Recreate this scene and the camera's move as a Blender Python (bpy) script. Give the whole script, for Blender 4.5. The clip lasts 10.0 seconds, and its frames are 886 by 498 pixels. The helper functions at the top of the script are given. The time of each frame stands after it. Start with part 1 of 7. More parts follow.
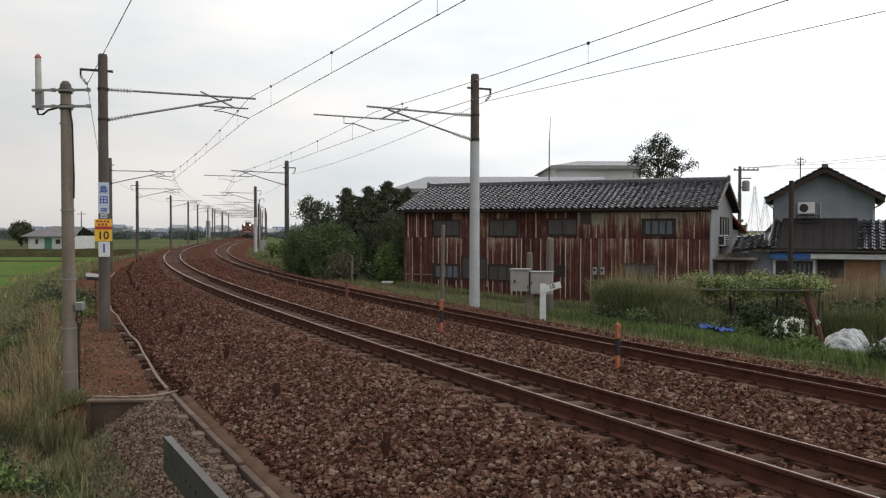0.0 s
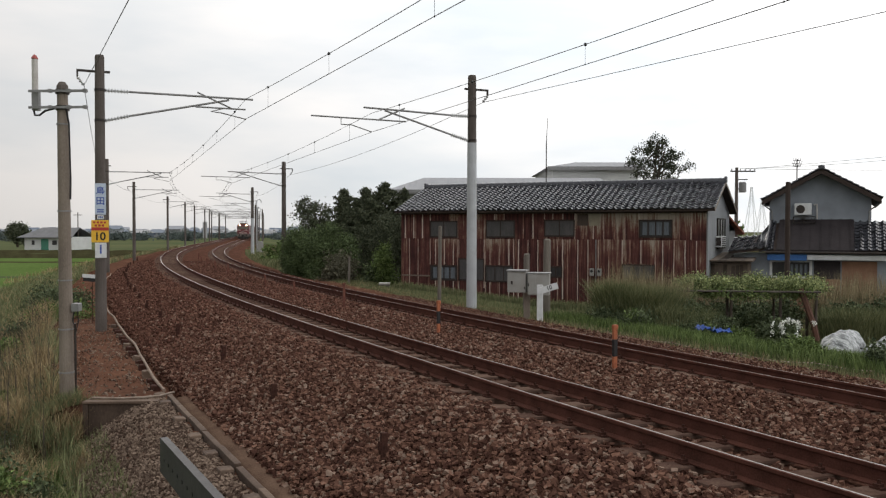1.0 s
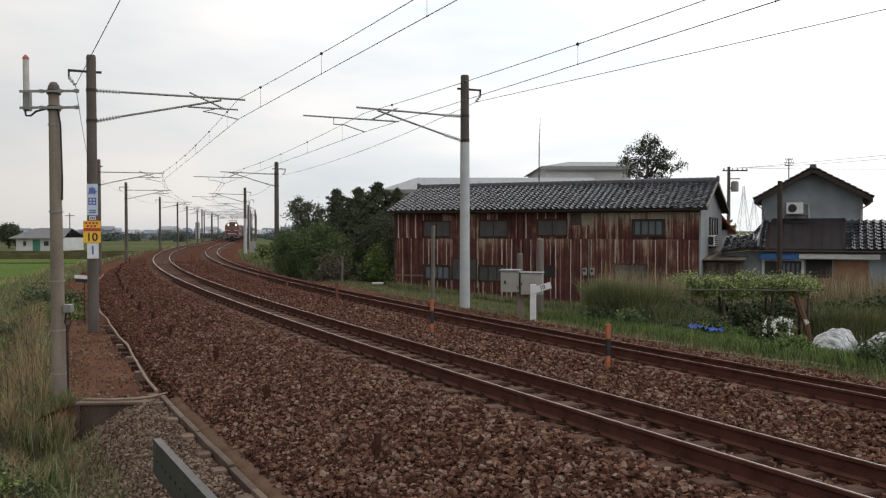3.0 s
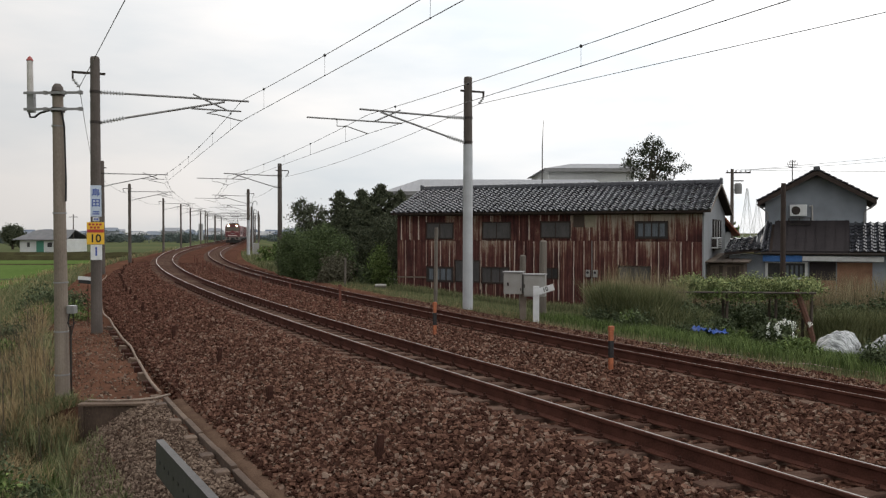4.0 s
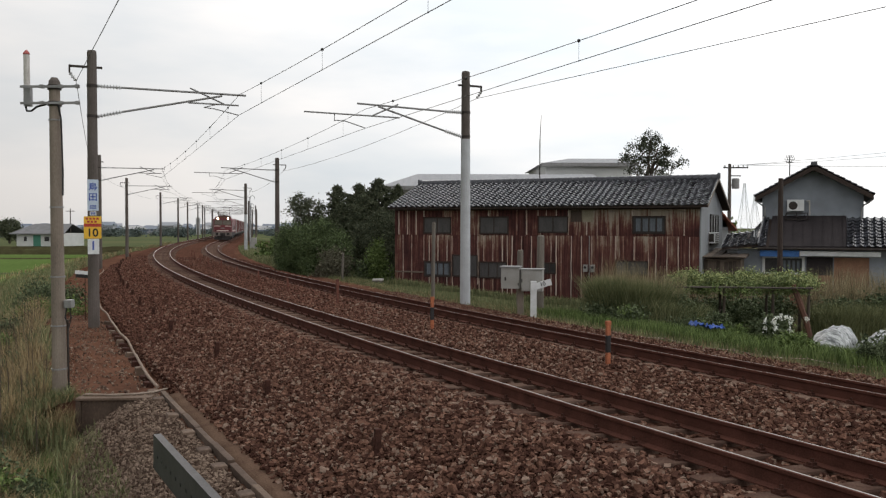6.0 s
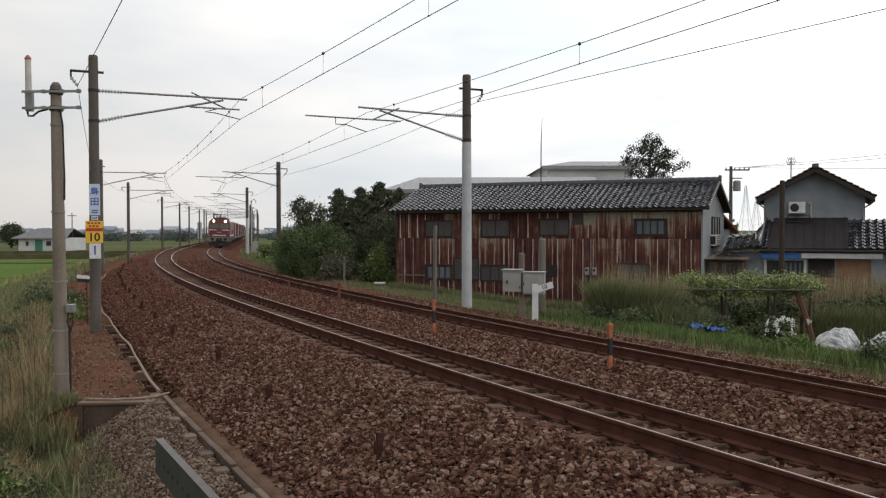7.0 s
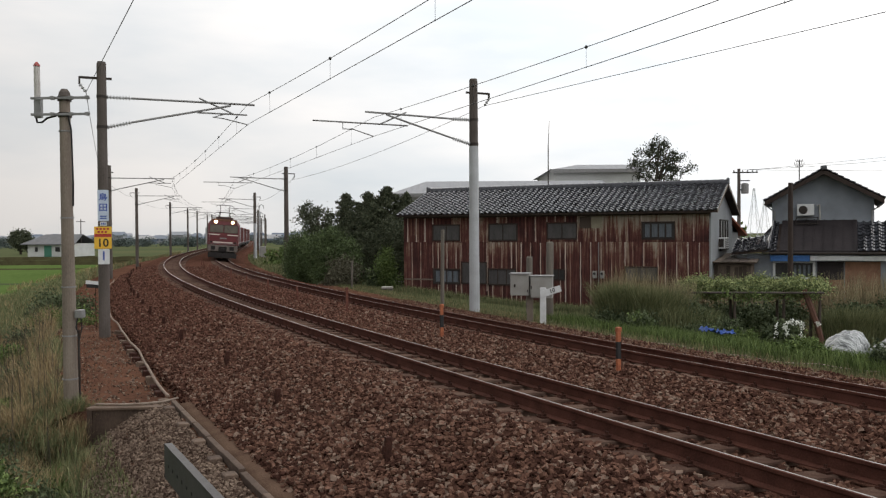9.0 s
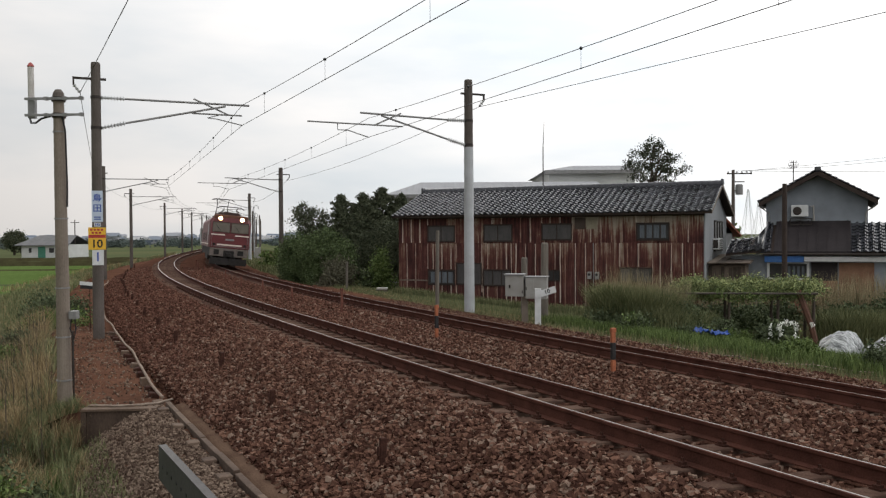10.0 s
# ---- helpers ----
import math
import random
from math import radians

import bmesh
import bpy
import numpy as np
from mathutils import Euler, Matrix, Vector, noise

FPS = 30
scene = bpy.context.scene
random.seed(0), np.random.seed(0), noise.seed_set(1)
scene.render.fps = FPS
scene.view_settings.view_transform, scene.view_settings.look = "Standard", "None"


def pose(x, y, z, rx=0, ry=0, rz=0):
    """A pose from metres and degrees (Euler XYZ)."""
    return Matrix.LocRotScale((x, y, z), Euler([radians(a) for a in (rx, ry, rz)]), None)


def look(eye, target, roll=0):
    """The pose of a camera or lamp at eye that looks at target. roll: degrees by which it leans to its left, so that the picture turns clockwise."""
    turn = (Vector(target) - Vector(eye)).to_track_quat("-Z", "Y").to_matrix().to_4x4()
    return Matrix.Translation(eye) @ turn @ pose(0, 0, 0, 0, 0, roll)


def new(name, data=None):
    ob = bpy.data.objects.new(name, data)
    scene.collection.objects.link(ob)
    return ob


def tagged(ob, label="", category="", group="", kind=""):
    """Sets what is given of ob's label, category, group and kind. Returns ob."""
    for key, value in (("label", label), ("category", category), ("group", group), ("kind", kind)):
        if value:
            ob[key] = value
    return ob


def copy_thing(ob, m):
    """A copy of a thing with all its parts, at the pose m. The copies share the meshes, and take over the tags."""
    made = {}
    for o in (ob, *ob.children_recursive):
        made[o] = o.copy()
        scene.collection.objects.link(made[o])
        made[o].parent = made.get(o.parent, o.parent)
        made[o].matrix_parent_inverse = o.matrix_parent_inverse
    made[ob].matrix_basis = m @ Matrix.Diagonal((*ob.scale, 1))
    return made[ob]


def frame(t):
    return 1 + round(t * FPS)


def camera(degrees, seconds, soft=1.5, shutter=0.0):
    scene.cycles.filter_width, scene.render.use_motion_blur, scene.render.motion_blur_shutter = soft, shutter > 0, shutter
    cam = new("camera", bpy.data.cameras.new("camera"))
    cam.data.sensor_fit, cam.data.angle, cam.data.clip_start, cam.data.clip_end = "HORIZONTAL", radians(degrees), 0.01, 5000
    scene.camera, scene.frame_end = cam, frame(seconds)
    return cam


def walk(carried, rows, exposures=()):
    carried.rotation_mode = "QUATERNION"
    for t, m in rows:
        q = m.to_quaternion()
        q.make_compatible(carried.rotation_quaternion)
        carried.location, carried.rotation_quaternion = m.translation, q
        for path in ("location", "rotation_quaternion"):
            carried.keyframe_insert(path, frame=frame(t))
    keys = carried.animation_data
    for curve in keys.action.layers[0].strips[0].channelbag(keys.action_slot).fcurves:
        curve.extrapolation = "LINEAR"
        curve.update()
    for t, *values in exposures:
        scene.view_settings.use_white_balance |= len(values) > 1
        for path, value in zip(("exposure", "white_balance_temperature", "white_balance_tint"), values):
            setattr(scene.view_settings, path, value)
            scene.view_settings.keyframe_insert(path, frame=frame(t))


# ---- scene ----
# ---- camera and its way ----
EYE = (0.0, 0.0, 2.07)
cam = camera(53.99, 10.0, soft=1.25)
# seconds, yaw, pitch, roll of a camera held by hand on one spot
TURNS = [
    (0.0, 0.000, -1.271, -0.093), (0.5, -0.049, -1.549, -0.151), (1.0, -0.190, -1.199, -0.108),
    (1.5, -0.013, -1.337, 0.078), (2.0, -0.608, -1.346, 0.084), (2.5, -0.708, -1.298, 0.050),
    (4.0, -0.446, -1.092, -0.038), (4.5, -0.476, -1.226, -0.097), (5.0, -0.484, -1.309, -0.263),
    (5.5, -0.586, -1.453, -0.230), (7.0, -0.517, -1.227, 0.085), (7.5, -0.559, -1.007, 0.037),
    (8.0, -0.045, -0.962, 0.198), (8.5, -0.035, -0.975, 0.295), (9.0, -0.026, -0.958, 0.359),
    (9.5, -0.192, -0.921, 0.394), (10.0, -0.361, -0.899, 0.354)]
walk(cam, [(t, pose(*EYE, 90 + p, r, y)) for t, y, p, r in TURNS],
     exposures=[(0.0, 0.33, 6720, 12), (10.0, 0.33, 6720, 12)])

# ---- world: thin bright overcast, evening sun behind the cloud ----
SUN_AZ, SUN_EL = radians(-24), radians(32)          # azimuth from +y towards +x


def make_world():
    w = bpy.data.worlds.new("overcast_sky")
    w.use_nodes = True
    nt = w.node_tree
    nt.nodes.clear()
    n, l = nt.nodes.new, nt.links.new
    out, bg = n("ShaderNodeOutputWorld"), n("ShaderNodeBackground")
    sky = n("ShaderNodeTexSky")
    sky.sky_type = "NISHITA"
    sky.sun_disc = False
    sky.sun_elevation = SUN_EL
    sky.sun_rotation = SUN_AZ
    sky.air_density, sky.dust_density = 1.0, 2.0
    co = n("ShaderNodeTexCoord")
    # layered cloud: broad soft noise stretched along the horizon
    mp = n("ShaderNodeMapping")
    mp.inputs["Scale"].default_value = (1.3, 1.3, 5.0)
    nz = n("ShaderNodeTexNoise")
    nz.inputs["Scale"].default_value = 2.2
    nz.inputs["Detail"].default_value = 5
    nz.inputs["Roughness"].default_value = 0.5
    l(co.outputs["Generated"], mp.inputs["Vector"])
    l(mp.outputs[0], nz.inputs["Vector"])
    ramp = n("ShaderNodeValToRGB")
    e = ramp.color_ramp.elements
    e[0].position, e[0].color = 0.34, (0.7, 0.775, 0.83, 1)
    e[1].position, e[1].color = 0.66, (0.965, 0.972, 0.972, 1)
    l(nz.outputs["Fac"], ramp.inputs[0])
    # the cloud is brightest towards the hidden sun
    dot = n("ShaderNodeVectorMath")
    dot.operation = "DOT_PRODUCT"
    a = radians(88)
    dot.inputs[1].default_value = (math.sin(a) * math.cos(0.25), math.cos(a) * math.cos(0.25), math.sin(0.25))
    l(co.outputs["Generated"], dot.inputs[0])
    mr = n("ShaderNodeMapRange")
    mr.inputs["From Min"].default_value, mr.inputs["From Max"].default_value = -1.0, 1.0
    mr.inputs["To Min"].default_value, mr.inputs["To Max"].default_value = 0.32, 1.68
    l(dot.outputs["Value"], mr.inputs["Value"])
    mul = n("ShaderNodeMix")
    mul.data_type, mul.blend_type = "RGBA", "MULTIPLY"
    mul.inputs["Factor"].default_value = 1.0
    l(ramp.outputs[0], mul.inputs["A"])
    # thicker haze low over the land
    sep, low, hz = n("ShaderNodeSeparateXYZ"), n("ShaderNodeMapRange"), n("ShaderNodeMath")
    l(co.outputs["Generated"], sep.inputs[0])
    low.inputs["From Min"].default_value, low.inputs["From Max"].default_value = 0.0, 0.28
    low.inputs["To Min"].default_value, low.inputs["To Max"].default_value = 0.77, 1.0
    l(sep.outputs["Z"], low.inputs["Value"])
    hz.operation = "MULTIPLY"
    l(mr.outputs[0], hz.inputs[0])
    l(low.outputs[0], hz.inputs[1])
    l(hz.outputs[0], mul.inputs["B"])
    sc = n("ShaderNodeMix")
    sc.data_type, sc.blend_type = "RGBA", "MULTIPLY"
    sc.inputs["Factor"].default_value = 1.0
    sc.inputs["B"].default_value = (0.033, 0.033, 0.034, 1)
    l(sky.outputs[0], sc.inputs["A"])
    mix = n("ShaderNodeMix")
    mix.data_type = "RGBA"
    mix.inputs["Factor"].default_value = 0.95
    l(sc.outputs["Result"], mix.inputs["A"])
    l(mul.outputs["Result"], mix.inputs["B"])
    l(mix.outputs["Result"], bg.inputs["Color"])
    bg.inputs["Strength"].default_value = 1.0
    l(bg.outputs[0], out.inputs[0])
    scene.world = w


make_world()
sun_data = bpy.data.lights.new("sun", "SUN")
sun_data.energy, sun_data.angle, sun_data.color = 0.5, radians(25), (1.0, 0.95, 0.88)
sun = new("sun", sun_data)
sun.matrix_world = look((30 * math.sin(SUN_AZ), 30 * math.cos(SUN_AZ), 30 * math.tan(SUN_EL)), (0, 0, 0))

# ---- materials ----
def material(name, base, alt=None, rough=0.8, metal=0.0, scale=6.0, fine=60.0, bump=0.3, dist=0.01,
             stretch=(1, 1, 1), contrast=0.5, island=0.0, per_object=0.0, extra=None, spec=0.3):
    """A worn surface: two colours mixed by coarse and fine noise, with a fine relief."""
    m = bpy.data.materials.new(name)
    m.use_nodes = True
    nt = m.node_tree
    n, l = nt.nodes.new, nt.links.new
    bs = nt.nodes["Principled BSDF"]
    alt = alt or tuple(c * 0.7 for c in base)
    co, mp = n("ShaderNodeTexCoord"), n("ShaderNodeMapping")
    mp.inputs["Scale"].default_value = stretch
    l(co.outputs["Object"], mp.inputs["Vector"])
    a, b = n("ShaderNodeTexNoise"), n("ShaderNodeTexNoise")
    for t, s, d in ((a, scale, 4), (b, fine, 3)):
        t.inputs["Scale"].default_value, t.inputs["Detail"].default_value = s, d
        l(mp.outputs[0], t.inputs["Vector"])
    ad = n("ShaderNodeMath")
    ad.operation = "MULTIPLY_ADD"
    ad.inputs[1].default_value = 0.45
    l(b.outputs["Fac"], ad.inputs[0])
    half = n("ShaderNodeMath")
    half.operation = "MULTIPLY"
    half.inputs[1].default_value = 0.55
    l(a.outputs["Fac"], half.inputs[0])
    l(half.outputs[0], ad.inputs[2])
    last = ad
    for amount, kind in ((island, "geo"), (per_object, "obj")):
        if amount:
            src = n("ShaderNodeNewGeometry") if kind == "geo" else n("ShaderNodeObjectInfo")
            sub, m2 = n("ShaderNodeMath"), n("ShaderNodeMath")
            sub.operation, sub.inputs[1].default_value = "SUBTRACT", 0.5
            l(src.outputs["Random Per Island" if kind == "geo" else "Random"], sub.inputs[0])
            m2.operation, m2.inputs[1].default_value = "MULTIPLY_ADD", amount
            l(sub.outputs[0], m2.inputs[0])
            l(last.outputs[0], m2.inputs[2])
            last = m2
    ramp = n("ShaderNodeValToRGB")
    e = ramp.color_ramp.elements
    w = 0.5 - 0.42 * contrast
    e[0].position, e[0].color = 0.5 - w * 0.5, (*alt, 1)
    e[1].position, e[1].color = 0.5 + w * 0.5, (*base, 1)
    if extra:
        x = e.new(min(0.98, 0.5 + w * 0.5 + extra[0]))
        x.color = (*extra[1], 1)
    l(last.outputs[0], ramp.inputs[0])
    l(ramp.outputs[0], bs.inputs["Base Color"])
    bs.inputs["Roughness"].default_value, bs.inputs["Metallic"].default_value = rough, metal
    bs.inputs["Specular IOR Level"].default_value = spec
    if bump:
        bp = n("ShaderNodeBump")
        bp.inputs["Strength"].default_value, bp.inputs["Distance"].default_value = bump, dist
        l(b.outputs["Fac"], bp.inputs["Height"])
        l(bp.outputs[0], bs.inputs["Normal"])
    return m


def glow(name, colour, strength):
    m = material(name, colour, bump=0)
    bs = m.node_tree.nodes["Principled BSDF"]
    bs.inputs["Emission Color"].default_value = (*colour, 1)
    bs.inputs["Emission Strength"].default_value = strength
    return m


M_STONEDUST = material("rust_dusted_ballast_stone", (0.155, 0.077, 0.055), (0.068, 0.032, 0.024), 0.95, scale=3.5, fine=40, bump=0.5, island=0.55, contrast=0.2, spec=0.0)
M_STONE = material("ballast_stone", (0.168, 0.089, 0.063), (0.057, 0.028, 0.021), 0.9, scale=3.5, fine=40, bump=0.6, island=0.75, contrast=0.2, extra=(0.12, (0.215, 0.15, 0.116)), spec=0.0)
M_BALLAST = material("ballast_bed", (0.125, 0.06, 0.042), (0.052, 0.025, 0.018), 0.95, scale=1.2, fine=26, bump=1.0, dist=0.04, contrast=0.4, spec=0.0)
M_RAIL = material("rusty_rail", (0.108, 0.045, 0.033), (0.055, 0.024, 0.018), 0.85, 0.0, scale=4, fine=60, spec=0.04)
M_RAILTOP = material("worn_rail_head", (0.34, 0.31, 0.29), (0.2, 0.165, 0.145), 0.36, 1.0, scale=3, fine=80, bump=0.05)
M_SLEEPER = material("dirty_concrete_sleeper", (0.14, 0.092, 0.071), (0.075, 0.045, 0.035), 0.95, scale=5, fine=50, per_object=0.3, spec=0.0)
M_CONC = material("weathered_concrete", (0.23, 0.188, 0.152), (0.14, 0.11, 0.088), 0.9, scale=2.5, fine=70, stretch=(1, 1, 0.35))
M_CONCDARK = material("old_grey_concrete", (0.12, 0.1, 0.088), (0.065, 0.053, 0.046), 0.9, scale=2.5, fine=60, stretch=(1, 1, 0.3))
M_POLEGREY = material("grey_pole_paint", (0.42, 0.43, 0.44), (0.33, 0.335, 0.34), 0.6, scale=2, fine=40, bump=0.05)
M_STEEL = material("galvanised_steel", (0.27, 0.265, 0.26), (0.17, 0.165, 0.16), 0.55, 0.3, scale=6, fine=80, bump=0.05)
M_IRON = material("dark_iron", (0.055, 0.045, 0.04), (0.03, 0.024, 0.02), 0.6, 0.5, scale=8, fine=80, bump=0.1)
M_WIRE = material("wire", (0.06, 0.06, 0.06), (0.045, 0.045, 0.045), 0.5, 0.6, bump=0)
M_PORC = material("porcelain", (0.5, 0.5, 0.5), (0.4, 0.4, 0.4), 0.3, bump=0)
M_SOIL = material("ground_soil_and_grass", (0.135, 0.067, 0.044), (0.07, 0.036, 0.025), 0.95, scale=0.6, fine=9, bump=0.6, dist=0.03, spec=0.0)
M_RED = material("locomotive_red", (0.16, 0.034, 0.037), (0.1, 0.023, 0.025), 0.5, scale=1.5, fine=20, bump=0.05)
M_CREAM = material("cream_band", (0.72, 0.62, 0.55), (0.6, 0.5, 0.44), 0.5, bump=0)
M_DARK = material("underframe_black", (0.03, 0.026, 0.024), (0.015, 0.013, 0.012), 0.8, scale=4, fine=40)
M_GLASSDARK = material("dark_window_glass", (0.042, 0.039, 0.038), (0.02, 0.019, 0.019), 0.3, scale=2, fine=10, bump=0.05, spec=0.3)
M_TURF = material("grassy_soil", (0.075, 0.07, 0.034), (0.042, 0.036, 0.02), 0.95, scale=0.8, fine=14, bump=0.7, dist=0.04, spec=0.0)
M_PADDY = material("young_rice_field", (0.1, 0.145, 0.044), (0.068, 0.105, 0.03), 1.0, scale=0.12, fine=3, bump=0.6, dist=0.05, stretch=(1, 0.25, 1), spec=0.0)
M_FARFIELD = material("far_dry_fields", (0.115, 0.115, 0.06), (0.065, 0.085, 0.042), 1.0, scale=0.02, fine=0.4, bump=0, stretch=(0.4, 1.5, 1), spec=0.0)
M_BARK = material("bark", (0.09, 0.07, 0.055), (0.045, 0.034, 0.027), 0.95, scale=3, fine=25, stretch=(2, 2, 0.4), bump=0.6, dist=0.02)

# ---- plan of the line ----
# The centre of the near track as a curve that eases into a straight; s along it, n to its right.
_S = np.arange(-40.0, 420.0, 0.5)
_U = _S / 100
_K = (0.266961 + 0.095356 * _U) * np.clip((0.890099 - _U) / 0.870858 + 0.5, 0, 1)
_HD = np.cumsum(_K) * 0.005
_i0 = int(np.argmin(abs(_S)))
_HD = _HD - _HD[_i0] - 0.474316
_X = np.cumsum(np.sin(_HD)) * 0.5
_Y = np.cumsum(np.cos(_HD)) * 0.5
_X, _Y = _X - _X[_i0] + 2.592934, _Y - _Y[_i0] + 9.0
GAP = 4.09            # between the centres of the two tracks
CANT1, CANT2, Z2 = 0.069, 0.121, -0.136


def heading(s):
    return float(np.interp(s, _S, _HD))


def tr(s, n=0.0, z=0.0):
    h = heading(s)
    return Vector((float(np.interp(s, _S, _X)) + n * math.cos(h), float(np.interp(s, _S, _Y)) - n * math.sin(h), z))


def along(s, n=0.0, z=0.0, tilt=0.0):
    """Frame on the line: y ahead along it, x to its right, leaning to the right by tilt degrees."""
    p = tr(s, n, z)
    return pose(p.x, p.y, p.z, 0, tilt, -math.degrees(heading(s)))


def to_sn(x, y):
    d = (_X[None, :] - x[:, None]) ** 2 + (_Y[None, :] - y[:, None]) ** 2
    i = d.argmin(1)
    dx, dy, h = x - _X[i], y - _Y[i], _HD[i]
    return _S[i] + dx * np.sin(h) + dy * np.cos(h), dx * np.cos(h) - dy * np.sin(h)


# ---- mesh helpers ----
def mesh_from(name, verts, faces, mat=None, smooth=False):
    me = bpy.data.meshes.new(name)
    me.from_pydata([tuple(v) for v in verts], [], faces)
    if mat:
        me.materials.append(mat)
    if smooth:
        me.polygons.foreach_set("use_smooth", [True] * len(me.polygons))
    me.update()
    return me


def part(name, bm, material_, parent=None, label="", m=None, smooth=False):
    """Links a bmesh (or a ready mesh) as one object, under a thing if one is given."""
    if isinstance(bm, bmesh.types.BMesh):
        me = bpy.data.meshes.new(name)
        bm.to_mesh(me)
        bm.free()
        me.materials.append(material_)
        if smooth:
            me.polygons.foreach_set("use_smooth", [True] * len(me.polygons))
    else:
        me = bm
        if material_ and not me.materials:
            me.materials.append(material_)
    ob = new(name, me)
    if parent:
        ob.parent = parent
    if m is not None:
        ob.matrix_basis = m
    if label:
        ob["label"] = label
    return ob


def thing(name, m, label, category, group="", kind=""):
    ob = new(name)
    ob.empty_display_size = 0.2
    ob.matrix_basis = m
    return tagged(ob, label, category, group, kind)


def box(bm, x0, y0, z0, x1, y1, z1, bevel=0.0):
    r = bmesh.ops.create_cube(bm, size=1, matrix=Matrix.Translation(((x0 + x1) / 2, (y0 + y1) / 2, (z0 + z1) / 2)) @ Matrix.Diagonal((abs(x1 - x0), abs(y1 - y0), abs(z1 - z0), 1)))
    if bevel:
        edges = list({e for v in r["verts"] for e in v.link_edges})
        bmesh.ops.bevel(bm, geom=edges, offset=bevel, segments=2, affect="EDGES", profile=0.6)
    return bm


def boxm(*a, bevel=0.0):
    return box(bmesh.new(), *a, bevel=bevel)


def rod(bm, a, b, r0, r1=None, seg=10, caps=True):
    a, b = Vector(a), Vector(b)
    d = b - a
    m = Matrix.Translation((a + b) / 2) @ d.to_track_quat("Z", "Y").to_matrix().to_4x4()
    bmesh.ops.create_cone(bm, cap_ends=caps, segments=seg, radius1=r0, radius2=r0 if r1 is None else r1, depth=d.length, matrix=m)
    return bm


def lathe(bm, profile, seg=16, m=None):
    """Turns a profile of (r, z) about z."""
    rings = []
    for r, z in profile:
        rings.append([bm.verts.new((r * math.cos(2 * math.pi * i / seg), r * math.sin(2 * math.pi * i / seg), z)) for i in range(seg)])
    for a, b in zip(rings, rings[1:]):
        for i in range(seg):
            bm.faces.new((a[i], a[(i + 1) % seg], b[(i + 1) % seg], b[i]))
    bm.faces.new(rings[0][::-1])
    bm.faces.new(rings[-1])
    if m is not None:
        bmesh.ops.transform(bm, matrix=m, verts=[v for ring in rings for v in ring])
    return bm


def sweep(points, profile, closed=True):
    """Vertices and faces of a profile (x, z) carried along points given as (place, right vector)."""
    verts, faces, k = [], [], len(profile)
    for p, r in points:
        for x, z in profile:
            verts.append((p.x + r.x * x, p.y + r.y * x, p.z + r.z * x + z))
    for i in range(len(points) - 1):
        for j in range(k if closed else k - 1):
            a, b = i * k + j, i * k + (j + 1) % k
            faces.append((a, b, b + k, a + k))
    return verts, faces


# ---- ground ----
def smooth01(x):
    x = np.clip(x, 0, 1)
    return x * x * (3 - 2 * x)


def ground_height(x, y):
    s, n = to_sn(x, y)
    z = np.full(len(x), -1.35)
    # towards the houses: a low bank
    z = np.where(n > 0, -0.62 - 0.75 * smooth01((n - 7.6) / 7.5), z)
    # towards the paddies: path, bank, field
    edge = np.where(s > 9.0, -5.15, -4.05)
    zl = -0.87 - 1.1 * smooth01((edge - n) / np.where(s > 9.0, 2.4, 2.0))
    z = np.where(n <= 0, zl, z)
    z = np.where((n > -3.75) & (n < 6.3), -1.0, z)
    # raised crossing where the camera stands
    d = np.hypot(x, y)
    z = np.where((d < 5) & (n < -3.5), np.maximum(z, z + (0.35 - z) * smooth01((4.0 - d) / 2.0)), z)
    far = np.hypot(x, y) > 240
    return np.where(far, np.minimum(z, -1.4), z)


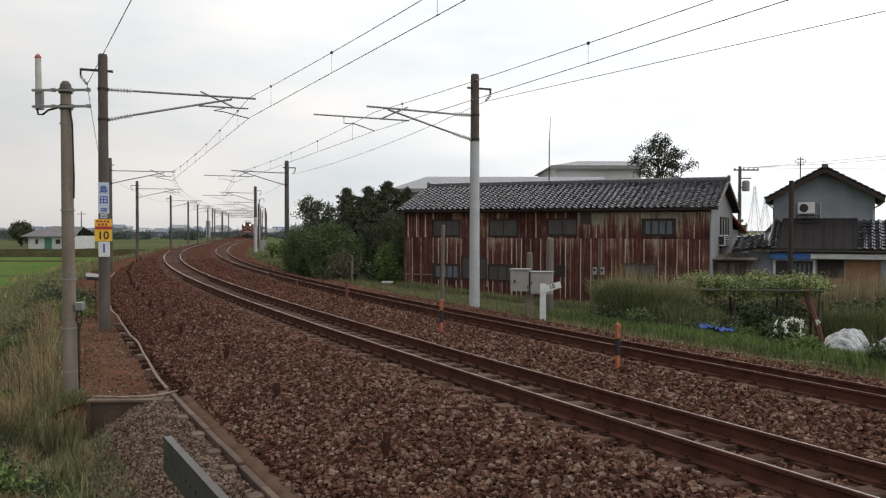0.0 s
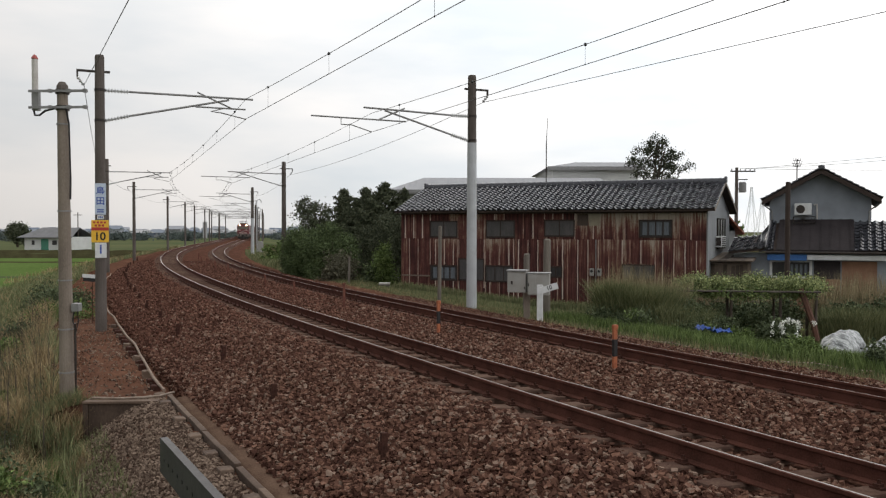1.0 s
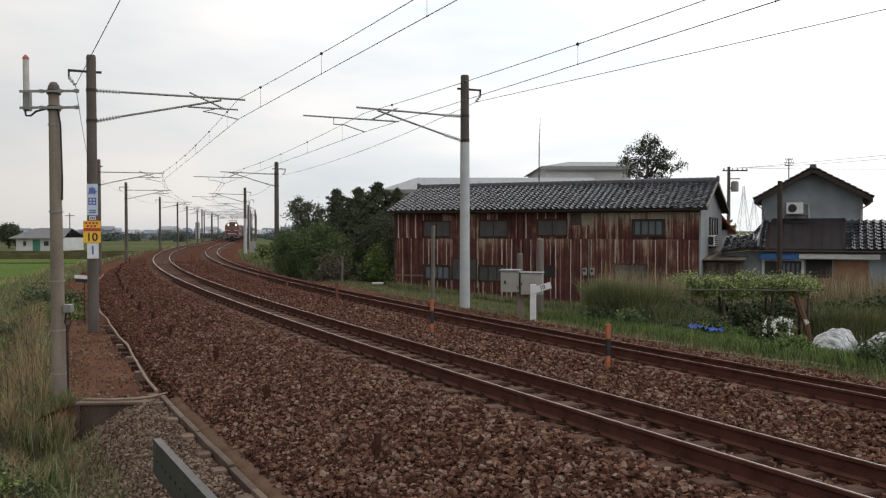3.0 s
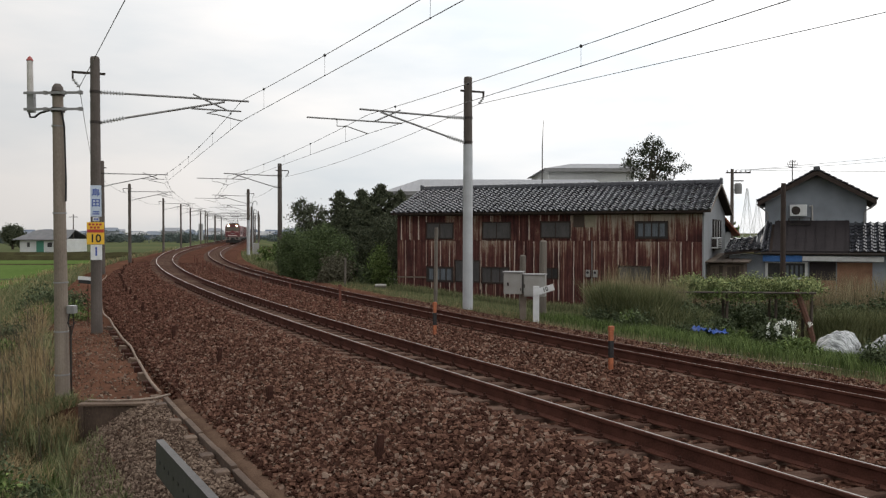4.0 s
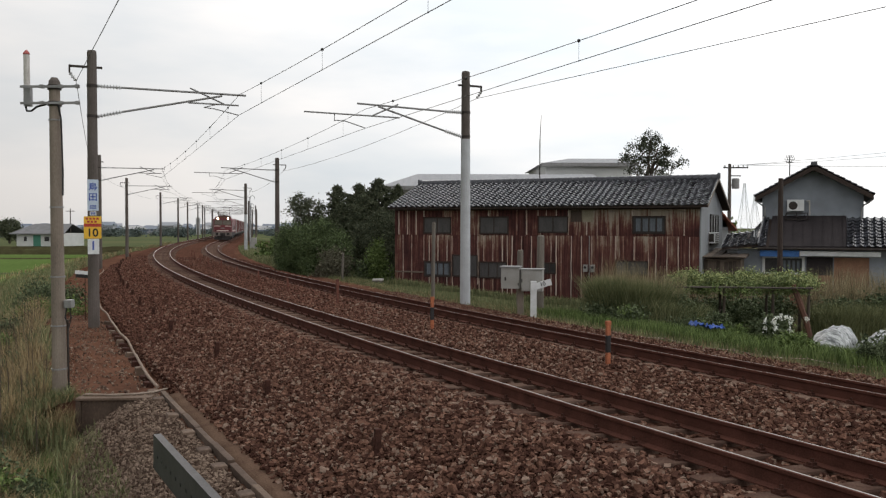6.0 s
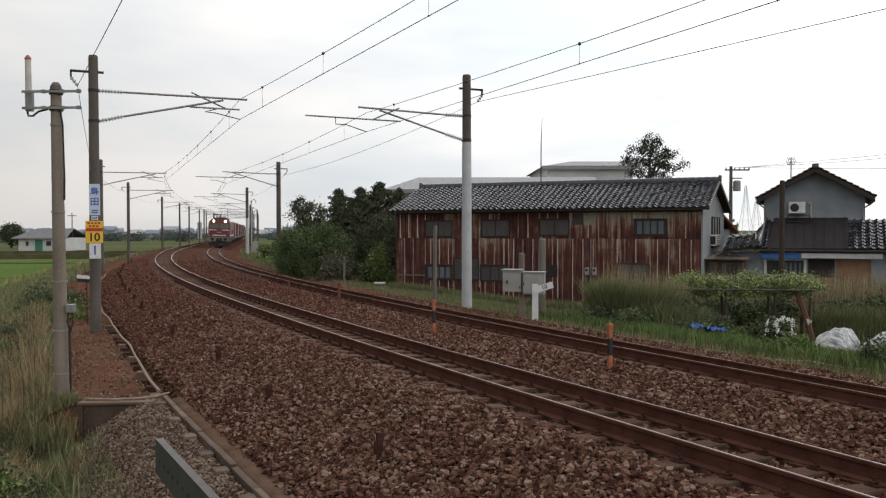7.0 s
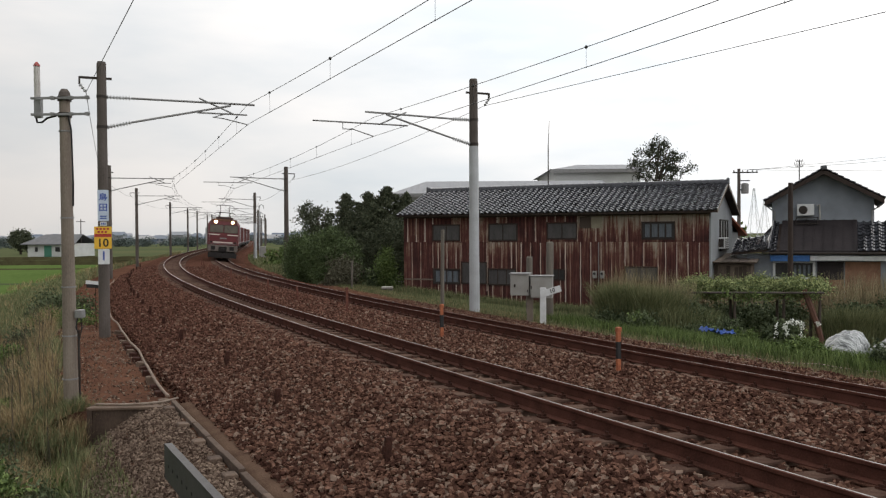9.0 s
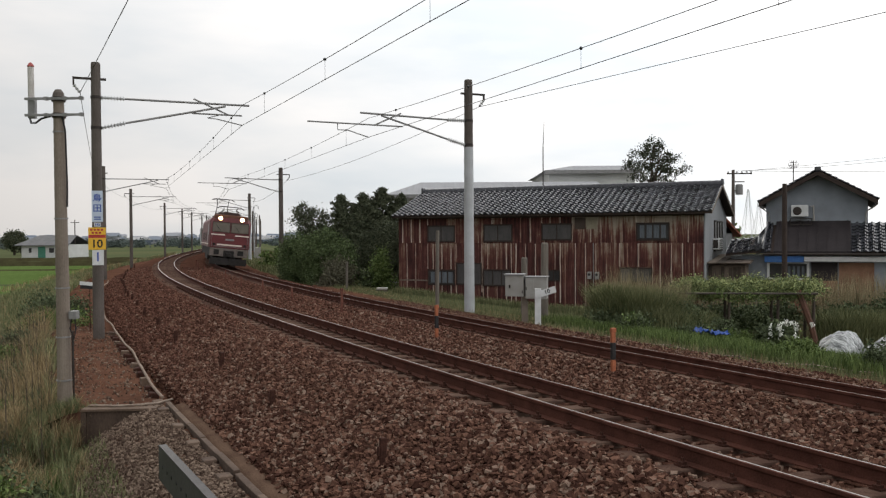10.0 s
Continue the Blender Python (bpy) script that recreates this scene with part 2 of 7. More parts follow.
def build_ground():
    def axis(lo, hi, fine, c0, c1, grow=1.16):
        a = list(np.arange(c0, c1, fine))
        st, v = fine, c1
        while v < hi:
            a.append(v)
            st *= grow
            v += st
        a.append(hi)
        st, v, b = fine, c0, []
        while v > lo:
            st *= grow
            v -= st
            b.append(max(v, lo))
        return np.array(b[::-1] + a)
    xs, ys = axis(-2500, 2500, 0.33, -16, 16), axis(-300, 4000, 0.33, 2, 40, 1.05)
    gx, gy = np.meshgrid(xs, ys)
    x, y = gx.ravel(), gy.ravel()
    z = np.empty(len(x))
    for i in range(0, len(x), 4000):
        z[i:i + 4000] = ground_height(x[i:i + 4000], y[i:i + 4000])
    nx = len(xs)
    near = np.hypot(x, y) < 80
    for i in np.nonzero(near)[0]:
        z[i] += 0.035 * noise.noise((x[i] * 1.7, y[i] * 1.7, 0)) + 0.05 * noise.noise((x[i] * 0.4, y[i] * 0.4, 3))
    verts = np.stack([x, y, z], 1)
    idx = np.arange(len(x)).reshape(len(ys), nx)
    faces = np.stack([idx[:-1, :-1], idx[:-1, 1:], idx[1:, 1:], idx[1:, :-1]], -1).reshape(-1, 4)
    me = mesh_from("ground", verts.tolist(), faces.tolist(), M_SOIL, True)
    for m in (M_TURF, M_PADDY, M_FARFIELD):
        me.materials.append(m)
    c = verts[faces].mean(1)
    s, n = np.empty(len(c)), np.empty(len(c))
    for i in range(0, len(c), 4000):
        s[i:i + 4000], n[i:i + 4000] = to_sn(c[i:i + 4000, 0], c[i:i + 4000, 1])
    kind = np.zeros(len(c), np.int32)
    kind[(n > 7.6) | ((n < -5.4) & (n > -9.5))] = 1
    kind[(n <= -9.5) & (c[:, 1] < 124)] = 2
    kind[((n <= -9.5) & (c[:, 1] >= 124)) | (np.hypot(c[:, 0], c[:, 1]) > 190)] = 3
    me.polygons.foreach_set("material_index", kind)
    return tagged(new("ground", me), "brown soil and grass ground with flat green paddies beyond", "ground", kind="structure")


build_ground()


# ---- ballast ----
BED = [(-3.62, -1.0), (-3.55, -0.80), (-2.9, -0.57), (-1.75, -0.19), (-1.2, -0.13), (-0.95, -0.155), (-0.72, -0.185), (-0.5, -0.195), (0.0, -0.22), (0.5, -0.25), (0.72, -0.262), (0.95, -0.265), (1.3, -0.235), (1.9, -0.25), (2.35, -0.24),
       (2.8, -0.19), (GAP - 1.2, -0.18), (GAP - 0.95, -0.22), (GAP - 0.72, -0.26), (GAP - 0.5, -0.28), (GAP, -0.325), (GAP + 0.5, -0.37), (GAP + 0.8, -0.4), (GAP + 1.35, -0.4), (GAP + 1.8, -0.44), (6.35, -0.66), (6.5, -1.0)]


def bed_height(n):
    return float(np.interp(n, [b[0] for b in BED], [b[1] for b in BED]))


def build_ballast():
    ss = list(np.arange(-14, 60, 0.5)) + list(np.arange(60, 400, 4.0))
    ns = list(np.arange(-3.6, 6.5, 0.2))
    verts, faces = [], []
    for s in ss:
        for n in ns:
            p = tr(s, n)
            verts.append((p.x, p.y, bed_height(n) + 0.03 * noise.noise((p.x * 1.5, p.y * 1.5, 1))))
    k = len(ns)
    for i in range(len(ss) - 1):
        for j in range(k - 1):
            a = i * k + j
            faces.append((a, a + 1, a + k + 1, a + k))
    tagged(new("ballast_bed", mesh_from("ballast_bed", verts, faces, M_BALLAST, True)), "rust-stained stone ballast bed under the rails", "ballast", kind="structure")


build_ballast()
RAIL = [(-0.0725, -0.188), (0.0725, -0.188), (0.0725, -0.175), (0.012, -0.152), (0.009, -0.05), (0.0325, -0.036), (0.0325, -0.006),
        (0.014, 0.0), (-0.014, 0.0), (-0.0325, -0.006), (-0.0325, -0.036), (-0.009, -0.05), (-0.012, -0.152), (-0.0725, -0.175)]


def build_track(n0, z0, cant, label):
    th = thing("railway_track", Matrix(), label, "railway track", "the two tracks")
    tilt = math.degrees(math.atan2(cant, 1.13))
    for off, z in ((-0.565, z0 + cant), (0.565, z0)):
        pts = []
        for s in list(np.arange(-14, 120, 1.0)) + list(np.arange(120, 400, 4.0)):
            h = heading(s)
            pts.append((tr(s, n0 + off, z), Vector((math.cos(h), -math.sin(h), -cant / 1.13)).normalized()))
        v, f = sweep(pts, RAIL)
        me = mesh_from("rail", v, f, M_RAIL)
        me.materials.append(M_RAILTOP)
        k = len(RAIL)
        for i, p in enumerate(me.polygons):
            if i % k == 7:
                p.material_index = 1
        part("rail", me, None, th, "rusty rail with a bright worn head")
    return th, tilt


track_near, TILT1 = build_track(0.0, 0.0, CANT1, "near curved track, rusty rails on dirty concrete sleepers")
track_far, TILT2 = build_track(GAP, Z2, CANT2, "far curved track, rusty rails on dirty concrete sleepers")

# ---- overhead line ----
def tube(bm, pts, r, seg=6):
    """A round wire or bar through points."""
    pts = [Vector(p) for p in pts]
    rings = []
    for i, p in enumerate(pts):
        d = (pts[min(i + 1, len(pts) - 1)] - pts[max(i - 1, 0)]).normalized()
        u = d.cross(Vector((0, 0, 1)))
        u = u.normalized() if u.length > 1e-4 else Vector((1, 0, 0))
        w = u.cross(d)
        rings.append([bm.verts.new(p + r * (math.cos(2 * math.pi * k / seg) * u + math.sin(2 * math.pi * k / seg) * w)) for k in range(seg)])
    for a, b in zip(rings, rings[1:]):
        for k in range(seg):
            bm.faces.new((a[k], a[(k + 1) % seg], b[(k + 1) % seg], b[k]))
    bm.faces.new(rings[0][::-1])
    bm.faces.new(rings[-1])
    return bm


def insulator(bm, a, b, r=0.072, ribs=8):
    a, b = Vector(a), Vector(b)
    d = b - a
    m = Matrix.Translation(a) @ d.to_track_quat("Z", "Y").to_matrix().to_4x4()
    prof, k = [(0.02, 0)], ribs
    for i in range(k):
        z = d.length * (i + 0.5) / k
        prof += [(0.03, z - 0.3 * d.length / k), (r, z), (0.03, z + 0.3 * d.length / k)]
    lathe(bm, prof + [(0.02, d.length)], 10, m)
    return bm


def mast(s, n, base, top, side, reach, label, rad=0.19, painted=0.0, push=False, zc=5.5, material_=None):
    """A concrete mast with its hinged cantilever; local x points from the mast to the track."""
    p = tr(s, n)
    h = heading(s)
    th = thing("overhead_line_mast", pose(p.x, p.y, 0, 0, 0, -math.degrees(h) + (0 if side > 0 else 180)), label, "overhead line mast", "masts along the line")
    mat_ = material_ or M_CONCDARK
    bm = bmesh.new()
    lathe(bm, [(rad, base - 0.4), (rad, base), (rad * 0.82, top - 0.06), (rad * 0.7, top)], 18)
    part("pole", bm, mat_, th, smooth=False)
    if painted:
        bm = bmesh.new()
        lathe(bm, [(rad + 0.006, base - 0.1), (rad * 0.88 + 0.006, painted)], 18)
        part("painted_sleeve", bm, M_POLEGREY, th, "grey painted lower pole")
    k = reach
    up = 0.1 if push else 0.0
    zt, zl = zc + 0.66 + up * 0.5, zc - 0.22 + up
    zo = zt + up * 0.8
    for z, nm in ((zt, "band"), (zl, "band")):
        part(nm, lathe(bmesh.new(), [(rad * 0.86 + 0.012, z - 0.04), (rad * 0.86 + 0.012, z + 0.04)], 14), M_IRON, th)
    part("top_tube", rod(bmesh.new(), (0.8, 0, zt), (k + 0.28, 0, zo), 0.032), M_STEEL, th)
    for a, b in (((rad * 0.8, 0, zt), (0.8, 0, zt)), ((rad * 0.8, 0, zl), (0.8, 0, zl + 0.17))):
        part("insulator", insulator(bmesh.new(), a, b), M_PORC, th, "ribbed grey porcelain insulator")
    part("stay_tube", rod(bmesh.new(), (0.8, 0, zl + 0.17), (k - 0.45, 0, zo - 0.06), 0.032), M_STEEL, th)
    zr = zc + 0.34 + up * 0.6
    if push:
        part("registration_tube", rod(bmesh.new(), (k - 1.2, 0, zr), (k + 2.05, 0, zr + 0.03), 0.025), M_STEEL, th)
        part("brace", rod(bmesh.new(), (k - 1.15, 0, zo + 0.05), (k - 0.2, 0, zr), 0.025), M_STEEL, th)
        part("steady_arm", tube(bmesh.new(), [(k + 1.05, 0, zr), (k + 1.05, 0, zr - 0.2), (k + 0.7, 0, zr - 0.2), (k, 0, zc)], 0.018), M_STEEL, th)
    else:
        part("registration_tube", rod(bmesh.new(), (k - 1.45, 0, zr), (k + 0.05, 0, zr), 0.025), M_STEEL, th)
        part("brace", rod(bmesh.new(), (k - 1.4, 0, zt + 0.12), (k - 0.35, 0, zr), 0.025), M_STEEL, th)
        part("steady_arm", tube(bmesh.new(), [(k - 0.6, 0, zr), (k - 1.0, 0, zr - 0.12), (k - 0.7, 0, zr - 0.14), (k + 0.07, 0, zc + 0.04)], 0.018), M_STEEL, th)
    # bracket of the feeder on the far side of the mast
    zb = top - 0.48
    part("feeder_bracket", box(boxm(-0.62, -0.04, zb - 0.03, 0.28, 0.04, zb + 0.03), -0.62, -0.03, zb - 0.2, -0.57, 0.03, zb), M_IRON, th)
    part("feeder_insulator", insulator(bmesh.new(), (-0.6, 0, zb - 0.18), (-0.42, 0, zb - 0.42), 0.06, 3), M_PORC, th)
    return th


def local_point(th, x, z, y=0.0):
    return th.matrix_basis @ Vector((x, y, z))


LEFT = [(20, -4.2, 7.14, 0.16), (57, -4.1, 7.0, 0.165), (84.5, -4.1, 6.9, 0.165), (121.5, -4.1, 6.9, 0.165), (148.5, -4.1, 6.9, 0.165), (168.5, -4.1, 6.9, 0.165), (197, -4.1, 6.9, 0.165), (222, -4.1, 6.9, 0.165), (256, -4.1, 6.9, 0.165)]
RIGHT = [(19.85, 7.74, 7.42, 0.175), (53.5, 7.6, 6.85, 0.175), (89.5, 7.6, 6.75, 0.18), (124, 7.6, 6.9, 0.18), (160, 7.6, 6.9, 0.18), (195, 7.6, 6.9, 0.18), (240, 7.6, 6.9, 0.18)]
left_masts = [mast(s, n, -0.95, t, 1, -n - 0.05, "old grey concrete mast with cantilever, beside the cinder path" if i == 0 else "old grey concrete mast with cantilever arm", rad=r, zc=5.47, material_=M_CONCDARK) for i, (s, n, t, r) in enumerate(LEFT)]
right_masts = [mast(s, n, -0.75, t, -1, n - GAP, "concrete mast with grey painted foot and long cantilever arm" if i in (0, 2) else "brown concrete mast with cantilever arm", rad=r, painted=(5.1 if i == 0 else 3.4 if i == 2 else 0), push=True, zc=5.3) for i, (s, n, t, r) in enumerate(RIGHT)]


def build_span(a, b, zc, zm, drops, label):
    """Messenger, contact wire and droppers between two supports (contact points)."""
    th = thing("overhead_wire", Matrix(), label, "overhead wire", "contact lines over the tracks")
    a, b = Vector(a), Vector(b)
    L = (b - a).length
    pt = lambda t: a.lerp(b, t)
    sag = min(0.26, L * L * 0.0002)
    mz = lambda t: zm - 4 * sag * t * (1 - t)
    part("contact_wire", tube(bmesh.new(), [pt(i / 6) for i in range(7)], 0.008), M_WIRE, th)
    part("messenger_wire", tube(bmesh.new(), [pt(i / 16) + Vector((0, 0, mz(i / 16) - zc)) for i in range(17)], 0.008), M_WIRE, th)
    k = max(3, int(L / drops))
    for i in range(k):
        t = (i + 0.5) / k
        p = pt(t)
        bm = rod(bmesh.new(), p, p + Vector((0, 0, mz(t) - zc)), 0.0035, seg=4)
        bmesh.ops.create_icosphere(bm, subdivisions=1, radius=0.04, matrix=Matrix.Translation(p + Vector((0, 0, mz(t) - zc))))
        bmesh.ops.create_icosphere(bm, subdivisions=1, radius=0.018, matrix=Matrix.Translation(p))
        part("dropper", bm, M_WIRE, th)


def build_wires():
    sets = ((left_masts, Vector((8.18, -4.0, 5.53)), 5.53, "contact line with droppers over the near track"),
            (right_masts, Vector((11.9, -4.0, 5.3)), 5.3, "contact line with droppers over the far track"))
    for masts, back, zc, label in sets:
        ends = [back] + [local_point(m, (-LEFT[i][1] + 0.03) if masts is left_masts else RIGHT[i][1] - GAP, zc) for i, m in enumerate(masts)]
        for a, b in zip(ends, ends[1:]):
            build_span(a, b, zc, zc + 0.62, 5.0, label)
    for masts, rows, back in ((left_masts, LEFT, Vector((3.75, -4.0, 5.4))), (right_masts, RIGHT, Vector((19.5, -4.0, 5.95)))):
        ends = [back] + [local_point(m, -0.42, r[2] - 0.9) for m, r in zip(masts, rows)]
        for j, (a, b) in enumerate(zip(ends, ends[1:])):
            th = thing("feeder_wire", Matrix(), "single bare feeder wire between the masts", "wire", "feeder wires")
            L = (b - a).length
            sag = 0.0 if j == 0 else 0.35 * (L / 36) ** 2
            bm = tube(bmesh.new(), [a.lerp(b, i / 14) - Vector((0, 0, sag * 4 * (i / 14) * (1 - i / 14))) for i in range(15)], 0.009)
            part("wire", bm, M_WIRE, th)


build_wires()


def gantry(s, label):
    """A far portal that spans both tracks."""
    p = tr(s)
    th = thing("line_gantry", pose(p.x, p.y, 0, 0, 0, -math.degrees(heading(s))), label, "gantry", "far gantries")
    for x in (-4.2, 8.6):
        part("post", rod(bmesh.new(), (x, 0, -1), (x, 0, 7.4), 0.16), M_CONCDARK, th)
    bm = bmesh.new()
    for z in (6.2, 6.75):
        rod(bm, (-4.2, 0, z), (8.6, 0, z), 0.045, seg=6)
    for i in range(13):
        rod(bm, (-4.2 + i, 0, 6.2 if i % 2 else 6.75), (-3.2 + i, 0, 6.75 if i % 2 else 6.2), 0.025, seg=5)
    part("lattice_beam", bm, M_STEEL, th)


for s_ in (215, 262, 300):
    gantry(s_, "far steel lattice gantry over both tracks")


# ---- small posts along the line ----
M_ORANGE = material("faded_orange_paint", (0.40, 0.13, 0.055), (0.24, 0.07, 0.035), 0.7, scale=12, fine=60)
M_BLACKP = material("black_paint", (0.02, 0.018, 0.018), (0.012, 0.011, 0.011), 0.6)
M_STAKE = material("rusty_stake", (0.075, 0.034, 0.025), (0.03, 0.015, 0.012), 0.9, scale=10, spec=0.05)


def delineator(s, n, paint, word):
    th = thing("marker_post", along(s, n, bed_height(n)), word, "marker post", "marker posts between the tracks")
    part("lower_band", boxm(-0.036, -0.026, -0.1, 0.036, 0.026, 0.24, bevel=0.008), paint, th, "")
    part("middle_band", boxm(-0.038, -0.028, 0.24, 0.038, 0.028, 0.52, bevel=0.008), M_BLACKP if paint is M_ORANGE else paint, th, "dark band")
    part("upper_band", boxm(-0.036, -0.026, 0.52, 0.036, 0.026, 0.68, bevel=0.008), paint, th, "")
    part("cap", boxm(-0.046, -0.034, 0.68, 0.046, 0.034, 0.76, bevel=0.015), paint, th, "weathered cap")


for s_, n_ in ((4.5, 2.56), (10.5, 2.25)):
    delineator(s_, n_, M_ORANGE, "slim orange and black banded marker post between the tracks")
rng = random.Random(4)
M_RUSTPOST = material("rust_orange_post", (0.16, 0.06, 0.04), (0.08, 0.03, 0.022), 0.9, scale=9)
delineator(17.5, 2.38, M_RUSTPOST, "slim rust-faded red marker post between the tracks")
for s_, n_ in ((23, 2.3), (28, 2.3), (33, 2.25), (38, 2.2), (44, 2.2), (50, 2.2), (57, 2.2), (64, 2.2)):
    tagged(part("stake", boxm(-0.035, -0.03, -0.2, 0.035, 0.03, 0.55 + rng.uniform(-0.08, 0.08), bevel=0.01), M_RUSTPOST, None, "", along(s_, n_, bed_height(n_), rng.uniform(-4, 4))), "slim rust-orange stake between the tracks", "stake", "stakes between the tracks")
for s_ in (2.0, 6.0, 10.0, 15.0, 19.0, 22.5, 26.5, 29.5, 32.5, 35.0, 37.5, 40, 42.5, 45, 47.5, 50, 53, 56, 60, 64, 68):
    n_ = -2.65 + rng.uniform(-0.08, 0.08)
    st = tagged(part("stake", box(boxm(-0.04, -0.03, -0.25, 0.04, 0.03, 0.27 + rng.uniform(-0.05, 0.05), bevel=0.012), -0.055, -0.02, 0.1, 0.03, 0.045, 0.2, bevel=0.01), M_STAKE, None, "", along(s_, n_, bed_height(n_), rng.uniform(-6, 6))), "short rusty stake driven into the ballast shoulder", "stake", "stakes along the shoulder")

M_BATTEN0 = material("pale_dusty_cable", (0.3, 0.24, 0.19), (0.18, 0.13, 0.1), 0.85)

# ---- kerb, cable and retaining wall beside the shoulder ----
M_SAND = material("sandy_brown_dirt", (0.14, 0.09, 0.064), (0.08, 0.049, 0.035), 0.95, scale=2.5, fine=40, bump=0.6, dist=0.02, spec=0.0)
M_KERB = material("mossy_kerb_concrete", (0.135, 0.092, 0.066), (0.07, 0.045, 0.033), 0.92, scale=3, fine=30, per_object=0.25)
kerb = thing("kerb", Matrix(), "line of old concrete kerb stones below the ballast", "kerb", kind="structure")
kerb_mesh = None
for i in range(11):
    s_ = -2 + i * 1.02
    if kerb_mesh is None:
        b_ = boxm(-0.042, -0.5, -0.16, 0.042, 0.5, 0.04, bevel=0.012)
        o_ = part("kerb_stone", b_, M_KERB, kerb)
        kerb_mesh = o_.data
    else:
        o_ = part("kerb_stone", kerb_mesh, None, kerb)
    o_.matrix_basis = along(s_, -3.8 + rng.uniform(-0.015, 0.015), -0.81 + rng.uniform(-0.02, 0.015), rng.uniform(-4, 4))
for i in range(8):
    s_ = 0 + i * 1.15 + rng.uniform(-0.2, 0.2)
    o_ = part("kerb_prop", boxm(-0.09, -0.11, -0.12, 0.09, 0.11, 0.03, bevel=0.03), M_KERB, kerb)
    o_.matrix_basis = along(s_, -3.96, -0.83, rng.uniform(-8, 8))
strip_pts = []
for i in range(38):
    s_ = -3 + i * 0.31
    p_, h_ = tr(s_, -3.6, 0.0), heading(s_)
    strip_pts.append((p_, Vector((math.cos(h_), -math.sin(h_), 0.0))))
v_, f_ = sweep(strip_pts, [(-0.17, -0.9), (-0.15, -0.82), (0.0, -0.8), (0.12, -0.782), (0.28, -0.95)])
tagged(part("dirt_strip", mesh_from("dirt_strip", v_, f_, M_SAND, True), None), "strip of sandy brown dirt between kerb and ballast", "dirt", kind="structure")
pipe = thing("cable_pipe", Matrix(), "pale weathered cable pipe snaking along the ballast foot on stumps", "pipe")
M_PIPE = material("pale_dusty_pipe", (0.27, 0.2, 0.155), (0.16, 0.11, 0.082), 0.9, scale=3, fine=30)
pts_ = []
for i in range(90):
    s_ = 9.0 + i * 0.5
    pts_.append(tr(s_, -3.7 - 0.14 * max(0.0, 1 - (s_ - 9) / 4) + 0.025 * math.sin(s_ * 0.9) + 0.04 * math.sin(s_ * 0.37 + 1), -0.775 + 0.02 * math.sin(s_ * 1.7)))
part("pipe", tube(bmesh.new(), pts_, 0.028, 8), M_PIPE, pipe)
for i in range(16):
    s_ = 9.1 + i * 0.78 + rng.uniform(-0.15, 0.15)
    o_ = part("stump", boxm(-0.09, -0.1, -0.25, 0.09, 0.1, 0.08, bevel=0.025), M_STAKE if i % 3 else M_KERB, pipe, "dark stump under the pipe")
    o_.matrix_basis = along(s_, -3.8 - 0.13 * max(0.0, 1 - (s_ - 9) / 4), -0.87 + rng.uniform(-0.02, 0.02), rng.uniform(-10, 10))

wall = thing("retaining_wall", pose(-5.42, 14.78, 0, 0, 0, 4), "low stained concrete retaining wall beside the pole", "retaining wall")
M_WALLDARK = material("stained_wall_concrete", (0.095, 0.066, 0.05), (0.05, 0.035, 0.027), 0.9, scale=2.5, fine=30, stretch=(1, 1, 0.5), spec=0.1)
part("wall_panel", boxm(-0.53, -0.07, -2.1, 0.6, 0.07, -0.87, bevel=0.01), M_WALLDARK, wall)
part("coping", boxm(-0.62, -0.11, -0.87, 0.62, 0.1, -0.825, bevel=0.012), M_KERB, wall, "thin concrete coping")
part("end_post", boxm(-0.62, -0.1, -2.1, -0.532, 0.1, -0.875, bevel=0.01), M_WALLDARK, wall)

# ---- antenna pole ----
M_ANT = material("antenna_plastic", (0.48, 0.45, 0.42), (0.36, 0.33, 0.3), 0.55, scale=6, fine=30, bump=0.05)
M_REDTIP = material("faded_red_plastic", (0.4, 0.1, 0.09), (0.3, 0.07, 0.06), 0.6, bump=0)
ap = thing("antenna_pole", pose(-6.5, 15.12, 0, 0, -0.5, 0), "grey concrete pole with radio antenna, bands and cable", "utility pole")
part("pole", lathe(bmesh.new(), [(0.128, -1.95), (0.128, -1.6), (0.088, 4.5), (0.085, 4.55), (0.07, 4.6)], 18), M_CONC, ap)
for z_ in (4.18, 4.46):
    bm = boxm(-0.53, -0.135, z_ - 0.02, 0.48, -0.1, z_ + 0.02)
    for x_ in (-0.16, 0.16, 0.44):
        box(bm, x_ - 0.03, -0.15, z_ - 0.03, x_ + 0.03, -0.09, z_ + 0.03)
    part("crossarm", bm, M_STEEL, ap)
    part("band", lathe(bmesh.new(), [(0.115, z_ - 0.04), (0.115, z_ + 0.04)], 14), M_IRON, ap)
ant = part("antenna", lathe(bmesh.new(), [(0.04, 4.45), (0.052, 4.48), (0.05, 5.0), (0.045, 5.03)], 14), M_ANT, ap, "weathered white antenna tube", pose(-0.47, 0, 0))
part("tip", lathe(bmesh.new(), [(0.055, 5.03), (0.055, 5.05), (0.03, 5.09), (0.005, 5.11)], 14), M_REDTIP, ant, "faded red tip")
part("mount", boxm(-0.045, -0.05, 4.14, 0.075, 0.05, 4.5, bevel=0.01), M_STEEL, ant)
part("cap", lathe(bmesh.new(), [(0.098, 4.44), (0.1, 4.5), (0.09, 4.57), (0.05, 4.63)], 14), M_CONCDARK, ap, "dark weathered pole cap")
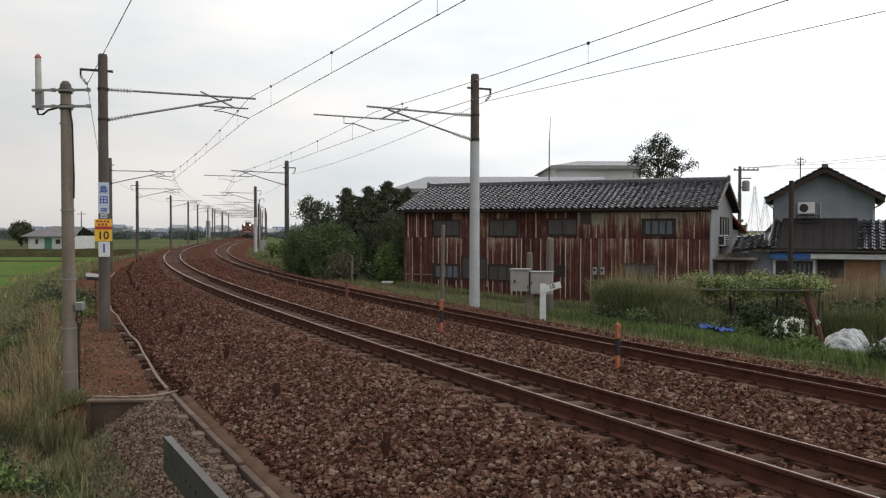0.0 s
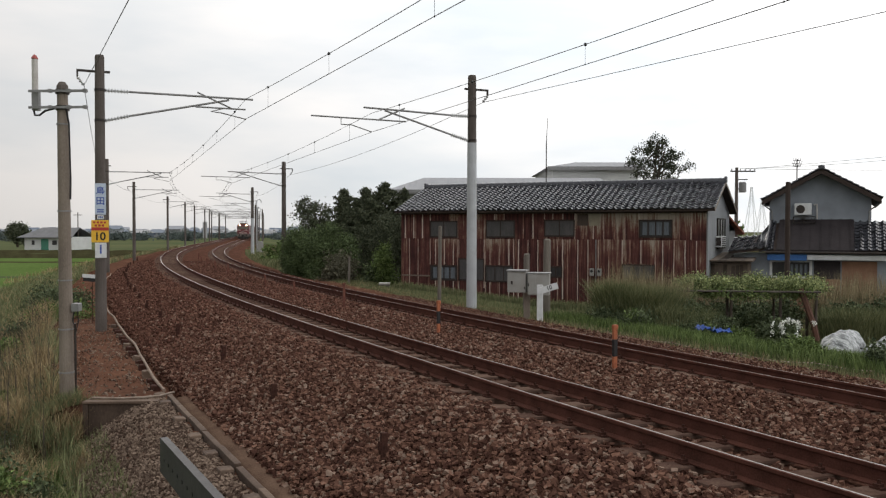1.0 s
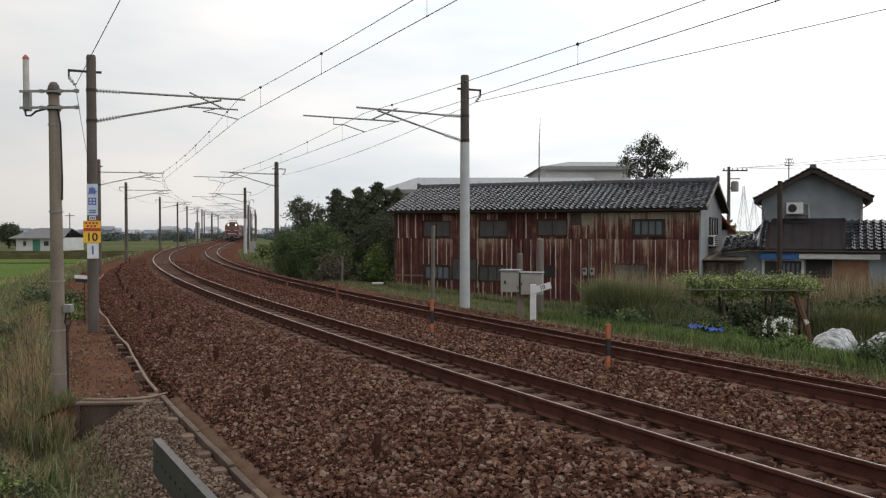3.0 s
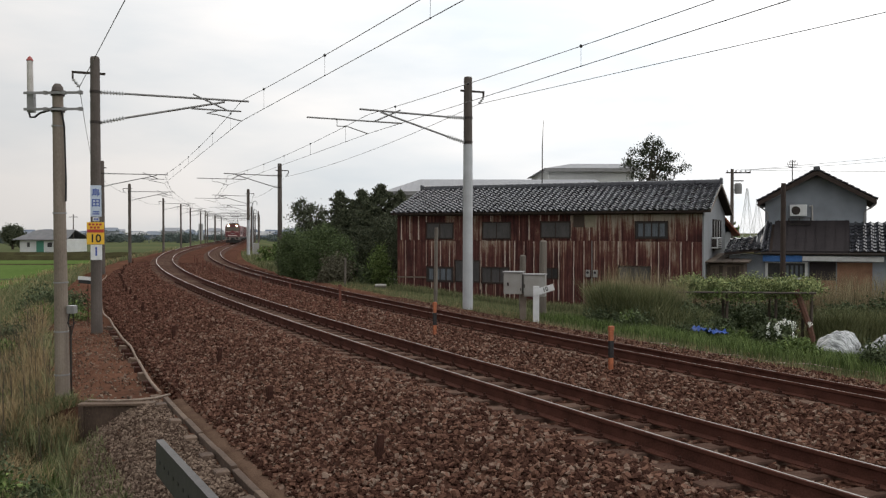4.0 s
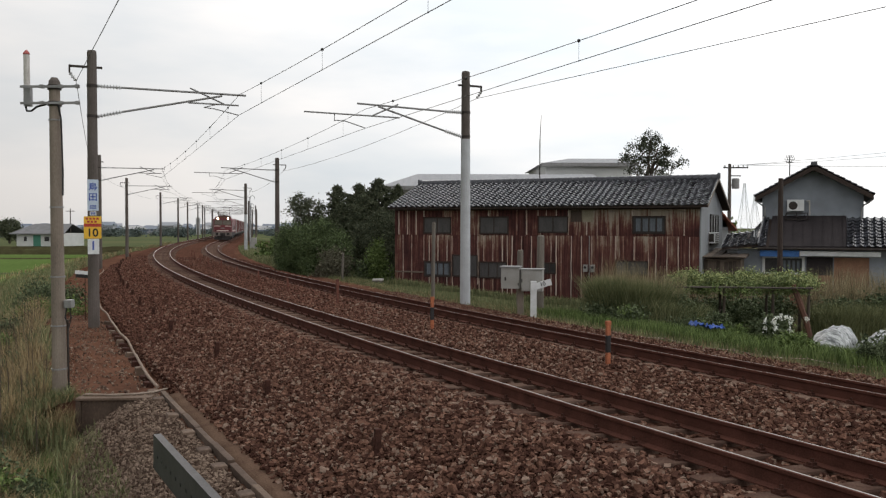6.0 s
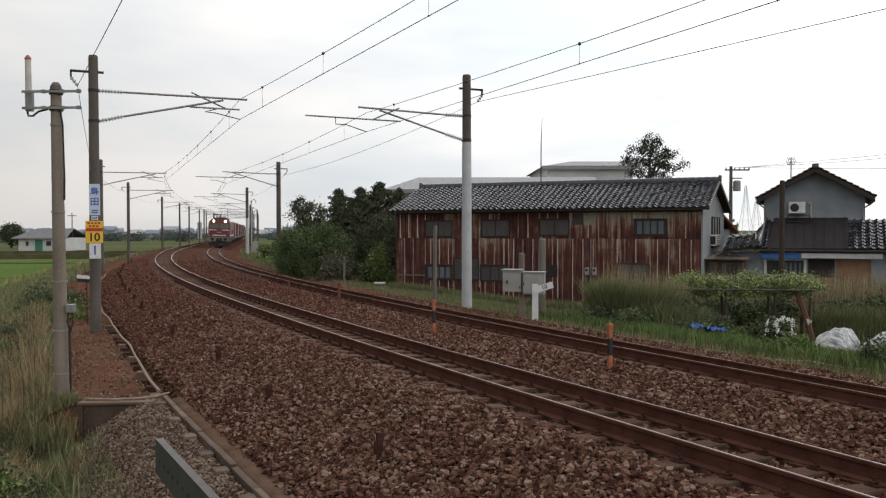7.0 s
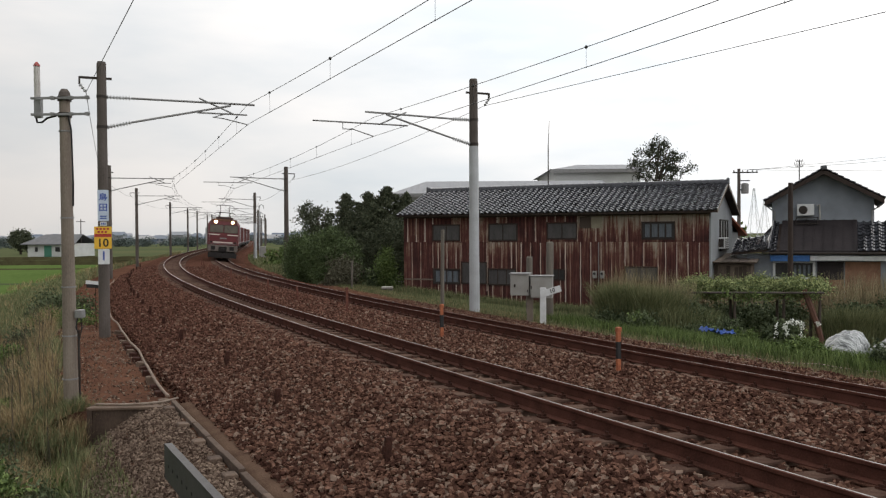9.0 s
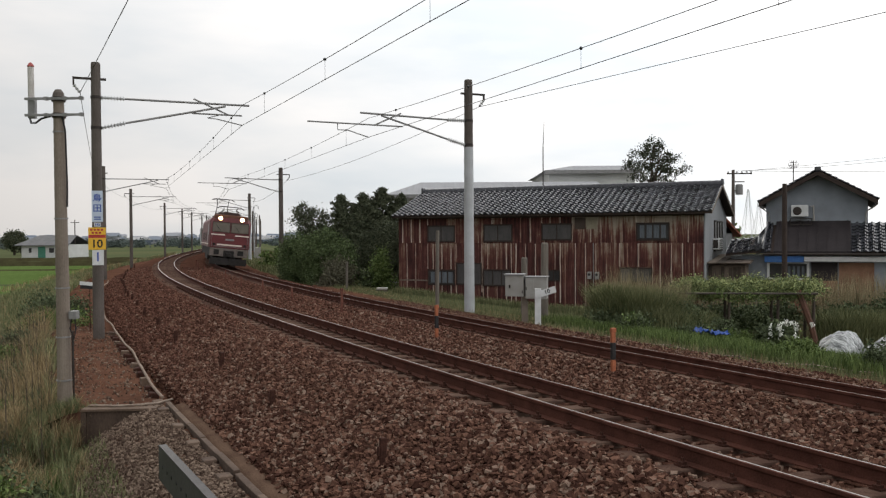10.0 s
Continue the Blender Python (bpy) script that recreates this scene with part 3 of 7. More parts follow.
part("drip_loop", tube(bmesh.new(), [(-0.5, 0, 4.15), (-0.48, 0, 4.06), (-0.4, 0, 4.06), (-0.3, -0.02, 4.13), (-0.1, -0.1, 4.16)], 0.018), M_BLACKP, ap, "black cable")
part("cable", tube(bmesh.new(), [(0.09, -0.07, 4.15), (0.13, -0.06, 3.9), (0.14, -0.05, 3.0), (0.13, -0.05, 2.6)], 0.017), M_BLACKP, ap, "black cable")
for z_ in (3.9, 2.4, 1.2, 0.35, -0.4):
    part("strap", lathe(bmesh.new(), [(0.103 + (4.5 - z_) * 0.0066, z_ - 0.012), (0.103 + (4.5 - z_) * 0.0066, z_ + 0.012)], 14), M_STEEL, ap, "steel strap")
part("junction_box", boxm(0.13, -0.1, 0.66, 0.26, 0.06, 0.8, bevel=0.012), M_STEEL, ap, "small grey junction box")
part("cable_loop", tube(bmesh.new(), [(0.16, -0.05, 0.66), (0.14, -0.06, 0.5), (0.2, -0.06, 0.3), (0.24, -0.06, 0.5), (0.22, -0.05, 0.66)], 0.014), M_BLACKP, ap)
part("conduit", tube(bmesh.new(), [(0.18, -0.06, 0.45), (0.18, -0.06, -0.2), (0.18, -0.06, -0.78), (0.22, -0.06, -0.9), (0.36, -0.06, -0.96)], 0.022), M_IRON, ap, "dark pipe down to the wall")

# ---- steel guard rail close to the camera ----
d_ = Vector((-0.473, 0.881, 0)).normalized()
e_ = Vector((-1.61, 5.0, 0.87))
gr = thing("guard_rail", Matrix.Translation(e_) @ d_.to_track_quat("Y", "Z").to_matrix().to_4x4(), "grey perforated steel channel guard rail", "guard rail")
bm = boxm(-0.004, -4.2, -0.19, 0.004, 0, -0.003)
box(bm, -0.004, -4.2, -0.004, 0.038, 0, 0.004)
box(bm, -0.004, -4.2, -0.194, 0.038, 0, -0.186)
M_GUARD = material("dull_galvanised_channel", (0.062, 0.056, 0.058), (0.032, 0.029, 0.03), 0.6, 0.0, scale=7, fine=60, bump=0.15, spec=0.25)
part("channel", bm, M_GUARD, gr)
for i in range(22):
    part("bolt_hole", lathe(bmesh.new(), [(0.011, -0.003), (0.011, 0.003)], 8), M_BLACKP, gr, "dark round hole", Matrix.Translation((-0.0045, -0.12 - i * 0.12, -0.1)) @ pose(0, 0, 0, 0, 90, 0))
for y_ in (-2.6, -4.0):
    part("post", boxm(0.01, y_ - 0.05, -1.2, 0.06, y_ + 0.05, -0.01), M_STEEL, gr)


# ---- writing ----
def writing(text, size, mat_, parent, m, name="writing"):
    cu = bpy.data.curves.new(name, "FONT")
    cu.offset = size * 0.02
    cu.body, cu.size, cu.extrude, cu.align_x, cu.align_y = text, size, 0.002, "CENTER", "CENTER"
    tmp = new(name, cu)
    me = bpy.data.meshes.new_from_object(tmp.evaluated_get(bpy.context.evaluated_depsgraph_get()))
    bpy.data.objects.remove(tmp)
    me.materials.clear()
    me.materials.append(mat_)
    return part(name, me, None, parent, "", m)


M_WHITE = material("white_enamel", (0.62, 0.62, 0.62), (0.5, 0.5, 0.49), 0.4, scale=6, fine=30, bump=0)
M_PALE = material("pale_blue_enamel", (0.48, 0.54, 0.62), (0.4, 0.46, 0.54), 0.4, scale=6, fine=30, bump=0)
M_BLUE = material("blue_lettering", (0.06, 0.10, 0.32), (0.05, 0.08, 0.26), 0.5, bump=0)
M_YELLOW = material("yellow_enamel", (0.72, 0.43, 0.04), (0.62, 0.35, 0.03), 0.45, scale=8, bump=0)
M_SIGNRED = material("red_stripe", (0.4, 0.04, 0.03), (0.32, 0.03, 0.025), 0.5, bump=0)

# plates on the mast beside the path, turned to the camera
mp_ = tr(20, -4.2)
face = math.degrees(math.atan2(-mp_.x, mp_.y))     # turn that faces the camera
sg = thing("mast_sign", pose(mp_.x, mp_.y, 0, 0, 0, face) @ pose(0.0, -0.175, 0), "pale station-section plate with blue characters, on the mast", "sign", "plates on the mast")
part("plate", boxm(-0.15, -0.006, 2.52, 0.15, 0.006, 3.42, bevel=0.004), M_PALE, sg)
for z_, ch_ in ((3.19, "\u5cf6"), (2.9, "\u7530")):
    writing(ch_, 0.25, M_BLUE, sg, pose(0.0, -0.008, z_, 90, 0, 0))
bm = bmesh.new()
for dz in (2.58, 2.64):
    box(bm, -0.09, -0.012, dz, 0.09, -0.007, dz + 0.035)
part("small_bars", bm, M_BLUE, sg)
sy = thing("warning_plate", pose(mp_.x, mp_.y, 0, 0, 0, face) @ pose(-0.02, -0.185, 0), "yellow plate with red stripe and black number 10", "sign", "plates on the mast")
part("plate", boxm(-0.23, -0.006, 1.72, 0.24, 0.006, 2.36, bevel=0.004), M_YELLOW, sy)
part("stripe", boxm(-0.225, -0.011, 2.06, 0.235, -0.007, 2.15), M_SIGNRED, sy, "red stripe")
bm = bmesh.new()
for i in range(4):
    box(bm, -0.18 + i * 0.095, -0.011, 2.265, -0.115 + i * 0.095, -0.007, 2.32)
for i in range(3):
    box(bm, -0.14 + i * 0.095, -0.011, 2.175, -0.075 + i * 0.095, -0.007, 2.235)
part("small_bars", bm, M_SIGNRED, sy)
writing("10", 0.32, M_BLACKP, sy, pose(0.0, -0.009, 1.88, 90, 0, 0))
s1 = thing("number_plate", pose(mp_.x, mp_.y, 0, 0, 0, face) @ pose(0.0, -0.178, 0), "white plate with blue digit one, on the mast", "sign", "plates on the mast")
part("plate", boxm(-0.15, -0.006, 1.27, 0.16, 0.006, 1.71, bevel=0.004), M_WHITE, s1)
writing("1", 0.36, M_BLUE, s1, pose(0.0, -0.009, 1.5, 90, 0, 0))
s2 = thing("number_plate", pose(mp_.x, mp_.y, 0, 0, 0, face) @ pose(0.0, -0.176, 0), "small white plate with dark marks, on the mast", "sign", "plates on the mast")
part("plate", boxm(-0.09, -0.006, 2.385, 0.09, 0.006, 2.5, bevel=0.004), M_WHITE, s2)
for i in range(3):
    part("small_bar", boxm(-0.06 + i * 0.045, -0.011, 2.41, -0.03 + i * 0.045, -0.007, 2.475), M_BLUE, s2)

# little black and white plate on the bank
lp = thing("small_marker", pose(-10.95, 27.4, -0.92, 0, 0, 20), "small black and white slanted marker board on a stake", "marker")
part("stake", boxm(-0.012, 0.02, -0.2, 0.012, 0.045, 1.5), M_STAKE, lp)
part("upper_plate", boxm(-0.45, -0.01, 1.47, 0.08, 0.01, 1.58), M_WHITE, lp, "white strip", pose(0, 0, 0, 0, 6, 0))
part("lower_plate", boxm(-0.42, -0.01, 1.36, 0.08, 0.01, 1.468), M_BLACKP, lp, "black strip", pose(0, 0, 0, 0, 6, 0))

# ---- relay boxes and gradient post beyond the far track ----
M_BOX = material("grey_cabinet_paint", (0.30, 0.29, 0.27), (0.24, 0.225, 0.205), 0.55, scale=3, fine=40, bump=0.05)
rb = thing("relay_box", pose(2.66, 26.6, 0, 0, 0, -12), "pair of grey steel relay boxes on one post", "relay box")
part("post", boxm(-0.09, -0.06, -1.0, 0.1, 0.06, 0.2, bevel=0.01), M_CONC, rb)
b1 = part("box", boxm(-0.56, -0.3, 0.2, 0.0, 0.25, 0.84, bevel=0.015), M_BOX, rb)
part("lid", boxm(-0.6, -0.34, 0.84, 0.02, 0.29, 0.88, bevel=0.008), M_STEEL, b1, "overhanging lid")
part("latch", boxm(-0.45, -0.325, 0.45, -0.4, -0.3, 0.55), M_IRON, b1)
part("hinge", boxm(-0.05, -0.32, 0.3, -0.02, -0.3, 0.38), M_IRON, b1)
b2 = part("box", boxm(0.06, -0.33, 0.13, 0.7, 0.2, 0.78, bevel=0.015), M_BOX, rb)
part("door", boxm(0.08, -0.345, 0.16, 0.31, -0.331, 0.76, bevel=0.004), M_BOX, b2)
part("lid", boxm(0.03, -0.36, 0.78, 0.73, 0.23, 0.81, bevel=0.008), M_STEEL, b2, "overhanging lid")
part("latch", boxm(0.065, -0.36, 0.4, 0.1, -0.345, 0.5), M_IRON, b2)

gp = thing("gradient_post", pose(2.97, 25.7, 0, 0, 0, -8), "white gradient post with slanted arm numbered 10", "gradient post")
part("post", boxm(-0.1, -0.05, -0.75, 0.08, 0.05, 0.48, bevel=0.015), M_WHITE, gp)
part("foot", boxm(-0.105, -0.055, -0.95, 0.085, 0.055, -0.6), M_BLACKP, gp, "black foot")
arm = part("arm", boxm(0.0, -0.07, -0.1, 0.62, -0.052, 0.09, bevel=0.006), M_WHITE, gp, "slanted white arm", pose(-0.08, 0, 0.28, 0, -18, 0))
writing("10", 0.17, M_BLACKP, arm, pose(0.36, -0.072, 0.0, 90, 0, 0))

M_OLDWOOD = material("grey_old_wood", (0.19, 0.165, 0.14), (0.1, 0.085, 0.07), 0.9, scale=3, fine=60, stretch=(4, 4, 0.4))
for x_, y_, z0_, z1_, r_ in ((-0.02, 33.0, -1.1, 2.26, 0.075), (3.68, 30.0, -1.1, 1.8, 0.14), (3.08, 31.0, -1.1, 1.27, 0.12), (-4.6, 44, -1.3, 0.75, 0.06)):
    w_ = part("wooden_post", lathe(bmesh.new(), [(r_, z0_), (r_ * 0.9, z1_ - 0.05), (r_ * 0.6, z1_)], 10), M_OLDWOOD, None, "", pose(x_, y_, 0, 0.4, 0.6, 0))
    tagged(w_, "bare grey weathered wooden post in the grass", "post", "old posts in front of the shed")

# pale cable that runs from the kerb over the wall to the pole
cb = thing("ground_cable", Matrix(), "pale cable lying from the kerb to the antenna pole", "cable")
part("cable", tube(bmesh.new(), [(-4.75, 15.5, -0.82), (-4.88, 15.1, -0.81), (-5.1, 14.9, -0.8), (-5.5, 14.84, -0.805), (-5.95, 14.86, -0.8), (-6.12, 14.95, -0.9)], 0.02), M_BATTEN0, cb)


def hook_post(s, n, top, label):
    th = thing("hook_post", along(s, n, -0.75), label, "post", "hooked posts along the line")
    part("post", tube(bmesh.new(), [(0, 0, -0.2), (0, 0, top), (0.08, 0, top + 0.35), (0.3, 0, top + 0.45), (0.5, 0, top + 0.3), (0.5, 0, top)], 0.045, 8), M_POLEGREY, th)


for s_, n_, t_ in ((96, 8.2, 6.0), (118, 8.3, 5.6)):
    hook_post(s_, n_, t_, "thin grey post with a hooked top beside the masts")

# ---- the rusty shed ----
def rust_sheet(name, fade=None):
    """Rusted painted iron: maroon paint, orange rust in runs, pale bare zinc; fade = (low z, high z, gain) bleaches upwards."""
    m = bpy.data.materials.new(name)
    m.use_nodes = True
    nt = m.node_tree
    n, l = nt.nodes.new, nt.links.new
    bs = nt.nodes["Principled BSDF"]
    co = n("ShaderNodeTexCoord")
    last = None
    for stretch, scale, detail, gain in (((6.5, 6.5, 0.25), 1.6, 6, 0.6), ((1.4, 1.4, 0.8), 2.2, 7, 0.42), ((16, 16, 0.35), 2.2, 4, 0.62)):
        mp, nz, mu = n("ShaderNodeMapping"), n("ShaderNodeTexNoise"), n("ShaderNodeMath")
        mp.inputs["Scale"].default_value = stretch
        nz.inputs["Scale"].default_value, nz.inputs["Detail"].default_value, nz.inputs["Roughness"].default_value = scale, detail, 0.62
        l(co.outputs["Object"], mp.inputs["Vector"])
        l(mp.outputs[0], nz.inputs["Vector"])
        mu.operation, mu.inputs[1].default_value, mu.inputs[2].default_value = "MULTIPLY_ADD", gain, -0.5 * gain
        l(nz.outputs["Fac"], mu.inputs[0])
        if last:
            ad = n("ShaderNodeMath")
            l(last.outputs[0], ad.inputs[0])
            l(mu.outputs[0], ad.inputs[1])
            last = ad
        else:
            last = mu
    oi, mu = n("ShaderNodeObjectInfo"), n("ShaderNodeMath")
    mu.operation, mu.inputs[1].default_value = "MULTIPLY_ADD", 0.11
    l(oi.outputs["Random"], mu.inputs[0])
    l(last.outputs[0], mu.inputs[2])
    last = mu
    if fade:
        sp, mr, ad = n("ShaderNodeSeparateXYZ"), n("ShaderNodeMapRange"), n("ShaderNodeMath")
        l(co.outputs["Object"], sp.inputs[0])
        mr.inputs["From Min"].default_value, mr.inputs["From Max"].default_value = fade[0], fade[1]
        mr.inputs["To Min"].default_value, mr.inputs["To Max"].default_value = 0.0, fade[2]
        l(sp.outputs["Z"], mr.inputs["Value"])
        l(last.outputs[0], ad.inputs[0])
        l(mr.outputs[0], ad.inputs[1])
        last = ad
    ramp = n("ShaderNodeValToRGB")
    e = ramp.color_ramp.elements
    e[0].position, e[0].color = 0.0, (0.035, 0.014, 0.013, 1)
    e[1].position, e[1].color = 0.42, (0.33, 0.28, 0.225, 1)
    for pos, c in ((0.1, (0.07, 0.024, 0.021, 1)), (0.2, (0.1, 0.037, 0.03, 1)), (0.27, (0.155, 0.08, 0.055, 1)), (0.33, (0.25, 0.185, 0.14, 1))):
        e.new(pos).color = c
    off = n("ShaderNodeMath")
    off.inputs[1].default_value = 0.067
    l(last.outputs[0], off.inputs[0])
    l(off.outputs[0], ramp.inputs[0])
    l(ramp.outputs[0], bs.inputs["Base Color"])
    bs.inputs["Roughness"].default_value, bs.inputs["Specular IOR Level"].default_value = 0.8, 0.2
    bp = n("ShaderNodeBump")
    bp.inputs["Strength"].default_value, bp.inputs["Distance"].default_value = 0.4, 0.01
    l(last.outputs[0], bp.inputs["Height"])
    l(bp.outputs[0], bs.inputs["Normal"])
    return m


M_RUST = rust_sheet("rusted_iron_sheet")
M_RUSTGREY = rust_sheet("bleached_rusted_sheet", (1.7, 2.75, 0.26))
M_RUSTTOP = rust_sheet("rusted_sheet_flaked_at_its_head", (0.95, 1.72, 0.17))
M_RUSTRUN = rust_sheet("rusted_sheet_with_pale_runs", (0.2, 2.6, 0.13))
M_BATTEN = material("flaking_pale_batten", (0.50, 0.42, 0.35), (0.2, 0.1, 0.07), 0.85, scale=3, fine=20, stretch=(1, 1, 0.5), contrast=0.4, per_object=0.3)
M_TILE = material("glazed_dark_roof_tile", (0.05, 0.05, 0.058), (0.018, 0.018, 0.021), 0.2, scale=3, fine=30, per_object=0.5, island=0.5, bump=0.05, spec=0.7)
M_DUSTPANE = material("dusty_grey_pane", (0.085, 0.078, 0.076), (0.045, 0.042, 0.042), 0.35, scale=2, fine=12, stretch=(3, 3, 0.6), bump=0.05, spec=0.3)
M_FRAME = material("dark_window_wood", (0.05, 0.035, 0.028), (0.03, 0.02, 0.017), 0.85, scale=6)
M_PLASTER = material("grey_plaster", (0.30, 0.31, 0.32), (0.2, 0.205, 0.21), 0.85, scale=1.2, fine=25, stretch=(1, 1, 0.5), contrast=0.3)
M_CURTAIN = material("pale_curtain", (0.15, 0.165, 0.185), (0.08, 0.09, 0.1), 0.9, scale=8, stretch=(3, 3, 0.3))
M_BOARD = material("weathered_board", (0.15, 0.115, 0.09), (0.07, 0.052, 0.042), 0.9, scale=3, fine=40, stretch=(5, 5, 0.35), per_object=0.4)
M_PALEBOARD = material("pale_tan_board", (0.3, 0.27, 0.2), (0.2, 0.17, 0.12), 0.85, scale=3, fine=30)
SH_L, SH_W, RY = 14.3, 7.2, 3.0
Z0, ZE, ZR = -1.5, 3.0, 4.28


def s_tile():
    """One pantile: a hollow pan beside a high roll, with a thick dark front lip."""
    bm = bmesh.new()
    w, l = 0.285, 0.31
    wave = [(0.0, 0.012), (0.2, -0.012), (0.42, -0.014), (0.58, 0.006), (0.68, 0.04), (0.79, 0.055), (0.9, 0.042), (1.0, 0.012)]
    rows = [[bm.verts.new((w * t, y, dz + z)) for t, z in wave] for y, dz in ((0, 0.045), (l, 0.0))]
    low = [bm.verts.new((w * t, 0.006, z * 0.6 - 0.014)) for t, z in wave]
    for i in range(len(wave) - 1):
        bm.faces.new((rows[0][i], rows[0][i + 1], rows[1][i + 1], rows[1][i]))
        bm.faces.new((low[i], low[i + 1], rows[0][i + 1], rows[0][i]))
    me = bpy.data.meshes.new("roof_tile")
    bm.to_mesh(me)
    bm.free()
    me.materials.append(M_TILE)
    return me


TILE = s_tile()
TILE_V = np.array([v.co[:] for v in TILE.vertices])
TILE_F = [tuple(p.vertices) for p in TILE.polygons]


def tile_slope(parent, origin, across, up, width, length, singles):
    """Tiles on a slope: origin at the eave's end, across along the eave, up along the slope. The nearest few hundred are single parts."""
    o, a, u = Vector(origin), Vector(across).normalized(), Vector(up).normalized()
    nrm = a.cross(u)
    cols, rows = int(width / 0.27), int(length / 0.24)
    V, F, k = [], [], 0
    R = Matrix((a, u, nrm)).transposed()
    Rn = np.array(R)
    for r in range(rows):
        for c in range(cols):
            p = o + a * (c * width / cols) + u * (r * length / rows)
            p = p + nrm * (0.015 + rng.uniform(-0.006, 0.006))
            if (cols - 1 - c) * rows < singles:
                ob = part("roof_tile", TILE, None, parent)
                ob.matrix_basis = Matrix.Translation(p) @ R.to_4x4()
            else:
                base = len(V)
                V.extend((TILE_V @ Rn.T + np.array(p)).tolist())
                F.extend(tuple(i + base for i in f) for f in TILE_F)
    if V:
        ob = part("roof_tiles", mesh_from("roof_tiles", V, F, M_TILE), None, parent)
        ob["kind"] = "stuff"


def window(parent, u0, u1, z0, z1, v=0.0, panes=3, glass=None, curtain=0):
    """A sliding window with frame, mullions and dark panes; its face towards -y."""
    w = part("window", boxm(u0, v - 0.03, z0, u1, v + 0.02, z1), M_GLASSDARK if glass is None else glass, parent, "dark dusty window")
    bm = bmesh.new()
    for a, b, c, d in ((u0 - 0.05, z1, u1 + 0.05, z1 + 0.06), (u0 - 0.05, z0 - 0.07, u1 + 0.05, z0), (u0 - 0.05, z0, u0, z1), (u1, z0, u1 + 0.05, z1)):
        box(bm, a, v - 0.075, b, c, v - 0.005, d)
    part("frame", bm, M_FRAME, w, "dark wooden frame")
    for i in range(1, panes):
        x = u0 + (u1 - u0) * i / panes
        part("mullion", boxm(x - 0.018, v - 0.055, z0, x + 0.018, v - 0.031, z1), M_FRAME, w)
    for i in range(curtain):
        x = u0 + (u1 - u0) * (0.08 + 0.9 * i / curtain)
        part("curtain", boxm(x, v - 0.0355, z0 + 0.05, x + (u1 - u0) / curtain * 0.7, v - 0.0315, z1 - 0.05), M_CURTAIN, w, "pale curtain behind the glass")
    return w


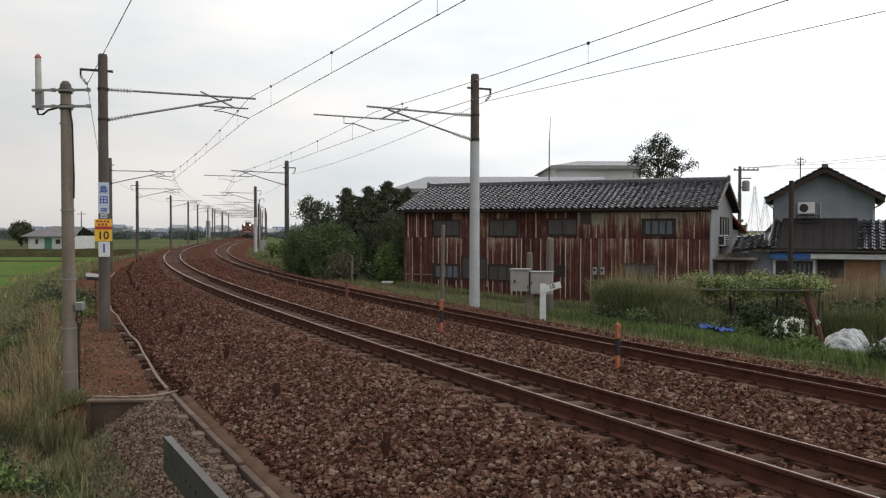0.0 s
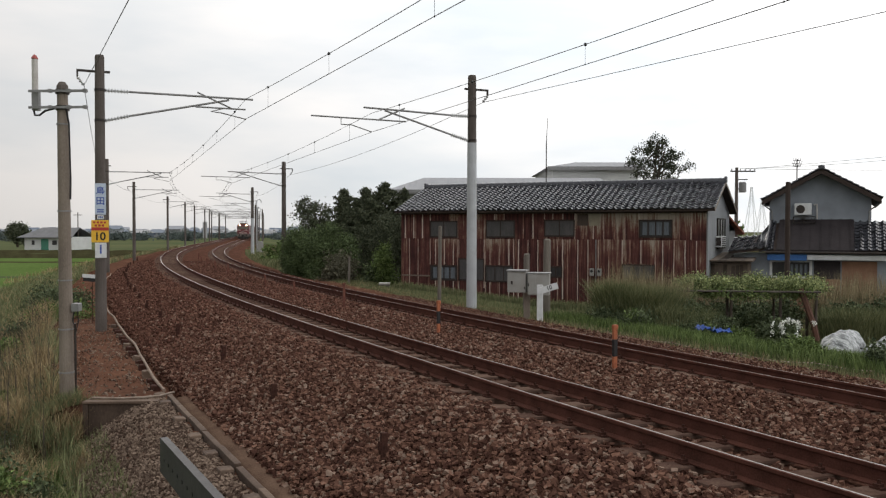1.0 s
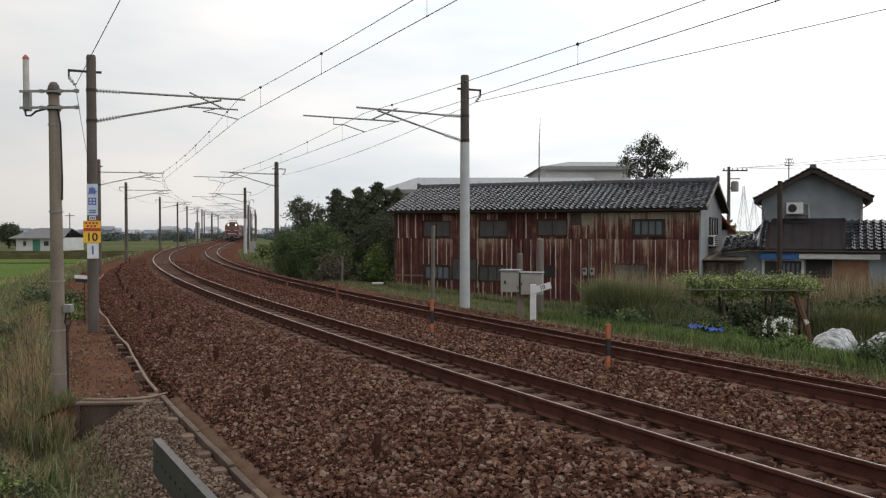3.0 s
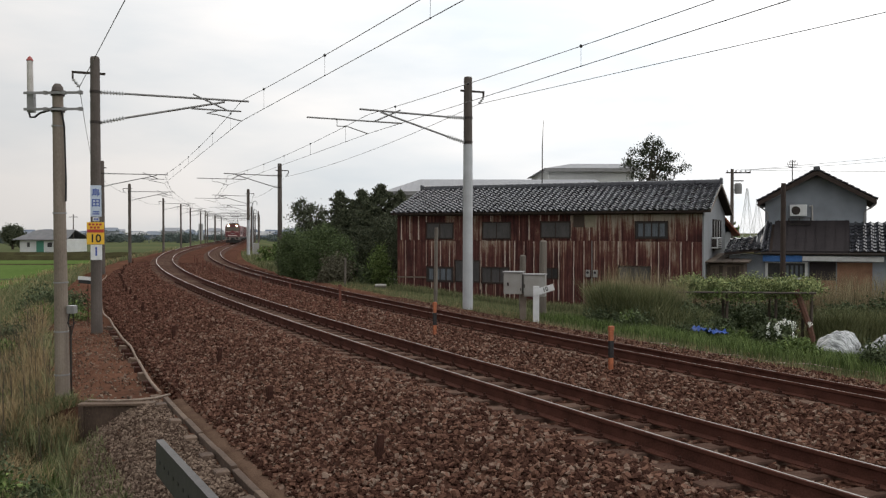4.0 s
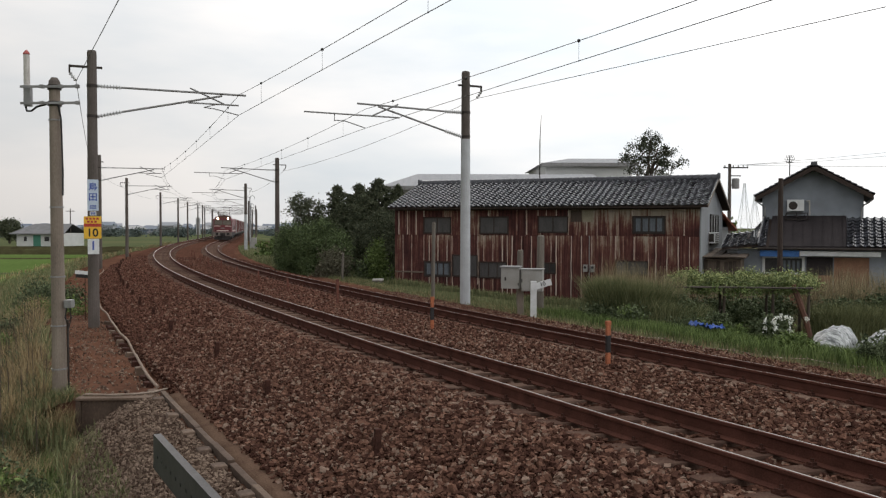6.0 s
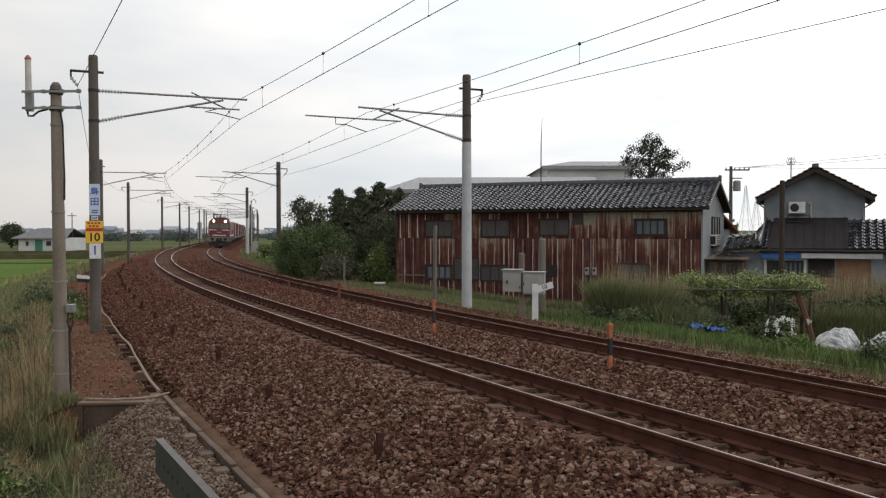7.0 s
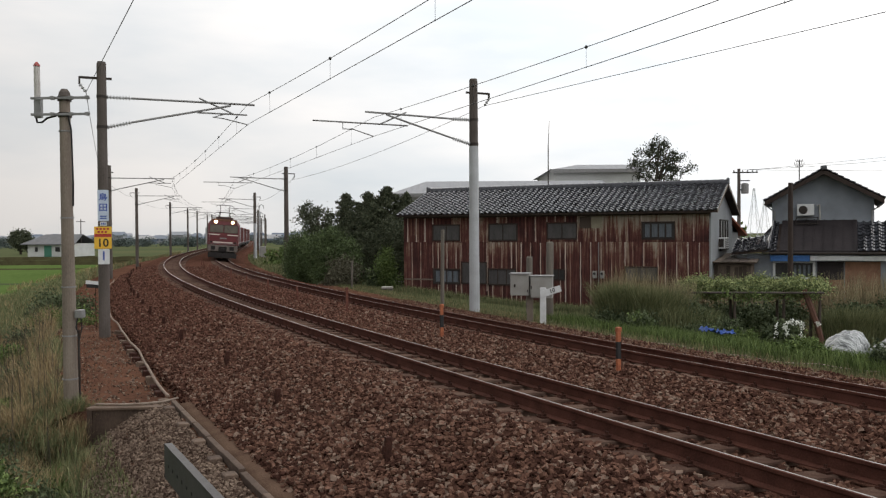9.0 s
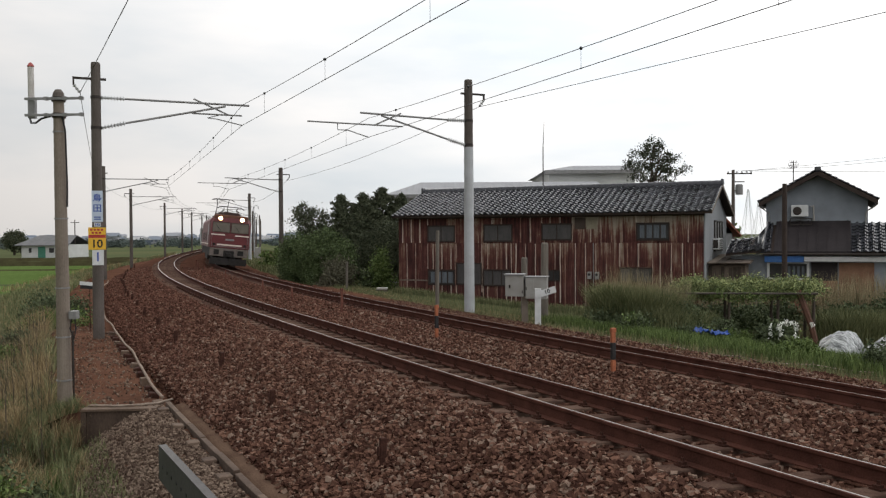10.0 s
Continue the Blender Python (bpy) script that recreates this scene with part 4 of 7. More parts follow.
def build_shed():
    th = thing("shed", pose(-1.9, 42.0, 0, 0, 0, -25), "long two-storey shed of rusted iron sheets under a tiled roof", "shed")
    bm = boxm(0.03, 0.03, Z0, SH_L - 0.03, SH_W, ZE)
    part("wall", bm, M_RUST, th, "rusted sheet-iron walls")
    # gable towards the house: grey plaster with the roof's triangle
    bm = bmesh.new()
    a = [bm.verts.new((SH_L - 0.03, y, z)) for y, z in ((0.0, Z0), (SH_W, Z0), (SH_W, ZE - 0.05), (RY, ZR - 0.1), (0.0, ZE - 0.05))]
    b = [bm.verts.new((SH_L + 0.03, v.co.y, v.co.z)) for v in a]
    bm.faces.new(a[::-1])
    bm.faces.new(b)
    for i in range(5):
        bm.faces.new((a[i], a[(i + 1) % 5], b[(i + 1) % 5], b[i]))
    part("gable_wall", bm, M_PLASTER, th, "grey plastered gable wall")
    bm = bmesh.new()
    a = [bm.verts.new((x, y, z)) for x in (0.0, 0.05) for y, z in ((0.0, ZE - 0.05), (SH_W, ZE - 0.05), (RY, ZR - 0.1))]
    for f in ((0, 1, 2), (5, 4, 3), (0, 3, 4, 1), (1, 4, 5, 2), (2, 5, 3, 0)):
        bm.faces.new([a[i] for i in f])
    part("gable_wall", bm, M_RUST, th)
    # sheets on the front in two courses, a pale batten over nearly every joint
    holes = [(1.59, 3.02, 1.76, 2.54), (4.45, 5.86, 1.76, 2.56), (7.26, 8.66, 1.82, 2.57), (11.48, 12.88, 1.8, 2.56),
             (1.6, 3.02, -0.27, 0.46), (3.08, 4.36, -0.24, 0.79), (4.42, 5.8, -0.27, 0.49), (7.49, 8.11, 0.0, 0.5), (10.77, 12.17, 0.02, 0.65)]
    r2 = random.Random(11)
    for course, (c0, c1, start) in enumerate(((Z0 + 0.05, 1.7, 0.49), (1.7, ZE - 0.02, 0.26))):
        cuts = [q for h0, h1, k0, k1 in holes if k1 > c0 and k0 < c1 - 0.1 for q in (h0, h1)] + [0.04, SH_L - 0.04]
        x = start
        while x < SH_L - 0.3:
            if all(abs(x - q) > 0.2 for q in cuts):
                cuts.append(x)
            x += 0.4615
        cuts.sort()
        for u, u1 in zip(cuts, cuts[1:]):
            w, mid = u1 - u, (u + u1) / 2
            if w < 0.03:
                continue
            lo, hi = c0, c1 + (r2.uniform(-0.02, 0.02) if course == 0 else 0)
            segs = [(lo, hi)]
            for h0, h1, k0, k1 in holes:
                if h0 - 0.01 < mid < h1 + 0.01:
                    segs = [q for a, b in segs for q in ((a, min(b, k0)), (max(a, k1), b)) if q[1] - q[0] > 0.06]
            under = any(h0 < mid < h1 and k0 > 1.6 for h0, h1, k0, k1 in holes)
            for a, b in segs:
                if course:
                    mt = M_RUSTGREY if u > 8.6 else M_RUSTRUN if r2.random() < 0.45 else M_RUST
                else:
                    mt = M_RUSTTOP if under and b > 1.5 else M_RUSTRUN if (u > 8.6 and r2.random() < 0.5) else M_RUST
                y = -r2.uniform(0.0, 0.02)
                bm = bmesh.new()
                k = 12
                ring = [[bm.verts.new((u + w * i / k, y - 0.008 * (i % 2), z)) for i in range(k + 1)] for z in (a, b)]
                back = [[bm.verts.new((u + w * i / k, 0.028, z)) for i in (0, k)] for z in (a, b)]
                for i in range(k):
                    bm.faces.new((ring[0][i], ring[0][i + 1], ring[1][i + 1], ring[1][i]))
                bm.faces.new((back[0][0], ring[0][0], ring[1][0], back[1][0]))
                bm.faces.new((ring[0][k], back[0][1], back[1][1], ring[1][k]))
                part("metal_sheet", bm, mt, th)
                if b - a > 0.3 and u > 0.1 and r2.random() < (0.96 if course == 0 else 0.85):
                    z = a + 0.02 + (r2.random() ** 3 * (b - a) * 0.3 if a < 0 else 0)
                    bm, hw = bmesh.new(), r2.uniform(0.015, 0.024)
                    sway = r2.uniform(0, 9)
                    steps = max(2, int((b - z) / 0.2))
                    xs = [u + 0.013 * noise.noise((sway, q * 0.6, 1.0)) for q in range(steps + 1)]
                    rows = []
                    for q in range(steps + 1):
                        zq = z + (b - 0.02 - z) * q / steps
                        rows.append([bm.verts.new((xs[q] + sx * hw, y - dy, zq)) for sx, dy in ((-1, 0.002), (-1, 0.032), (1, 0.032), (1, 0.002))])
                    for p0, p1 in zip(rows, rows[1:]):
                        for j in range(3):
                            bm.faces.new((p0[j], p0[j + 1], p1[j + 1], p1[j]))
                    bm.faces.new(rows[0][::-1])
                    bm.faces.new(rows[-1])
                    part("batten", bm, M_BATTEN, th)
    part("rail", boxm(0.1, -0.07, -0.1, 1.57, -0.035, -0.03), M_BOARD, th, "grey horizontal rail")
    part("eave_plate", boxm(0.04, -0.05, ZE - 0.16, SH_L, 0.0, ZE - 0.04), M_FRAME, th, "dark timber under the eave")
    window(th, 1.64, 2.97, 1.82, 2.48, panes=2, glass=M_DUSTPANE)
    window(th, 4.5, 5.81, 1.82, 2.5, panes=2, glass=M_DUSTPANE)
    window(th, 7.31, 8.61, 1.88, 2.51, panes=2, glass=M_DUSTPANE)
    window(th, 11.53, 12.83, 1.86, 2.5, panes=4, curtain=4)
    window(th, 1.65, 2.97, -0.21, 0.4, panes=4, curtain=4)
    window(th, 3.13, 4.31, -0.18, 0.73, panes=3, glass=M_DUSTPANE)
    window(th, 4.47, 5.75, -0.21, 0.43, panes=3, glass=M_DUSTPANE)
    window(th, 7.54, 8.06, 0.06, 0.44, panes=2)
    window(th, 10.82, 12.12, 0.08, 0.59, panes=3, glass=M_DUSTPANE)
    for x, z0, z1, mt in ((8.78, 2.31, 2.82, M_BOARD), (9.3, 2.3, 2.83, M_PALEBOARD)):
        part("boarded_panel", boxm(x, -0.06, z0, x + 0.48, -0.03, z1), mt, th, "pale board over an opening")
    for x in (9.45, 9.78):
        m = part("meter_box", boxm(x - 0.09, -0.14, 0.12, x + 0.09, -0.03, 0.44, bevel=0.01), M_BOX, th, "grey electricity meter box")
        part("dial", lathe(bmesh.new(), [(0.06, 0), (0.06, 0.012)], 10), M_GLASSDARK, m, "", pose(x, -0.14, 0.32, 90, 0, 0))
    part("conduit", rod(bmesh.new(), (9.62, -0.06, -0.15), (9.62, -0.06, 1.7), 0.02), M_STEEL, th)
    # roof
    ev, uo0, uo1 = -0.5, -0.08, SH_L + 0.36
    run, rear = RY - ev, SH_W + 0.4
    for side in (0, 1):
        y0, y1 = (ev, RY) if side == 0 else (rear, RY)
        bm = bmesh.new()
        v = [bm.verts.new(c) for c in ((uo0, y0, ZE - 0.02), (uo1, y0, ZE - 0.02), (uo1, y1, ZR - 0.02), (uo0, y1, ZR - 0.02), (uo0, y0, ZE - 0.10), (uo1, y0, ZE - 0.10), (uo1, y1, ZR - 0.1), (uo0, y1, ZR - 0.1))]
        for f in ((0, 1, 2, 3), (7, 6, 5, 4), (0, 4, 5, 1), (1, 5, 6, 2), (2, 6, 7, 3), (3, 7, 4, 0)):
            bm.faces.new([v[i] for i in (f if side == 0 else f[::-1])])
        part("roof_deck", bm, M_FRAME, th)
    tile_slope(th, (uo0, ev - 0.04, ZE - 0.02), (1, 0, 0), (0, run, ZR - ZE), uo1 - uo0, math.hypot(run, ZR - ZE) + 0.02, 300)
    tile_slope(th, (uo1, rear + 0.04, ZE - 0.02), (-1, 0, 0), (0, RY - rear, ZR - ZE), uo1 - uo0, math.hypot(rear - RY, ZR - ZE), 0)
    rd = bmesh.new()
    box(rd, uo0, RY - 0.12, ZR - 0.03, uo1, RY + 0.12, ZR + 0.07, bevel=0.02)
    x = uo0
    while x < uo1:
        rod(rd, (x, RY, ZR + 0.08), (min(x + 0.3, uo1), RY, ZR + 0.085), 0.075, 0.085, 8)
        x += 0.31
    part("ridge", rd, M_TILE, th, "dark tiled ridge")
    for x in (uo0, uo1):
        part("ridge_end_tile", boxm(x - 0.06, RY - 0.16, ZR - 0.05, x + 0.06, RY + 0.16, ZR + 0.22, bevel=0.04), M_TILE, th, "ornamental ridge-end tile")
    for y0, y1 in ((ev, RY), (rear, RY)):
        bm = bmesh.new()
        v = [bm.verts.new(c) for c in ((uo1 - 0.03, y0, ZE - 0.11), (uo1 + 0.01, y0, ZE - 0.11), (uo1 + 0.01, y1, ZR - 0.11), (uo1 - 0.03, y1, ZR - 0.11), (uo1 - 0.03, y0, ZE), (uo1 + 0.01, y0, ZE), (uo1 + 0.01, y1, ZR), (uo1 - 0.03, y1, ZR))]
        for f in ((0, 1, 2, 3), (7, 6, 5, 4), (0, 4, 5, 1), (1, 5, 6, 2), (2, 6, 7, 3), (3, 7, 4, 0)):
            bm.faces.new([v[i] for i in f])
        bmesh.ops.recalc_face_normals(bm, faces=bm.faces)
        part("barge_board", bm, M_CONC, th, "grey weathered barge board")
    # gable window and its small cooler
    gw = part("window", boxm(SH_L + 0.02, 2.7, 1.35, SH_L + 0.05, 5.3, 2.6), M_GLASSDARK, th, "dark gable window")
    bm = bmesh.new()
    for y in (2.64, 3.5, 4.4, 5.24):
        box(bm, SH_L + 0.03, y, 1.3, SH_L + 0.09, y + 0.08, 2.62)
    for z in (1.28, 2.6):
        box(bm, SH_L + 0.03, 2.64, z, SH_L + 0.1, 5.32, z + 0.06)
    part("frame", bm, M_IRON, gw)
    cl = part("window_cooler", boxm(SH_L + 0.04, 2.2, 1.38, SH_L + 0.3, 3.7, 1.86, bevel=0.02), M_WHITE, th, "small white cooler in the window")
    # dark bars stand for the shaded recesses of the white cooler's front
    for i in range(5):
        part("slat", boxm(SH_L + 0.302, 2.35, 1.42 + i * 0.085, SH_L + 0.31, 3.55, 1.47 + i * 0.085), M_IRON, cl)
    part("cooler_grille", boxm(SH_L + 0.06, 2.185, 1.44, SH_L + 0.27, 2.198, 1.8), M_IRON, cl)
    # lean-to at the gable
    lt = part("lean_to", boxm(SH_L + 0.05, 0.75, Z0, SH_L + 1.55, 4.5, 0.75), M_BOARD, th, "low lean-to of grey boards")
    for i in range(9):
        part("board", boxm(SH_L + 0.06 + i * 0.165, 0.73 - 0.015 * (i * 5 % 3), Z0, SH_L + 0.205 + i * 0.165, 0.746, 0.72 - 0.03 * (i * 7 % 4)), M_BOARD if i % 3 else M_BARK, lt)
    ro = part("lean_to_roof", boxm(SH_L + 0.04, 0.4, 0.0, SH_L + 1.75, 4.7, 0.04), M_BOARD, th, "weathered board roof of the lean-to", pose(0, 0, 0.78, 3.5, 0, 0))
    for i in range(5):
        part("roof_board", boxm(SH_L + 0.06 + i * 0.34, 0.36 - 0.02 * (i % 2), 0.042, SH_L + 0.37 + i * 0.34, 4.6, 0.062), M_BARK if i == 1 else M_BOARD, ro)
    return th


build_shed()


# ---- the house ----
M_HDARK = material("dull_dark_brown_plate", (0.04, 0.033, 0.034), (0.024, 0.02, 0.021), 0.7, scale=2, fine=20, spec=0.15)
M_HWALL = material("blue_grey_stucco", (0.27, 0.295, 0.33), (0.18, 0.19, 0.21), 0.85, scale=1.5, fine=40)
M_OCHRE = material("ochre_clay_wall", (0.30, 0.165, 0.105), (0.17, 0.085, 0.055), 0.9, scale=2, fine=30)
M_TARP = material("blue_vinyl", (0.06, 0.17, 0.42), (0.035, 0.11, 0.3), 0.6, scale=5, fine=20)


def slab(bm, pts, t):
    """A plate of thickness t below four points."""
    a = [bm.verts.new(p) for p in pts]
    b = [bm.verts.new((p[0], p[1], p[2] - t)) for p in pts]
    k = len(pts)
    bm.faces.new(a)
    bm.faces.new(b[::-1])
    for i in range(k):
        bm.faces.new((a[i], b[i], b[(i + 1) % k], a[(i + 1) % k]))
    bmesh.ops.recalc_face_normals(bm, faces=bm.faces)
    return bm


def build_house():
    th = thing("house", pose(14.4, 38.0, 0, 0, 0, -25), "two-storey grey house with dark tiled roofs and air conditioner", "house")
    D = 7.0
    bm = bmesh.new()
    a = [bm.verts.new((x, y, z)) for y in (0, D) for x, z in ((0, 1.2), (4.0, 1.2), (4.0, 3.45), (2.08, 4.52), (0, 3.45))]
    bm.faces.new(a[:5])
    bm.faces.new(a[5:][::-1])
    for i in range(5):
        bm.faces.new((a[i], a[5 + i], a[5 + (i + 1) % 5], a[(i + 1) % 5]))
    bmesh.ops.recalc_face_normals(bm, faces=bm.faces)
    part("upper_wall", bm, M_HWALL, th, "blue-grey stuccoed upper wall")
    # upper roof
    for side in (-1, 1):
        x0 = 2.08
        x1 = -0.26 if side < 0 else 4.36
        z1 = 3.39 if side < 0 else 3.41
        bm = slab(bmesh.new(), [(x0, -0.55, 4.69), (x1, -0.55, z1), (x1, D + 0.4, z1), (x0, D + 0.4, 4.69)], 0.12)
        part("roof_deck", bm, M_FRAME, th)
        up = (x0 - x1, 0, 4.69 - z1)
        ln = math.hypot(up[0], up[2])
        if side < 0:
            tile_slope(th, (x1 - 0.03, D + 0.4, z1 + 0.01), (0, -1, 0), up, D + 0.95, ln, 90)
        else:
            tile_slope(th, (x1 + 0.03, -0.55, z1 + 0.01), (0, 1, 0), up, D + 0.95, ln, 0)
        bm = slab(bmesh.new(), [(x0, -0.6, 4.71), (x1, -0.6, z1 + 0.02), (x1, -0.5, z1 + 0.02), (x0, -0.5, 4.71)], 0.2)
        part("barge_board", bm, M_FRAME, th, "dark brown barge board")
    rd = boxm(1.95, -0.6, 4.66, 2.21, D + 0.4, 4.79, bevel=0.03)
    part("ridge", rd, M_TILE, th, "dark tiled ridge")
    part("ridge_end_tile", boxm(1.95, -0.66, 4.66, 2.21, -0.58, 4.86, bevel=0.05), M_TILE, th)
    for x in (-0.24, 4.32):
        part("gutter", rod(bmesh.new(), (x, -0.5, 3.27), (x, D, 3.27), 0.05), M_STEEL, th)
        part("downpipe", tube(bmesh.new(), [(x, -0.3, 3.25), (x + (0.35 if x < 0 else -0.4), -0.1, 2.95), (x + (0.36 if x < 0 else -0.41), -0.06, 1.4)], 0.035), M_STEEL, th)
    # air conditioner on its bracket
    ac = part("air_conditioner", boxm(1.03, -0.4, 2.78, 1.7, -0.08, 3.27, bevel=0.02), M_WHITE, th, "white outdoor air-conditioner unit on a bracket")
    part("fan_grille", lathe(bmesh.new(), [(0.18, 0), (0.17, 0.015), (0.05, 0.02)], 20), M_IRON, ac, "round dark fan grille", pose(1.27, -0.4, 3.02, 90, 0, 0))
    for z in (2.42, 2.68):
        part("bracket_bar", boxm(0.98, -0.42, z, 1.86, -0.38, z + 0.03), M_IRON, ac)
        for x in (0.98, 1.83):
            part("bracket_arm", boxm(x, -0.379, z, x + 0.03, 0.0, z + 0.03), M_IRON, ac)
    for x in (0.98, 1.4, 1.83):
        part("bracket_upright", boxm(x, -0.425, 2.455, x + 0.03, -0.395, 2.675), M_IRON, ac)
    part("hose", tube(bmesh.new(), [(1.8, -0.1, 3.2), (1.9, -0.05, 3.25), (1.92, -0.04, 2.6)], 0.03), M_ANT, ac)
    # lower storey and its roofs
    part("lower_wall", boxm(-0.9, -1.3, -1.5, 5.6, 0.0, 1.15), M_HWALL, th, "grey lower wall")
    # tile roof at a tilt without gloss, put in as a dark seamed sheet
    part("dark_roof", slab(bmesh.new(), [(0.42, -1.85, 1.32), (3.35, -1.85, 1.32), (3.35, 0.02, 2.6), (0.42, 0.02, 2.6)], 0.08), M_HDARK, th, "dull stretch of the tiled roof, built as a dark plain sheet")
    for i in range(8):
        x = 0.55 + i * 0.38
        part("roof_seam", slab(bmesh.new(), [(x, -1.86, 1.345), (x + 0.03, -1.86, 1.345), (x + 0.03, 0.0, 2.625), (x, 0.0, 2.625)], 0.03), M_HDARK, th)
    for x0, x1 in ((0.02, 0.41), (3.36, 6.2)):
        part("roof_deck", slab(bmesh.new(), [(x0, -1.85, 1.28), (x1, -1.85, 1.28), (x1, 0.02, 2.45), (x0, 0.02, 2.45)], 0.1), M_FRAME, th)
        tile_slope(th, (x0, -1.9, 1.28), (1, 0, 0), (0, 1.87, 1.17), x1 - x0, math.hypot(1.87, 1.17), 60)
    part("side_wing", boxm(-1.35, -1.2, -1.5, -0.92, 1.5, 1.1), M_PLASTER, th, "grey side wing")
    part("roof_deck", slab(bmesh.new(), [(-1.5, -1.75, 1.2), (0.0, -1.75, 1.36), (0.0, 0.6, 2.0), (-1.5, 0.6, 1.72)], 0.08), M_FRAME, th)
    tile_slope(th, (-1.5, -1.8, 1.21), (1.5, 0, 0.15), (0, 2.35, 0.56), 1.5, 2.4, 40)
    part("hip_ridge", tube(bmesh.new(), [(0.02, -1.9, 1.36), (0.06, -0.9, 1.98), (0.1, 0.0, 2.56)], 0.075, 8), M_TILE, th, "rounded hip tiles")
    part("hip_slope", slab(bmesh.new(), [(0.02, -1.85, 1.3), (0.08, 0.02, 2.48), (-0.35, 0.3, 2.0), (-0.3, -1.6, 1.25)], 0.06), M_TILE, th)
    part("eave_gutter", rod(bmesh.new(), (0.0, -1.95, 1.2), (5.9, -1.95, 1.2), 0.05), M_IRON, th)
    part("blue_awning", boxm(0.05, -1.75, 0.86, 1.58, -1.6, 1.12, bevel=0.02), M_TARP, th, "blue vinyl awning strip")
    part("white_awning", boxm(1.6, -1.78, 0.9, 4.6, -1.62, 1.1, bevel=0.02), M_WHITE, th, "white corrugated awning strip")
    w = part("window", boxm(0.2, -1.34, 0.2, 1.7, -1.3, 0.84), M_GLASSDARK, th, "window with white frame and pale things behind it")
    bm = bmesh.new()
    for a_, b_, c_, d_2 in ((0.15, 0.82, 1.76, 0.88), (0.15, 0.15, 1.76, 0.21), (0.15, 0.2, 0.21, 0.83), (1.7, 0.2, 1.76, 0.83), (0.8, 0.2, 0.86, 0.83)):
        box(bm, a_ - 0.02, -1.39, b_ - 0.03, c_ + 0.02, -1.345, d_2 - 0.02)
    part("frame", bm, M_WHITE, w, "white frame")
    for i in range(4):
        part("curtain", boxm(0.95 + i * 0.18, -1.343, 0.25 + 0.05 * (i % 2), 1.05 + i * 0.18, -1.341, 0.7), M_CURTAIN, w)
    part("ochre_panel", boxm(2.9, -1.34, -1.2, 4.2, -1.305, 0.85), M_OCHRE, th, "ochre clay wall panel")
    # dark flat panel set over the wall where the opening is
    part("dark_opening", boxm(1.85, -1.335, -1.3, 2.85, -1.302, 0.85), M_HDARK, th, "dark flat panel at the opening in the wall")
    part("brown_wall_foot", boxm(0.0, -1.36, -1.5, 2.85, -1.31, 0.1), M_OCHRE, th, "brown clay wall foot")
    bm = rod(bmesh.new(), (1.05, 1.0, 4.0), (1.05, 1.0, 5.28), 0.025)
    for z, w_ in ((5.2, 0.14), (5.08, 0.2), (4.96, 0.14)):
        rod(bm, (1.05 - w_, 1.0, z), (1.05 + w_, 1.0, z), 0.012, seg=5)
        for i in range(5):
            x = 1.05 - w_ + i * w_ / 2
            rod(bm, (x, 0.8, z), (x, 1.2, z), 0.01, seg=5)
            rod(bm, (x, 1, z), (x, 1, z + 0.1), 0.01, seg=5)
    part("roof_antenna", bm, M_IRON, th, "old comb antenna on the roof")


build_house()


# ---- things behind ----
def shed_far(name, label, x0, x1, y, depth, z0, ze, zr, wallm, roofm, hip=0.0, ridge_off=0.5):
    th = thing(name, pose(0, 0, 0), label, "building")
    part("wall", boxm(x0, y, z0, x1, y + depth, ze), wallm, th)
    bm = bmesh.new()
    yr = y + depth * ridge_off
    pts = [(x0 - 0.4, y - 0.5, ze), (x1 + 0.4, y - 0.5, ze), (x1 + 0.4, y + depth + 0.5, ze), (x0 - 0.4, y + depth + 0.5, ze), (x0 + hip, yr, zr), (x1 - 0.2, yr, zr)]
    v = [bm.verts.new(p) for p in pts]
    for f in ((0, 1, 5, 4), (1, 2, 5), (2, 3, 4, 5), (3, 0, 4), (3, 2, 1, 0)):
        bm.faces.new([v[i] for i in f])
    part("roof", bm, roofm, th)
    part("fascia", boxm(x0 - 0.42, y - 0.54, ze - 0.25, x1 + 0.42, y - 0.5, ze + 0.03), M_STEEL, th)
    return th


M_GREYROOF = material("pale_grey_sheet_roof", (0.30, 0.30, 0.31), (0.24, 0.24, 0.25), 0.6, scale=1, fine=8, stretch=(4, 0.5, 0.5))
M_WHITEWALL = material("off_white_siding", (0.55, 0.55, 0.53), (0.45, 0.45, 0.43), 0.7, scale=0.8, fine=12)
g1 = shed_far("long_hall", "long hall with pale grey sheet roof behind the shed", -3.4, 12.0, 62, 14, -1.4, 4.95, 5.98, M_WHITEWALL, M_GREYROOF, hip=2.2, ridge_off=0.16)
g2 = shed_far("white_hall", "tall off-white hall with low-pitched roof", 8.75, 15.5, 68, 12, -1.4, 7.05, 7.55, M_WHITEWALL, M_GREYROOF, hip=2.0, ridge_off=0.12)
M_REDTILE = material("faded_red_roof", (0.27, 0.085, 0.05), (0.15, 0.05, 0.034), 0.75, scale=3, fine=20)
g3 = thing("annex", pose(0, 0, 0), "small grey annex with a faded red roof beside the shed", "building")
part("wall", boxm(15.2, 50.2, -1.4, 17.05, 54, 2.1), M_PLASTER, g3)
part("gable", slab(bmesh.new(), [(15.2, 50.2, 2.1), (17.05, 50.2, 2.1), (16.15, 50.2, 3.2)], 0.01), M_PLASTER, g3)
